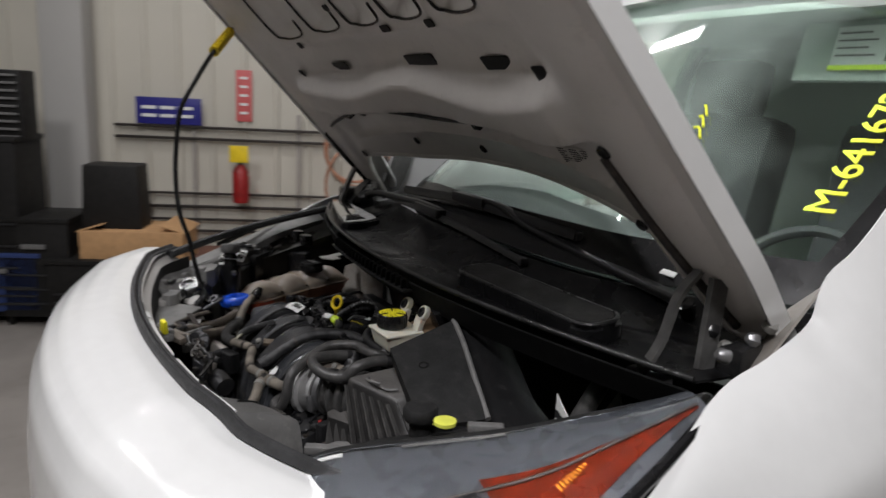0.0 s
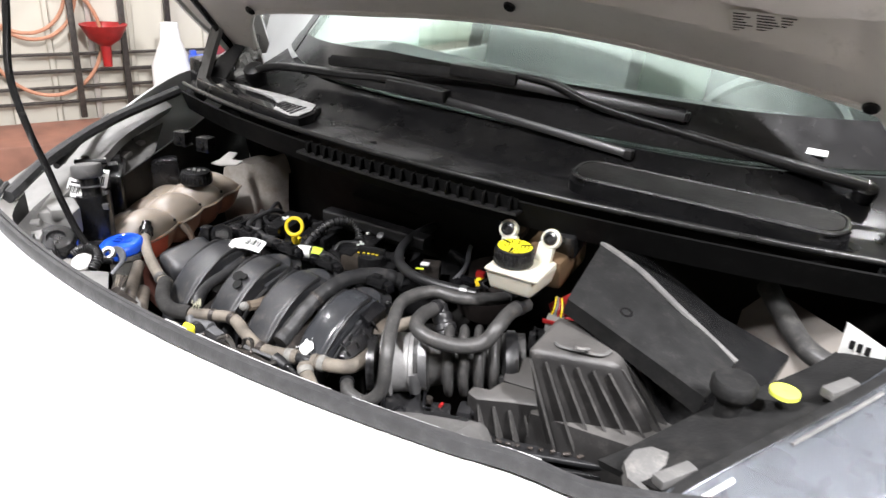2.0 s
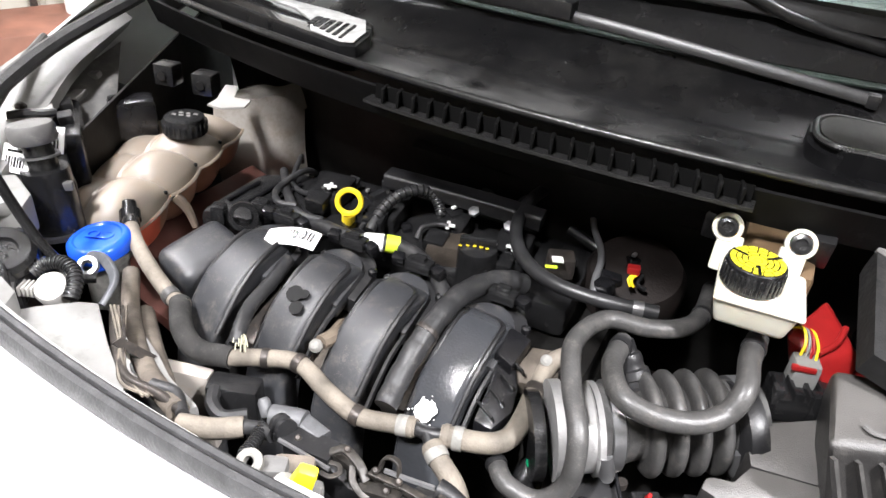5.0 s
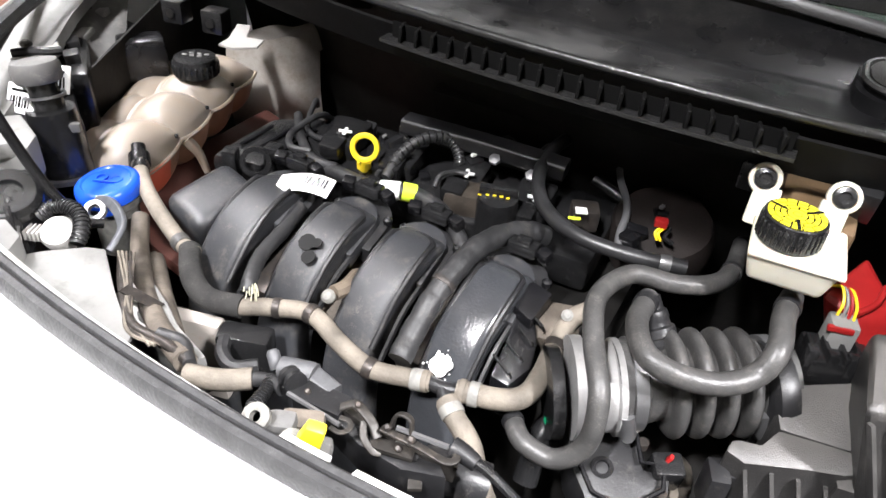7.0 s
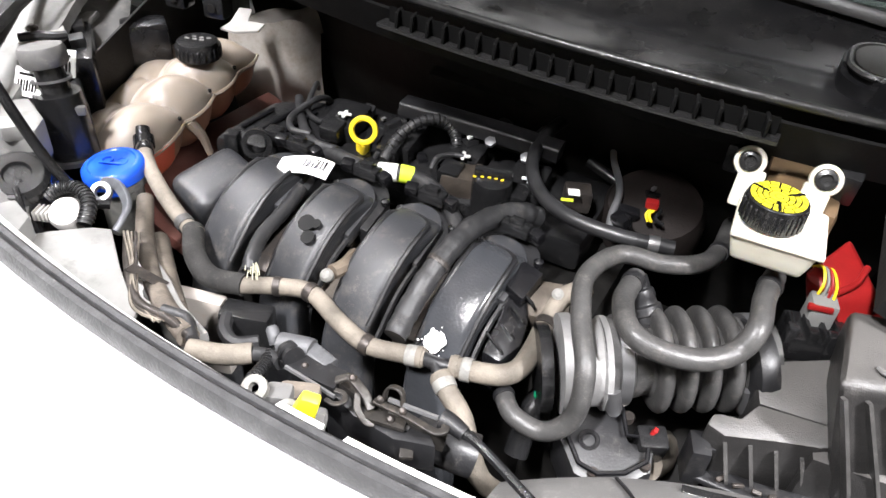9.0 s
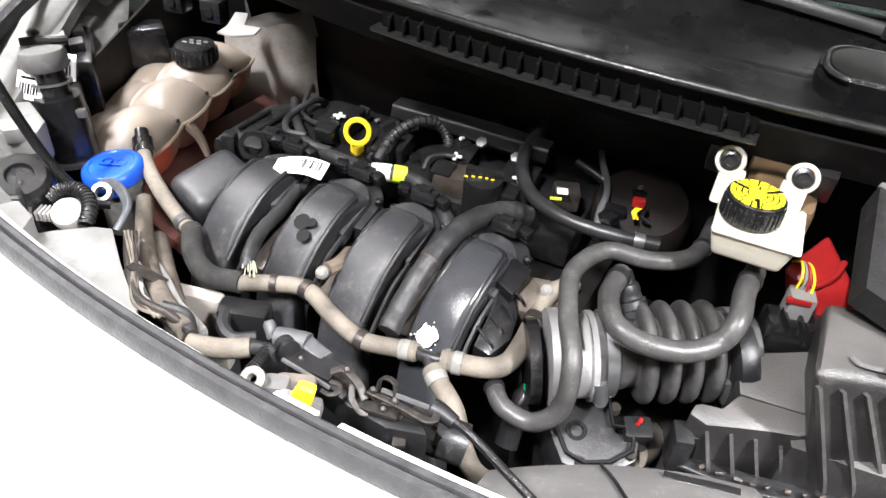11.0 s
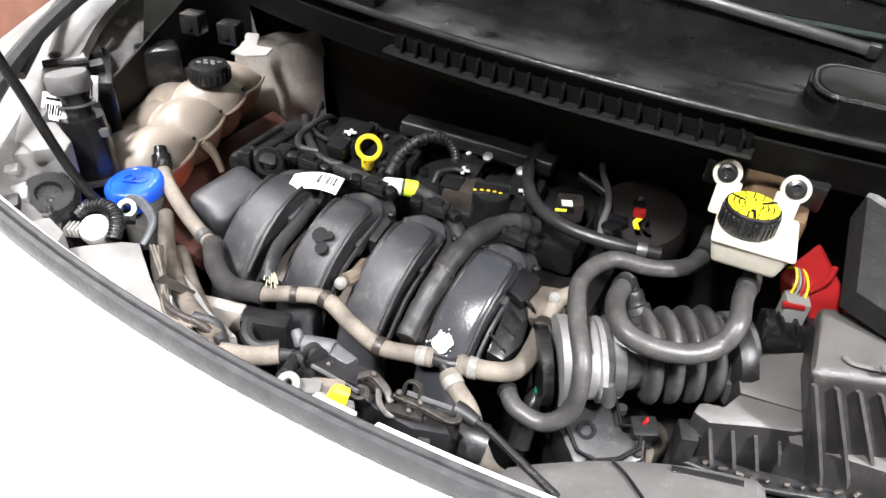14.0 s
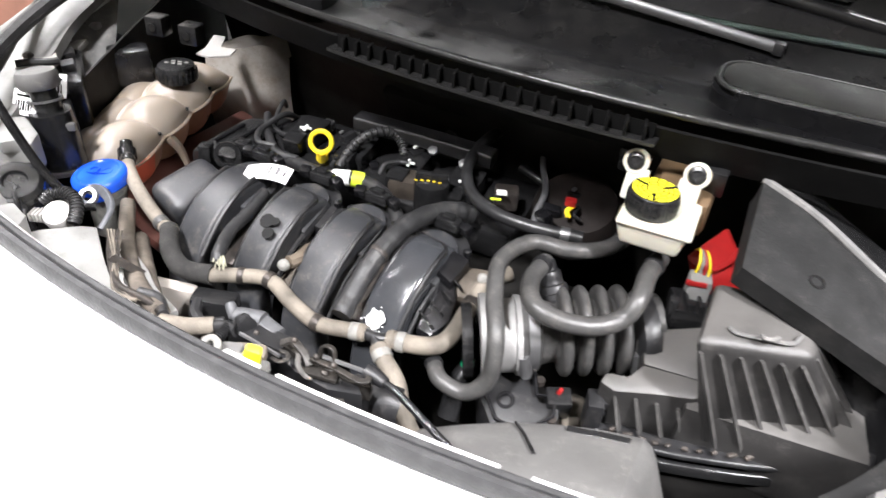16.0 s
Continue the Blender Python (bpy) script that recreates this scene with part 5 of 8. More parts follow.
mc = part("motor_cover", prism(MOT, 0.890, 0.05, 0.007, lambda x, y: 0.35 * (y - 0.49)), BLACKD, tb, "glossy black throttle motor cover")
part("cover_bead", add_tube(bmesh.new(), mr + mr[:1], 0.0026, seg=6), GLOSS, mc, "raised border")
part("cover_boss", lathe(tilt_to((0.136, 0.476, 0.884), (0, -0.33, 0.94)), [(0.001, 0), (0.011, 0), (0.011, 0.003), (0.007, 0.003), (0.006, 0.001), (0.001, 0.001)], 18), GLOSS, mc, "round boss")
for k, (ox, oy) in enumerate(((-0.050, 0.02), (-0.03, 0.045), (0.052, -0.018), (0.02, 0.020), (0.01, -0.046))):
    part("cover_screw", lathe(m @ pose(ox, oy, 0.018 + 0.35 * oy), [(0.001, 0), (0.006, 0), (0.006, 0.008), (0.001, 0.008)], 10), DARKSTEEL, mc, "dark screw")
part("throttle_plug", box((0.19, 0.504, 0.885), (0.03, 0.025, 0.035), (10, 0, 30), bevel=0.004), BLACK, tb, "black connector")
part("plug_lock", box((0.189, 0.504, 0.902), (0.004, 0.006, 0.016), (0, 20, 0), bevel=0.001), RED, tb, "red lock tab")
part("green_cap", lathe(tilt_to((0.072, 0.499, 0.89), (0.4, -0.5, 0.5)), [(0.001, 0), (0.008, 0), (0.008, 0.006), (0.001, 0.006)], 12), mat("green_plastic", (0.0, 0.30, 0.12), 0.4, bump=0), van, "small green plug")
part("stub_hose", tube([(0.074, 0.521, 0.88), (0.066, 0.496, 0.86), (0.067, 0.467, 0.82)], 0.014, seg=10), BLACK, van, "black stub hose")
part("lower_hose", tube([(0.19, 0.5, 0.86), (0.199, 0.531, 0.84), (0.202, 0.588, 0.8)], 0.022, seg=12), TAN, van, "dusty lower hose")

# air-flow sensor and its plug
part("flow_sensor", box((0.295, 0.635, 0.985), (0.06, 0.045, 0.03), (0, 0, 20), bevel=0.005), BLACK, ab, "black air-flow sensor")
for k in range(3):
    part("sensor_fin", box((0.272 + 0.018 * k, 0.612 + 0.004 * k, 0.992), (0.010, 0.012, 0.035), (0, 0, 20), bevel=0.002), BLACK, ab, "black moulded fin")
for k in range(4):
    part("sensor_rib", box((0.270 + 0.014 * k, 0.620 + 0.004 * k, 1.002), (0.004, 0.03, 0.012), (0, 0, 20), bevel=0.001), BLACK, ab, "black moulded rib")
pl = part("sensor_plug", box((0.29, 0.645, 1.01), (0.026, 0.024, 0.036), (0, 0, 15), bevel=0.004), PALEGREY, None, "pale grey electrical plug with a red latch", category="plug")
part("plug_latch", box((0.288, 0.633, 1.024), (0.024, 0.006, 0.006), (0, 0, 15), bevel=0.002), RED, pl, "red latch")
for k in range(4):
    part("wire", tube([(0.282 + 0.005 * k, 0.648, 1.026), (0.283 + 0.004 * k, 0.654, 1.040), (0.278 + 0.003 * k, 0.668, 1.047), (0.272 + 0.002 * k, 0.69, 1.030)], 0.0015, seg=6), (YELLOW, DULLW, RED, YELLOW)[k], pl, "thin coloured wire")
# red terminal cover
rc = part("terminal_cover", frustum([(0.262, 0.664, 1.035), (0.300, 0.655, 1.028), (0.338, 0.682, 1.030), (0.296, 0.742, 1.050)], [(0.290, 0.690, 0.955), (0.320, 0.650, 0.955), (0.360, 0.672, 0.965), (0.330, 0.745, 0.955)], 0.010), RED, None, "creased red plastic battery terminal cover", category="terminal cover")
part("cover_crease", tube([(0.298, 0.657, 1.031), (0.312, 0.676, 1.036), (0.318, 0.700, 1.043)], 0.0035, seg=8), RED, rc)


def LENSTOP(u):
    """Upper edge of the headlight from its front tip to its rear corner."""
    p = smooth_path([(0.545, 0.362, 1.028), (0.577, 0.403, 1.053), (0.622, 0.477, 1.072), (0.691, 0.597, 1.098), (0.735, 0.68, 1.122), (0.792, 0.835, 1.154)], 8)
    k = u * (len(p) - 1)
    i = min(int(k), len(p) - 2)
    return p[i].lerp(p[i + 1], k - i)


# ---------------------------------------------------------------- battery cover, posts and the right-hand corner
cA, cB, cC, cD = Vector((0.316, 0.720, 1.130)), Vector((0.540, 0.668, 1.040)), Vector((0.530, 0.556, 1.042)), Vector((0.326, 0.588, 1.094))


def slab(u, v):
    p = cD.lerp(cC, u).lerp(cA.lerp(cB, u), v)
    p.z += 0.006 * math.sin(math.pi * u) * v + (0.004 * math.sin(u * 9) if v > 0.9 else 0)
    return p


cv = part("battery_cover", sheet(slab, 24, 10, 0.028), SLABM, None, "dusty grey-black cover lying askew on the battery", category="battery cover")
part("cover_bead", tube([cA, slab(0.3, 1) + Vector((0, 0.0, 0.002)), slab(0.6, 1) + Vector((0, 0, 0.002)), cB], 0.005, seg=8), DUSTYGREY, cv, "worn raised bead")
part("cover_top", sheet(lambda u, v: cA.lerp(cB, u) + Vector((0.02 * v, 0.10 * v, -0.006 - 0.02 * v * v + 0.004 * math.sin(5 * u) * (1 - v))), 20, 8, 0.004), BLACK, cv, "black folded top of the cover")
part("cover_mark", ring(tilt_to(slab(0.36, 0.35), (0.2, -0.2, 1)), 0.009, 0.006, 0.001, 16), BLACK, cv, "moulded ring mark")
part("battery", box((0.45, 0.70, 0.95), (0.24, 0.17, 0.2), (0, 12, -6), bevel=0.006), BLACK, None, "black battery case under its loose cover", category="battery")
post = part("bump_stop", lathe(pose(0.559, 0.538, 1.02), [(0.014, -0.05), (0.016, 0.045), (0.024, 0.052), (0.026, 0.056), (0.026, 0.068), (0.023, 0.072), (0.001, 0.073)], 26), SLABM, van, "grey rubber bump stop on a post")
part("post_foot", box((0.56, 0.535, 0.97), (0.06, 0.05, 0.1), (0, 0, 30), bevel=0.008), BLACKD, van, "black post foot")
yd = part("fill_cap", lathe(pose(0.610, 0.552, 1.078), [(0.015, 0.006), (0.0165, 0.007), (0.0165, 0.012), (0.012, 0.014), (0.005, 0.013), (0.001, 0.014)], 22), mat("pale_yellow_plastic", (0.80, 0.82, 0.12), 0.4, bump=0), van, "pale yellow filler cap")
part("lamp_carrier", sheet(lambda u, v: LENSTOP(0.04 + 0.72 * u) + Vector((-0.010 - 0.090 * v + 0.02 * u * v, 0.010 + 0.05 * v, -0.006 - 0.035 * v - 0.004 * math.sin(9 * u) * v)), 20, 6, 0.01), SLABM, van, "dusty black lamp carrier")
for q in (0.10, 0.56):
    part("carrier_clip", box(LENSTOP(q) + Vector((-0.018, 0.014, 0.002)), (0.016, 0.05, 0.012), (0, 0, -28), bevel=0.003), DUSTYGREY, van, "dusty lamp fixing")
part("carrier_knob", lathe(pose(0.515, 0.425, 1.0, 12, -10, 30), [(0.02, 0), (0.034, 0.0), (0.030, 0.02), (0.014, 0.026), (0.001, 0.026)], 9), DUSTYGREY, van, "grey dusty moulding")
part("strut_panel", sheet(lambda u, v: Vector((0.50 + 0.17 * u, 0.97 - 0.13 * u - 0.05 * v, 1.04 - 0.0 * u - 0.11 * v)), 8, 8, 0.004), BODYIN, van, "pale inner body panel")
part("corner_hose", tube([(0.53, 0.90, 1.06), (0.57, 0.84, 1.045), (0.62, 0.78, 1.03), (0.70, 0.76, 1.02)], 0.016, seg=12), RUBBER, van, "black corner hose")
tg = part("service_tag", sheet(lambda u, v: Vector((0.648 + 0.05 * u, 0.715 - 0.015 * u, 1.075 + 0.045 * v - 0.014 * u * v)), 4, 4, 0.001), PAPER, None, "white service tag hanging in the bay corner", category="tag")
for k in range(3):
    part("tag_mark", box((0.66 + 0.009 * k, 0.708 - 0.003 * k, 1.095), (0.006, 0.001, 0.012), bevel=0), BLACK, tg, "printed bar")
# hood stay bracket on the right corner
HINGEM = mat("worn_hinge_steel", (0.10, 0.098, 0.095), 0.45, 0.3, var=0.3, scale=40, bump=0.2, dirt=(0.05, 0.045, 0.04), dirt_amount=0.3, dirt_scale=20)
part("stay_arm", tube([(0.69, 0.83, 1.15), (0.70, 0.855, 1.20), (0.705, 0.875, 1.27), (0.715, 0.90, 1.31)], 0.012, section=[(-1, -0.25), (1, -0.25), (1, 0.25), (-1, 0.25)]), HINGEM, van, "dark hinge arm")
part("stay_arm", tube([(0.745, 0.90, 1.17), (0.74, 0.91, 1.24), (0.735, 0.92, 1.30)], 0.016, section=[(-1, -0.3), (1, -0.3), (1, 0.3), (-1, 0.3)]), HINGEM, van, "dark hinge arm")
part("hinge_base", box((0.70, 0.84, 1.150), (0.07, 0.02, 0.012), (0, 0, 10), bevel=0.003), STEEL, van, "bright hinge foot")
part("hinge_wedge", box((0.765, 0.950, 1.185), (0.04, 0.07, 0.05), (0, 0, 12), bevel=0.012), BLACK, van, "black hinge wedge")
part("corner_metal", sheet(lambda u, v: Vector((0.812 - 0.010 * u - 0.045 * v, 0.940 + 0.115 * u - 0.012 * v, 1.197 + 0.10 * u - 0.05 * v)), 10, 8, 0.004), STRUT, van, "white inner pillar metal with rust")
for q, m2 in (((0.775, 0.965, 1.215), STEEL), ((0.755, 0.935, 1.20), DULLW), ((0.785, 0.985, 1.235), DULLW), ((0.745, 0.915, 1.225), BLACK)):
    part("hinge_nut", lathe(tilt_to(q, (-0.3, -0.9, 0.3)), [(0.001, 0), (0.011, 0), (0.011, 0.010), (0.006, 0.016), (0.001, 0.016)], 6), m2, van, "hinge nut")
part("hinge_bolt", lathe(tilt_to((0.80, 0.88, 1.21), (-0.3, -0.9, 0.3)), [(0.001, 0), (0.010, 0), (0.010, 0.012), (0.006, 0.018), (0.001, 0.018)], 12), STEEL, van, "steel hinge bolt")
for sd in (-1,):
    part("stay_arm", tube([(-0.74, 0.86, 1.17), (-0.735, 0.89, 1.25), (-0.73, 0.92, 1.32)], 0.018, section=[(-1, -0.3), (1, -0.3), (1, 0.3), (-1, 0.3)]), HINGEM, van, "dark hinge arm")
    part("hinge_wedge", box((-0.77, 0.92, 1.19), (0.06, 0.09, 0.08), (0, 0, -12), bevel=0.012), BLACK, van, "black hinge wedge")
    part("pillar_trim", sheet(lambda u, v: Vector((-0.70 - 0.10 * u, 0.98 + 0.12 * u + 0.06 * v, 1.21 + 0.15 * v)), 4, 6, 0.01), DUSTYGREY, van, "grey pillar trim")

# ---------------------------------------------------------------- headlights
# brighter copy of the amber, the lens's lit centre put into its colour
AMBERLIT = mat("lit_amber", (0.80, 0.30, 0.03), 0.2, var=0.1, bump=0)
for sd in (1, -1):
    def lens(u, v, sd=sd):
        a = LENSTOP(u)
        b = Vector((0.765, 0.215, 0.935)).lerp(Vector((0.832, 0.828, 1.157)), u)
        b.x += 0.085 * math.sin(math.pi * u)
        b.z -= 0.01 * math.sin(math.pi * u)
        q = a.lerp(b, v)
        o = 0.018 * math.sin(math.pi * v)
        return Vector(((q.x + o * 0.6) if sd > 0 else -0.06 - q.x - o * 0.6, q.y - o * 0.3, q.z + o - (0.03 if sd < 0 else 0.0)))
    hl = part("headlight", sheet(lambda u, v: lens(u, v) - Vector((0.02 * sd, 0, 0.025)), 16, 12, 0.02 * sd), CHROME if sd > 0 else PALEGREY, van, "swept-back headlight with a clear and amber lens" if sd > 0 else "dusty pale headlamp back")
    if sd < 0:
        continue
    part("lens", sheet(lens, 28, 14, 0.003 * sd), GLASSCLEAR, hl, "clear lens").visible_shadow = False
    part("amber_reflector", sheet(lambda u, v: lens(0.50 + 0.47 * u, 0.40 + 0.16 * u + 0.52 * v * (1 - 0.78 * u)) + Vector((-0.006 * sd, 0.002, -0.008)), 18, 8, 0.004 * sd), AMBER, hl, "amber turn-signal reflector")
    for k in range(9):
        part("reflector_flute", tube([Vector(lens(0.62 + 0.010 * k, 0.60 - 0.006 * k)) + Vector((-0.003 * sd, 0, -0.003)), Vector(lens(0.622 + 0.010 * k, 0.66 - 0.010 * k)) + Vector((-0.003 * sd, 0, -0.003))], 0.0013, seg=6, n=2), AMBERLIT, hl, "amber flute painted as lit")
    part("lamp_bowl", lathe(tilt_to(Vector(lens(0.22, 0.60)) - Vector((0.0, 0, 0.024)), (0.5 * sd, -0.6, 0.5)), [(0.012, 0), (0.02, 0.004), (0.04, 0.02), (0.045, 0.022), (0.04, 0.018), (0.018, 0.002)], 28), STEEL, hl, "lamp bowl")
    for k in range(12):
        part("bowl_flute", tube([Vector(lens(0.26 + 0.012 * k, 0.50)) - Vector((0.004 * sd, 0, 0.008)), Vector(lens(0.25 + 0.012 * k, 0.72)) - Vector((0.004 * sd, 0, 0.008))], 0.002, seg=6, n=2), STEEL, hl, "moulded flute")
    part("dark_bezel", sheet(lambda u, v: lens(0.425 + 0.075 * u - 0.02 * (2 * v - 1) ** 2, 0.48 + 0.45 * v) + Vector((-0.003 * sd, 0, -0.004)), 8, 8, 0.003 * sd), GLOSS, hl, "dark bezel")
    part("lens_gasket", tube([Vector(lens(i / 12, 0.0)) + Vector((-0.006 * sd, 0.004, 0)) for i in range(13)], 0.006, n=3, section=rounded(2.4, 0.8, 0.3)), SLABM, hl, "black gasket")
    part("lens_seam", tube([Vector(lens(0.02 + 0.95 * i / 12, 0.44 + 0.10 * (i / 12) ** 2)) + Vector((0, 0, -0.003)) for i in range(13)], 0.0022, seg=6, n=3), DARKSTEEL, hl, "dark moulded seam")
    part("lens_border", tube([Vector(lens(0.35 + 0.64 * i / 12, 0.97)) for i in range(13)], 0.008, seg=8, n=3), GLOSS, hl, "black outer border")
    part("lens_strip", tube([Vector(lens(0.06 + 0.16 * i / 6, 0.05)) + Vector((0, 0, 0.004)) for i in range(7)], 0.003, seg=6, n=3), PAPER, hl, "pale edge strip")
    part("lens_strip", tube([Vector(lens(0.40 + 0.20 * i / 6, 0.04)) + Vector((0, 0, 0.004)) for i in range(7)], 0.0025, seg=6, n=3), DUSTYGREY, hl, "pale edge strip")

# left lamp housing, seen from behind
hb = part("lamp_housing", prism([(-0.73, 0.420), (-0.666, 0.450), (-0.583, 0.438), (-0.537, 0.403), (-0.509, 0.348), (-0.571, 0.305), (-0.66, 0.36)], 0.995, 0.13, 0.010), BLACKD, van, "black back of the headlamp housing")
part("housing_top", prism([(-0.672, 0.432), (-0.641, 0.467), (-0.582, 0.444), (-0.564, 0.419), (-0.592, 0.396), (-0.610, 0.378)], 1.030, 0.05, 0.006), PALEGREY, hb, "dusty moulded top")
part("housing_top", prism([(-0.800, 0.520), (-0.788, 0.555), (-0.696, 0.507), (-0.657, 0.473), (-0.676, 0.438)], 1.028, 0.040, 0.005), PALEGREY, hb, "dusty raised pad")
part("housing_step", prism([(-0.625, 0.402), (-0.600, 0.425), (-0.572, 0.414), (-0.588, 0.392)], 1.036, 0.02, 0.004), PALEGREY, hb, "grey stepped moulding")
part("housing_step", prism([(-0.527, 0.303), (-0.506, 0.341), (-0.467, 0.330), (-0.454, 0.308), (-0.465, 0.291)], 1.000, 0.04, 0.005), PALEGREY, hb, "pale corner block")
part("housing_step", prism([(-0.590, 0.335), (-0.560, 0.362), (-0.535, 0.352), (-0.552, 0.322)], 0.984, 0.02, 0.004), DUSTYGREY, hb, "grey corner block")
for k in range(7):
    part("housing_rib", tube([(-0.590 + 0.011 * k, 0.426 - 0.012 * k, 0.999), (-0.566 + 0.009 * k, 0.420 - 0.012 * k, 0.990), (-0.556 + 0.009 * k, 0.414 - 0.012 * k, 0.94)], 0.0032, seg=8, n=4), BLACK, hb, "moulded rib")
part("bulb_cover", lathe(tilt_to((-0.545, 0.372, 0.990), (0.35, -0.2, 0.85)), [(0.030, 0), (0.034, 0.0), (0.034, 0.012), (0.028, 0.018), (0.016, 0.018), (0.014, 0.013), (0.001, 0.013)], 26), BLACK, hb, "round bulb cover")
for k in range(4):
    part("housing_screw", lathe(pose(-0.70 + 0.022 * k, 0.440 + 0.008 * math.sin(2.2 * k) + 0.006 * k, 0.995), [(0.001, 0), (0.005, 0), (0.005, 0.006), (0.002, 0.007), (0.001, 0.004)], 10), DARKSTEEL, hb, "dark screw")
def carrier(u, v):
    outer = smooth_path([(-0.50, 0.262, 1.035), (-0.60, 0.338, 1.020), (-0.71, 0.478, 1.030), (-0.800, 0.648, 1.045), (-0.84, 0.82, 1.07)], 6)
    inner = smooth_path([(-0.470, 0.320, 0.965), (-0.530, 0.365, 0.975), (-0.620, 0.455, 0.985), (-0.700, 0.575, 1.000), (-0.735, 0.70, 1.01)], 6)
    k = u * (len(outer) - 1)
    i = min(int(k), len(outer) - 2)
    return outer[i].lerp(outer[i + 1], k - i).lerp(inner[i].lerp(inner[i + 1], k - i), v ** 0.8) + Vector((0, 0, 0.005 * math.sin(40 * u) * math.sin(math.pi * v)))


part("lamp_carrier", sheet(carrier, 60, 10, 0.006), DUSTYGREY, van, "ragged black plastic lamp carrier")
for k in range(13):
    q = carrier(0.10 + 0.066 * k, 0.14 + 0.10 * (k % 3))
    part("carrier_tab", box(q + Vector((0, 0, 0.004)), (0.016 + 0.008 * (k % 3), 0.03, 0.010), (10, 8, -35 - 3 * k), bevel=0.003), (PALEGREY, BLACKD, PALEGREY)[k % 3], van, "moulded tab of the lamp carrier")
# pale inner fender ledge with its black sockets
fl = part("fender_ledge", prism([(-0.742, 0.530), (-0.800, 0.575), (-0.864, 0.655), (-0.851, 0.675), (-0.780, 0.630), (-0.709, 0.584), (-0.703, 0.556)], 1.060, 0.012, 0.005, lambda x, y: 0.10 * (y - 0.58)), WAXY, van, "dusty pale inner fender ledge")
part("ledge_strip", tube([(-0.735, 0.532, 1.062), (-0.715, 0.552, 1.064), (-0.70, 0.562, 1.064), (-0.692, 0.574, 1.064)], 0.006, seg=8), BLACKD, fl, "black strip across the ledge")
for q in ((-0.745, 0.560, 1.062), (-0.815, 0.640, 1.070)):
    part("ledge_bolt", lathe(pose(*q), [(0.001, 0), (0.008, 0), (0.008, 0.004), (0.004, 0.007), (0.001, 0.007)], 8), DARKSTEEL, fl, "dark bolt")
part("socket_plate", prism([(-0.809, 0.555), (-0.777, 0.600), (-0.719, 0.595), (-0.630, 0.535), (-0.602, 0.520), (-0.643, 0.495), (-0.714, 0.500)], 1.012, 0.09, 0.008), BLACKD, van, "black stepped fuse carrier")
part("carrier_box", prism([(-0.868, 0.690), (-0.882, 0.722), (-0.800, 0.690), (-0.736, 0.645), (-0.650, 0.575), (-0.668, 0.560), (-0.760, 0.62)], 1.042, 0.13, 0.008), BLACK, van, "black wiring carrier")
for c, sz in (((-0.80, 0.665, 1.048), (0.03, 0.02, 0.014)), ((-0.745, 0.628, 1.046), (0.026, 0.018, 0.012)), ((-0.700, 0.592, 1.047), (0.022, 0.02, 0.016)), ((-0.84, 0.70, 1.05), (0.03, 0.024, 0.018))):
    part("carrier_plug", box(c, sz, (6, 4, -35), bevel=0.003), (BLACKD, DUSTYGREY)[int(sz[0] * 1000) % 2], van, "small grey-black plug")
for nm, c, rz in (("a", (-0.660, 0.533, 1.046), 28), ("b", (-0.655, 0.480, 1.040), 14)):
    lab = part("housing_label", box(c, (0.040, 0.0015, 0.036), (-32, 0, rz), bevel=0), PAPER, van, "white barcode label")
    mm = pose(*c, -32, 0, rz)
    for k in range(7):
        part("label_bar", box(mm @ Vector((-0.013 + 0.0042 * k, -0.0012, -0.004)), (0.0014 + 0.0012 * (k % 2), 0.0008, 0.014), (-32, 0, rz), bevel=0), BLACK, lab)
    part("label_bar", box(mm @ Vector((0, -0.0012, 0.010)), (0.026, 0.0008, 0.003), (-32, 0, rz), bevel=0), BLACK, lab)
neck = part("washer_filler", tube([(-0.616, 0.493, 0.935), (-0.6205, 0.4945, 0.98), (-0.626, 0.496, 1.030)], lambda t: 0.0310 - 0.002 * t, seg=28, n=6), BLACK, None, "black filler tube with a dusty domed cap", category="filler tube")
part("filler_throat", tube([(-0.626, 0.496, 1.028), (-0.630, 0.497, 1.046), (-0.636, 0.498, 1.064)], 0.018, seg=20, n=4), BLACK, neck, "narrow black throat")
part("filler_cap", lathe(tilt_to((-0.638, 0.499, 1.066), (-0.18, 0.06, 1.0)), [(0.018, -0.006), (0.026, -0.004), (0.0285, 0.0), (0.0285, 0.016), (0.026, 0.0205), (0.019, 0.022), (0.001, 0.0225)], 28), DUSTYGREY, neck, "dusty domed cap")
part("neck_ring", lathe(tilt_to((-0.614, 0.492, 0.938), (-0.2, 0.1, 0.95)), [(0.031, -0.004), (0.036, -0.003), (0.037, 0.003), (0.031, 0.004)], 28), STEEL, neck, "pale ring")
part("neck_ring", ring(tilt_to((-0.631, 0.497, 1.044), (-0.2, 0.1, 0.95)), 0.0245, 0.0215, 0.003, 28), STEEL, neck, "wire ring")
part("neck_clip", box((-0.594, 0.500, 1.012), (0.014, 0.008, 0.012), (0, 0, 40), bevel=0.002), DUSTYGREY, neck, "grey clip")
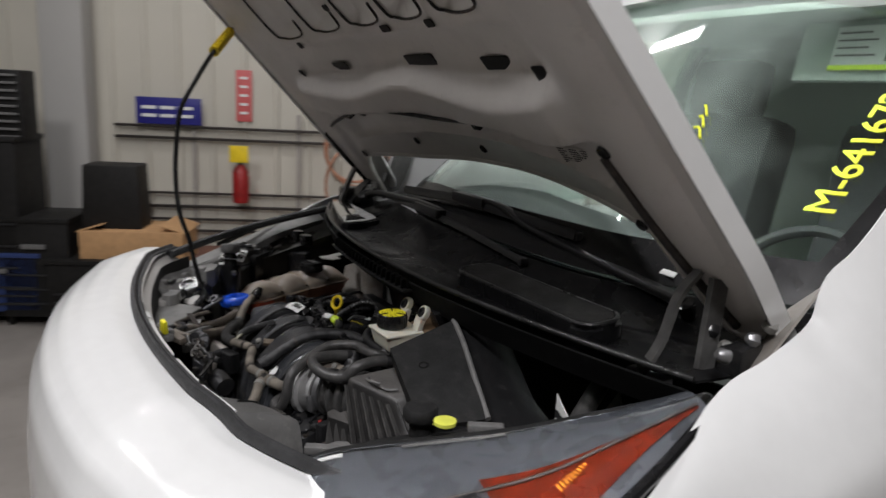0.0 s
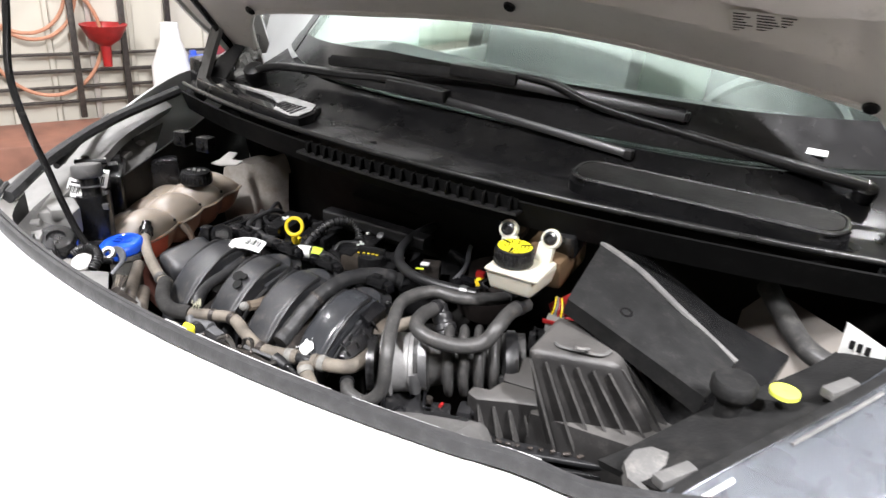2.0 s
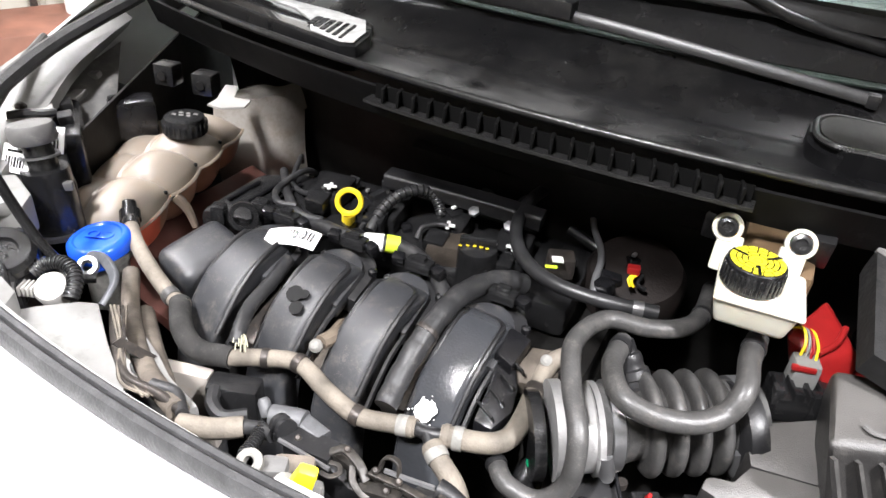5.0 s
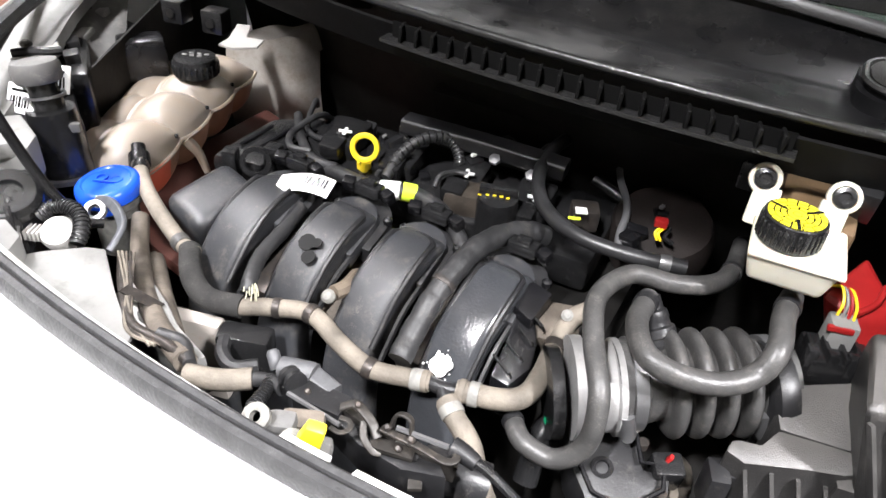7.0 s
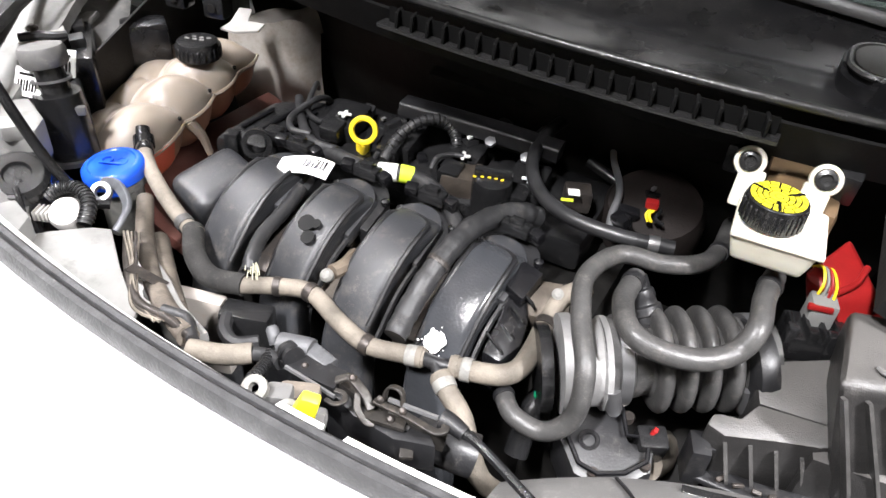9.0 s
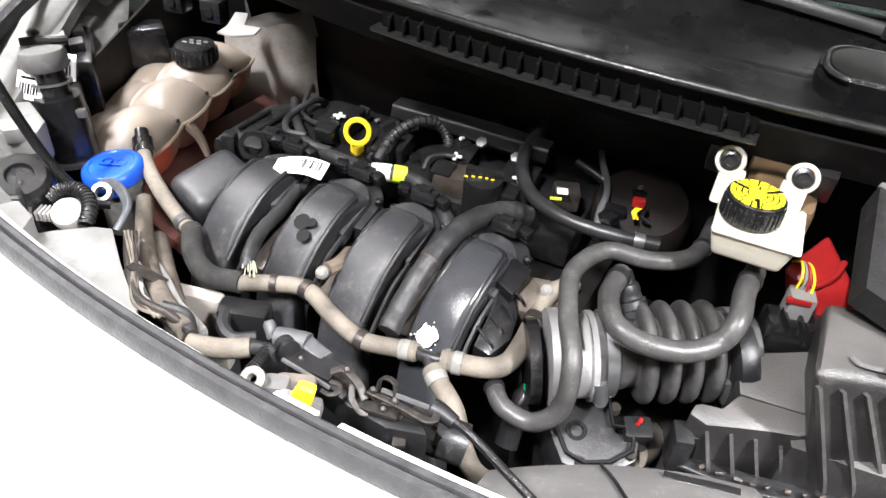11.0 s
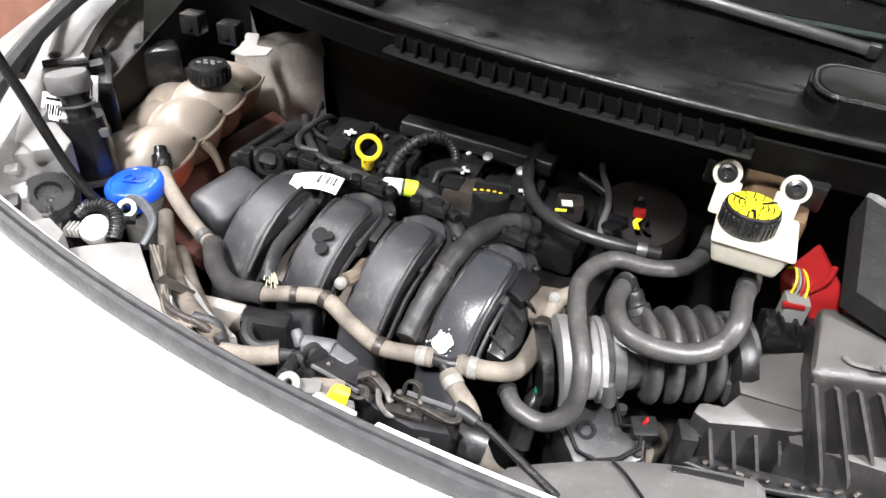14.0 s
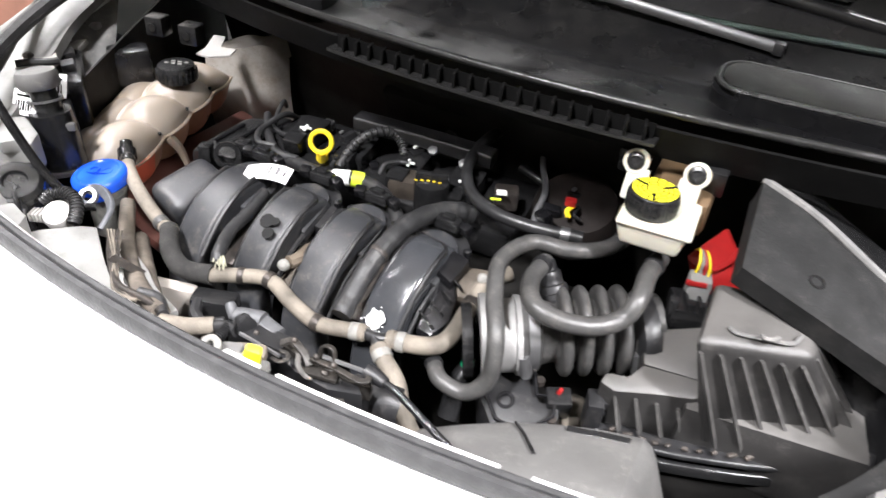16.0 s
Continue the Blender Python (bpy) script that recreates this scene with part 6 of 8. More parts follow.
# blue washer cap
bl = part("washer_bottle", lathe(pose(-0.5405, 0.492, 0.938, 6, -4, 0), [(0.033, 0), (0.040, 0.002), (0.041, 0.012), (0.039, 0.018), (0.034, 0.0215), (0.031, 0.0215), (0.029, 0.0195), (0.001, 0.0205)], 36), BLUE, None, "blue cap on the pale neck of the washer bottle", category="bottle")
part("cap_tab", box((-0.516, 0.468, 0.947), (0.050, 0.022, 0.012), (0, 0, -30), bevel=0.004), BLUE, bl, "blue pull tab")
for k, (dx, dy) in enumerate(((-0.010, -0.003), (0.008, 0.004))):
    part("cap_emblem", ring(pose(-0.5405 + dx, 0.494 + dy, 0.958, 6, -4, 0), 0.0085, 0.0058, 0.0022, 20), BLUE, bl, "moulded spray sign")
part("cap_emblem", box((-0.541, 0.486, 0.960), (0.030, 0.003, 0.002), (6, -4, 20), bevel=0.0008), BLUE, bl, "moulded line")
part("cap_neck", lathe(pose(-0.537, 0.492, 0.86), [(0.028, 0), (0.028, 0.065), (0.034, 0.07), (0.034, 0.079)], 24), DULLW, bl, "pale neck")
part("bent_hook", tube([(-0.507, 0.446, 0.958), (-0.504, 0.449, 0.964), (-0.480, 0.446, 0.972), (-0.448, 0.432, 0.977), (-0.425, 0.416, 0.977), (-0.416, 0.399, 0.973), (-0.415, 0.387, 0.966)], 0.0060, section=rounded(2.2, 1.1, 0.4), n=8), HOOKM, van, "bent steel hook")
part("rod_socket", ring(tilt_to((-0.477, 0.425, 0.972), (0.3, -0.5, 0.7)), 0.012, 0.007, 0.008, 20), STEEL, van, "steel prop socket")
rt = part("ribbed_tab", box((-0.505, 0.366, 0.962), (0.030, 0.012, 0.010), (0, 0, 24), bevel=0.002), WAXY, van, "white ribbed tab")
for k in range(6):
    part("tab_rib", box((-0.517 + 0.0046 * k, 0.360 + 0.0022 * k, 0.966), (0.0024, 0.018, 0.012), (0, 0, 24), bevel=0.0008), WAXY, rt)
part("white_boss", lathe(tilt_to((-0.478, 0.377, 0.968), (0.25, -0.45, 0.85)), [(0.001, -0.01), (0.019, -0.01), (0.0195, 0.006), (0.017, 0.011), (0.008, 0.013), (0.001, 0.013)], 24), WAXY, van, "white plastic boss")
RL = [(-0.512, 0.378, 0.978), (-0.505, 0.392, 0.985), (-0.488, 0.400, 0.988), (-0.467, 0.397, 0.987), (-0.451, 0.386, 0.982), (-0.444, 0.372, 0.972)]
lr = part("loom_ring", tube(RL, 0.0080, seg=10), LOOM, van, "black corrugated loom")
for k in range(2, 40, 2):
    band(RL, k, 0.0092, 0.0022, BLACK, lr, "", "conduit_rib")
part("front_tray", prism([(-0.520, 0.290), (-0.483, 0.321), (-0.463, 0.345), (-0.431, 0.373), (-0.411, 0.381), (-0.353, 0.342), (-0.320, 0.322), (-0.286, 0.313), (-0.260, 0.255), (-0.420, 0.262)], 0.974, 0.006, 0.002, lambda x, y: 0.05 * (x + 0.42)), PALEGREY, van, "pale dusty panel beside the lamp")
part("tray_block", prism([(-0.500, 0.292), (-0.468, 0.312), (-0.450, 0.292), (-0.48, 0.272)], 0.986, 0.014, 0.003), WAXY, van, "pale block on the panel")
part("fender_edge", tube([(-0.60, 0.33, 1.075), (-0.70, 0.47, 1.095), (-0.775, 0.64, 1.12), (-0.80, 0.84, 1.155)], 0.012, seg=8), SEALM, van, "black fender seal")
CR = [(-0.90, 0.735, 1.07), (-0.84, 0.728, 1.06), (-0.800, 0.710, 1.03), (-0.787, 0.692, 0.985), (-0.755, 0.665, 0.962), (-0.72, 0.660, 0.94)]
for k in range(3):
    part("cable_run", tube([Vector(q) + Vector((0.007 * k, -0.004 * k, 0.004 * (k % 2))) for q in CR], 0.0055 - 0.0008 * k, seg=8), (RUBBER, BLACK, LOOM)[k], van, "black cable")
for q in ((-0.797, 0.706, 1.012), (-0.787, 0.691, 0.978)):
    part("cable_clip", box(q, (0.024, 0.010, 0.014), (0, 10, -30), bevel=0.002), WAXY, van, "white tape clip")
part("white_panel", prism([(-0.790, 0.640), (-0.790, 0.700), (-0.70, 0.660), (-0.632, 0.548), (-0.662, 0.535)], 0.950, 0.008, 0.003), WAXY, van, "white painted inner fender panel")
part("relay_block", prism([(-0.832, 0.742), (-0.817, 0.772), (-0.748, 0.765), (-0.70, 0.715), (-0.755, 0.700)], 1.030, 0.11, 0.010), BLACK, van, "black relay block")
part("relay_block", box((-0.720, 0.722, 0.975), (0.05, 0.07, 0.12), (0, 0, -35), bevel=0.012), GLOSS, van, "black rounded relay housing")
part("fender_cable", tube([(-0.70, 0.475, 1.075), (-0.735, 0.525, 1.085), (-0.79, 0.60, 1.10), (-0.85, 0.69, 1.11)], 0.0065, seg=8), RUBBER, van, "black cable along the fender")
part("fender_cable", tube([(-0.72, 0.50, 1.072), (-0.765, 0.555, 1.084), (-0.82, 0.63, 1.10)], 0.004, seg=8), BLACK, van, "thin black cable along the fender")

# prop rod
rod = part("prop_rod", tube([(-0.461, 0.42, 0.965), (-0.479, 0.403, 0.97), (-0.496, 0.402, 0.985), (-0.512, 0.393, 1.018), (-0.525, 0.382, 1.072), (-0.535, 0.372, 1.13), (-0.530, 0.350, 1.20), (-0.550, 0.345, 1.285), (-0.532, 0.346, 1.37), (-0.527, 0.360, 1.47), (-0.548, 0.405, 1.55), (-0.60, 0.453, 1.615), (-0.68, 0.497, 1.655), (-0.755, 0.535, 1.692)], 0.0060, seg=10), BLACK, None, "black steel hood prop rod", category="prop rod")
grip = tube([(-0.61, 0.459, 1.620), (-0.67, 0.492, 1.650), (-0.73, 0.523, 1.680)], 0.012, seg=12)
pg = part("prop_grip", grip, YELLOW, rod, "yellow ribbed grip on the prop rod")
for k in range(8):
    q = Vector((-0.61, 0.459, 1.620)).lerp(Vector((-0.73, 0.523, 1.680)), k / 7)
    part("grip_rib", lathe(tilt_to(q, (-0.12, 0.064, 0.060)), [(0.011, 0), (0.0145, 0.001), (0.0145, 0.005), (0.011, 0.006)], 14), YELLOW, pg)

# ---------------------------------------------------------------- front latch area
LATCHM = mat("grimy_latch_steel", (0.034, 0.031, 0.028), 0.45, 0.4, var=0.3, scale=60, bump=0.3, dirt=(0.15, 0.125, 0.10), dirt_amount=0.28, dirt_scale=22)
FLAT = [(-1, -0.35), (1, -0.35), (1, 0.35), (-1, 0.35)]
LT = [Vector((-0.113, 0.322, 0.998)), Vector((-0.086, 0.321, 0.998)), Vector((-0.057, 0.322, 0.998))]
lp = part("hood_latch", tube(LT, 0.011, section=FLAT), BLACKD, van, "grimy steel hood latch")
part("latch_frame", tube([(-0.060, 0.322, 0.992), (-0.02, 0.318, 0.990), (0.02, 0.320, 0.988), (0.045, 0.326, 0.985)], 0.010, section=[(-0.3, -1), (0.3, -1), (0.3, 1), (-0.3, 1)]), LATCHM, lp, "pressed latch frame")
part("latch_lever", tube([(-0.054, 0.312, 1.013), (-0.044, 0.317, 1.018), (-0.034, 0.315, 1.017), (-0.024, 0.312, 1.013), (-0.016, 0.307, 1.006)], 0.0036, section=rounded(2.2, 1.0, 0.4)), LATCHM, lp, "curved latch lever")
part("latch_lever", tube([(-0.032, 0.312, 1.010), (-0.026, 0.303, 1.004), (-0.016, 0.300, 0.998), (-0.010, 0.303, 0.996)], 0.0028, section=rounded(2.2, 1.0, 0.4)), LATCHM, lp, "bent latch pawl")
part("latch_lever", tube([(-0.015, 0.311, 1.014), (0.014, 0.311, 1.015), (0.032, 0.310, 1.015), (0.043, 0.310, 1.015), (0.048, 0.316, 1.015), (0.042, 0.325, 1.014)], 0.0030, section=rounded(2.2, 1.0, 0.4)), LATCHM, lp, "long hooked latch lever")
part("latch_loop", tube([(-0.008, 0.313, 1.008), (-0.007, 0.317, 1.026), (-0.001, 0.319, 1.031), (0.007, 0.318, 1.029), (0.009, 0.315, 1.012)], 0.0026, section=rounded(2.4, 1.0, 0.4)), LATCHM, lp, "steel loop")
part("latch_plate", tube([(-0.021, 0.306, 0.999), (-0.006, 0.308, 1.0), (0.014, 0.313, 0.999)], 0.0055, section=FLAT), LATCHM, lp, "lower latch plate")
part("latch_tongue", prism([(0.006, 0.318), (0.018, 0.322), (0.030, 0.300), (0.020, 0.294), (0.014, 0.306)], 0.984, 0.005, 0.0015), LATCHM, lp, "pressed steel tongue")
part("latch_backing", prism([(-0.116, 0.330), (-0.060, 0.332), (-0.020, 0.322), (0.030, 0.324), (0.044, 0.312), (0.010, 0.300), (-0.030, 0.302), (-0.060, 0.312), (-0.108, 0.316)], 0.994, 0.035, 0.003), BLACKD, lp, "black backing of the latch")
spring = [Vector((-0.004, 0.314, 0.994)).lerp(Vector((0.016, 0.318, 0.990)), i / 70) + Vector((0, 0.0062 * math.cos(i * 1.05), 0.0062 * math.sin(i * 1.05))) for i in range(71)]
part("latch_spring", add_tube(bmesh.new(), spring, 0.0014, seg=5), STEEL, lp, "coil spring")
part("latch_rod", tube([(-0.100, 0.303, 1.010), (-0.070, 0.301, 1.010), (-0.046, 0.299, 1.010)], 0.0022, seg=6), STEEL, lp, "thin steel rod")
part("rod_loop", tube([(-0.050, 0.305, 1.010), (-0.042, 0.306, 1.010), (-0.037, 0.300, 1.010), (-0.042, 0.293, 1.010), (-0.051, 0.293, 1.010)], 0.0020, section=rounded(2.2, 1.0, 0.4)), LATCHM, lp, "flat rod eye")
part("latch_rod", tube([(-0.003, 0.313, 1.021), (0.020, 0.318, 1.018), (0.038, 0.322, 1.016)], 0.0024, seg=6), STEEL, lp, "thin steel rod")
for q in ((-0.092, 0.318, 1.003), (-0.010, 0.311, 1.019), (0.012, 0.310, 1.020), (-0.040, 0.316, 1.021), (0.002, 0.308, 1.005)):
    part("latch_rivet", lathe(tilt_to(q, (0.1, -0.4, 0.9)), [(0.001, -0.004), (0.0032, -0.004), (0.0032, 0.0), (0.0018, 0.0015), (0.001, 0.0015)], 10), DARKSTEEL, lp, "rivet head")
SWITCHM = mat("grubby_grey_switch", (0.085, 0.086, 0.090), 0.5, var=0.3, scale=60, bump=0.2, dirt=(0.03, 0.028, 0.026), dirt_amount=0.25, dirt_scale=30)
sw = part("latch_switch", tube([(-0.130, 0.331, 0.997), (-0.122, 0.333, 0.998), (-0.107, 0.337, 0.999), (-0.100, 0.338, 0.999)], 0.0105, seg=18, n=4), SWITCHM, van, "grey latch switch")
part("switch_body", tube([(-0.102, 0.338, 0.997), (-0.090, 0.336, 0.996), (-0.076, 0.333, 0.995)], 0.0080, section=rounded(2.2, 1.7, 0.5), n=4), SWITCHM, sw, "grey switch body")
part("switch_collar", lathe(tilt_to((-0.112, 0.322, 1.003), (0.75, -0.35, 0.2)), [(0.004, -0.006), (0.010, -0.005), (0.010, 0.0), (0.007, 0.001), (0.007, 0.005), (0.010, 0.006), (0.010, 0.010), (0.004, 0.011)], 16), BLACKD, sw, "black grommet")
part("switch_knob", lathe(tilt_to((-0.141, 0.335, 0.998), (-0.5, 0.3, 0.7)), [(0.003, -0.010), (0.006, -0.008), (0.006, 0.006), (0.004, 0.009), (0.001, 0.009)], 12), SWITCHM, sw, "small grey knob")
CL = [(-0.134, 0.322, 0.990), (-0.126, 0.306, 0.996), (-0.120, 0.292, 1.002), (-0.117, 0.277, 1.006)]
cl2 = part("corrugated_loom", tube(CL, 0.0052, seg=8), LOOM, van, "thin black corrugated loom")
for k in range(2, 24, 2):
    band(CL, k, 0.0062, 0.0016, BLACK, cl2, "", "conduit_rib")
part("release_cable", tube([(0.056, 0.325, 1.011), (0.073, 0.322, 1.010), (0.090, 0.315, 1.011), (0.124, 0.300, 1.012), (0.151, 0.287, 1.015)], 0.0040, seg=8), BLACK, van, "black release cable")
part("cable_boot", tube([(0.040, 0.326, 1.012), (0.050, 0.326, 1.0115), (0.062, 0.324, 1.010)], lambda t: 0.0092 - 0.003 * t, seg=12), BLACKD, van, "black cable boot")
part("brown_foam", box((-0.068, 0.282, 1.016), (0.034, 0.018, 0.016), (10, 5, 30), bevel=0.006), TAND, van, "grubby brown foam block")
part("yellow_tab", box((-0.033, 0.250, 1.058), (0.019, 0.012, 0.030), (12, 18, 25), bevel=0.003, taper=0.75), YELLOWB, van, "bright yellow plastic tab")
for q in ((-0.083, 0.25, 1.045), (-0.047, 0.245, 1.045)):
    cp = part("panel_clip", lathe(tilt_to(q, (0.1, -0.5, 0.8)), [(0.0042, -0.004), (0.010, -0.004), (0.0105, 0.003), (0.0065, 0.005), (0.0042, 0.004), (0.0042, -0.004)], 18), DULLW, van, "pale plastic panel clip")
    part("clip_block", box(Vector(q) + Vector((0.012, 0.012, -0.012)), (0.022, 0.018, 0.014), (0, 0, 25), bevel=0.005), DUSTYGREY, cp, "pale clip block")
part("snorkel_pipe", tube([(0.012, 0.343, 0.95), (0.039, 0.344, 0.955), (0.063, 0.351, 0.95)], 0.02, seg=14), BLACKD, van, "black pipe stub")
random.seed(23)
for k in range(5):
    part("wire", tube([Vector((-0.408, 0.393, 0.965)) + Vector((0.004 * k, 0.002 * k, 0)), Vector((-0.353, 0.35, 0.972)) + Vector((0.005 * k, random.uniform(-0.006, 0.006), 0.004)), Vector((-0.295, 0.309, 0.982)) + Vector((0.003 * k, random.uniform(-0.006, 0.006), 0)), Vector((-0.254, 0.297, 0.985)) + Vector((0.004 * k, 0.003 * k, 0))], 0.0014 + 0.0005 * (k % 2), seg=6), (TAN, TAN, TAND, DARKSTEEL, TAND)[k], van, "thin dusty wire")
RG = smooth_path([(-0.391, 0.378, 0.960), (-0.363, 0.355, 0.960), (-0.333, 0.335, 0.962), (-0.295, 0.320, 0.966)], 8)
part("torn_wrap", sheet(lambda u, v: RG[min(24, int(24 * u))] + Vector((0.014 * v * (1 - 0.4 * u) + 0.003 * math.sin(19 * u + 4 * v), 0.006 * v + 0.002 * math.sin(31 * u), 0.004 * math.sin(23 * u + 5 * v) - 0.006 * v)), 24, 6, 0.001), PAPER, van, "crumpled strip of white wrapping")
part("pale_shroud", prism([(-0.440, 0.415), (-0.425, 0.428), (-0.315, 0.372), (-0.270, 0.345), (-0.205, 0.318), (-0.215, 0.305), (-0.295, 0.325), (-0.365, 0.352)], 0.925, 0.05, 0.006, lambda x, y: 0.25 * (x + 0.43)), PALEGREY, van, "dusty pale radiator shroud")
# intake snorkel over the front
part("air_scoop", sheet(lambda u, v: Vector((0.090 + 0.26 * u, 0.352 + 0.165 * u - 0.085 * u * u - 0.14 * (1 - v), 0.944 + 0.06 * u - 0.015 * u * u + 0.030 * (1 - v) - 0.012 * v ** 6 - 0.10 * ease(u, 0.80, 1.0))), 30, 14, 0.012), SCOOP, van, "dusty grey air intake scoop")
part("scoop_seam", tube([(0.177, 0.392, 0.957), (0.192, 0.372, 0.972), (0.213, 0.344, 0.986)], 0.0018, seg=6), BLACK, van, "dark seam")
part("scoop_slot", tube([(0.227, 0.402, 0.969), (0.246, 0.404, 0.973), (0.266, 0.407, 0.977), (0.287, 0.410, 0.980)], 0.0030, section=rounded(2.6, 1, 0.3)), BLACK, van, "dark moulded slot")
# dusty pipes beside the left lamp
for pts, r, m in (([(-0.48, 0.482, 0.93), (-0.43, 0.434, 0.925), (-0.359, 0.38, 0.94), (-0.288, 0.336, 0.96), (-0.213, 0.3, 0.985)], 0.011, TAND), ([(-0.435, 0.455, 0.9), (-0.358, 0.397, 0.92), (-0.278, 0.34, 0.95)], 0.013, TAND), ([(-0.406, 0.395, 0.96), (-0.354, 0.352, 0.97), (-0.294, 0.312, 0.98), (-0.246, 0.307, 0.985), (-0.206, 0.298, 0.99)], 0.005, DARKSTEEL), ([(-0.202, 0.289, 0.985), (-0.173, 0.3, 0.985), (-0.151, 0.316, 0.985)], 0.010, TAN), ([(-0.151, 0.316, 0.985), (-0.133, 0.318, 0.99), (-0.116, 0.315, 0.995)], 0.007, LOOM), ([(-0.259, 0.313, 0.985), (-0.232, 0.316, 0.985), (-0.203, 0.296, 0.99)], 0.006, LOOM)):
    part("front_pipe", tube(pts, r, seg=10), m, van, "dusty pipe beside the radiator")
part("bare_bracket", sheet(lambda u, v: Vector((-0.335 + 0.022 * u, 0.345 - 0.012 * v + 0.02 * u, 0.985 - 0.03 * u)), 4, 4, 0.003), DARKSTEEL, van, "bare steel bracket")
part("horn_plug", box((-0.258, 0.417, 0.88), (0.06, 0.03, 0.05), (0, 0, 20), bevel=0.006), BLACK, van, "black connector block")
part("plug_loom", tube([(-0.272, 0.401, 0.9), (-0.258, 0.382, 0.9), (-0.236, 0.374, 0.9), (-0.216, 0.389, 0.9)], 0.008, seg=8), LOOM, van, "corrugated loom")
b = box((-0.36, 0.40, 0.84), (0.14, 0.02, 0.12), (0, 0, 15), bevel=0.006)
part("inner_shroud", b, BODYIN, van, "dusty pale shroud")

# ---------------------------------------------------------------- cowl details
for k in range(20):
    x = -0.235 + 0.0218 * k
    q = cowl_edge(x)
    part("cowl_fin", box((x, q.y - 0.018, q.z - 0.018), (0.004, 0.020, 0.019), (0, 0, 14), bevel=0.001, seg=1), COWLB, van)
# flat sheet; the shade between the fins is put into its colour
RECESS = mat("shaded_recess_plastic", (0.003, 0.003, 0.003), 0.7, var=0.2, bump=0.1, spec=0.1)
part("cowl_recess", sheet(lambda u, v: cowl_edge(-0.25 + 0.44 * u) + Vector((0, -0.0145, -0.009 - 0.018 * v)), 20, 3, 0.002), RECESS, van, "near-black sheet for the shade behind the fins")
part("cowl_gutter", sheet(lambda u, v: cowl_edge(-0.26 + 0.455 * u) + Vector((0, -0.030 + 0.026 * v, -0.0275)), 24, 2, 0.004), GRITTY, van, "gritty lower gutter")
for q in ((-0.589, 0.685, 1.113), (-0.523, 0.689, 1.113)):
    br = part("cowl_bracket", box(q, (0.030, 0.026, 0.030), (0, 0, 12), bevel=0.003), BLACK, van, "black square bracket")
    part("bracket_hole", lathe(tilt_to(Vector(q) + Vector((0.003, -0.0155, 0)), (0.2, -1, 0)), [(0.001, 0), (0.006, 0), (0.006, 0.001), (0.001, 0.001)], 14), DARK, br, "dark hole")
WETM = mat("wet_vent_mesh", (0.02, 0.02, 0.02), 0.08, var=0.3, scale=25, bump=0.03, bscale=600, rvar=0.05, spec=0.9, coat=1.0)
MESHM = mat("vent_mesh", (0.011, 0.0105, 0.010), 0.5, var=0.3, scale=25, bump=0.25, bscale=900, dirt=(0.036, 0.035, 0.033), dirt_amount=0.35, dirt_scale=5, rvar=0.2, spec=0.15)


WRAPM = mat("clear_wrapping", (0.30, 0.30, 0.29), 0.18, var=0.2, scale=30, bump=0.1, spec=0.7)
VENTPALE = mat("pale_vent_tone", (0.52, 0.52, 0.51), 0.35, var=0.3, scale=60, bump=0.2, bscale=300, dirt=(0.06, 0.06, 0.06), dirt_amount=0.18, dirt_scale=35)
FILMM = mat("thin_pale_film", (0.26, 0.26, 0.255), 0.45, var=0.2, scale=40, bump=0.05)
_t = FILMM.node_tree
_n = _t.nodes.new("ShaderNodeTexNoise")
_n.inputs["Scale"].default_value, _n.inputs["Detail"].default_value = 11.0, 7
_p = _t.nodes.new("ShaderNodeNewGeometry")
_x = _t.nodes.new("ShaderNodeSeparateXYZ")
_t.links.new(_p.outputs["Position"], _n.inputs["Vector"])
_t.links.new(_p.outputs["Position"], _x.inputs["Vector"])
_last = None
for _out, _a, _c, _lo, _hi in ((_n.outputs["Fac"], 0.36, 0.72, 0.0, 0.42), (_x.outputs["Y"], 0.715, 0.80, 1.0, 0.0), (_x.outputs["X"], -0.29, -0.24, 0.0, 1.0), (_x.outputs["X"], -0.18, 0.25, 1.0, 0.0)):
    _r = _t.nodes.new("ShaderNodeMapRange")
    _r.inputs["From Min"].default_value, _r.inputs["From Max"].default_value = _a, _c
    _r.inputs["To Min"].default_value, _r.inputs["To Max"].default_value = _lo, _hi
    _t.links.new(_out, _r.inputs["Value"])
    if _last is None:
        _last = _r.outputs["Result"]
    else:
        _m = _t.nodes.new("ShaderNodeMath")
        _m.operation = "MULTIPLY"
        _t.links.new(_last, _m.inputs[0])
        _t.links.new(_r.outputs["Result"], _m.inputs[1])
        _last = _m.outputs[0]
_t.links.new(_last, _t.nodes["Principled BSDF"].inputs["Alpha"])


def vent(x0, x1, y0, y1, z, slant, tilt, skin, bars, label):
    w, h = abs(x1 - x0), y1 - y0
    mm = pose((x0 + x1) / 2, (y0 + y1) / 2, z, 4, tilt, slant)
    base = part("cowl_vent", plate(rounded(w, h, 0.035, 6), mm @ pose(0, 0, -0.04), 0.04, 0.008), COWLM, van, label)
    part("vent_mesh", plate(rounded(w - 0.02, h - 0.02, 0.03, 6), mm @ pose(0, 0, 0.0005), 0.003), skin, base, "fine mesh with water drops")
    rim_path = [mm @ Vector((x, y, 0.001)) for x, y in rounded(w - 0.012, h - 0.012, 0.03, 8)]
    part("vent_rim", add_tube(bmesh.new(), rim_path + rim_path[:1], 0.0034, seg=6), LIPM, base, "worn grey rim")
    for k in range(bars):
        part("mesh_bar", box(mm @ Vector((w / 2 - 0.03 - 0.016 * k, 0, 0.0042)), (0.005, h - 0.034 - 0.004 * k, 0.002), (4, tilt, slant), bevel=0), BLACK, base)
    return base


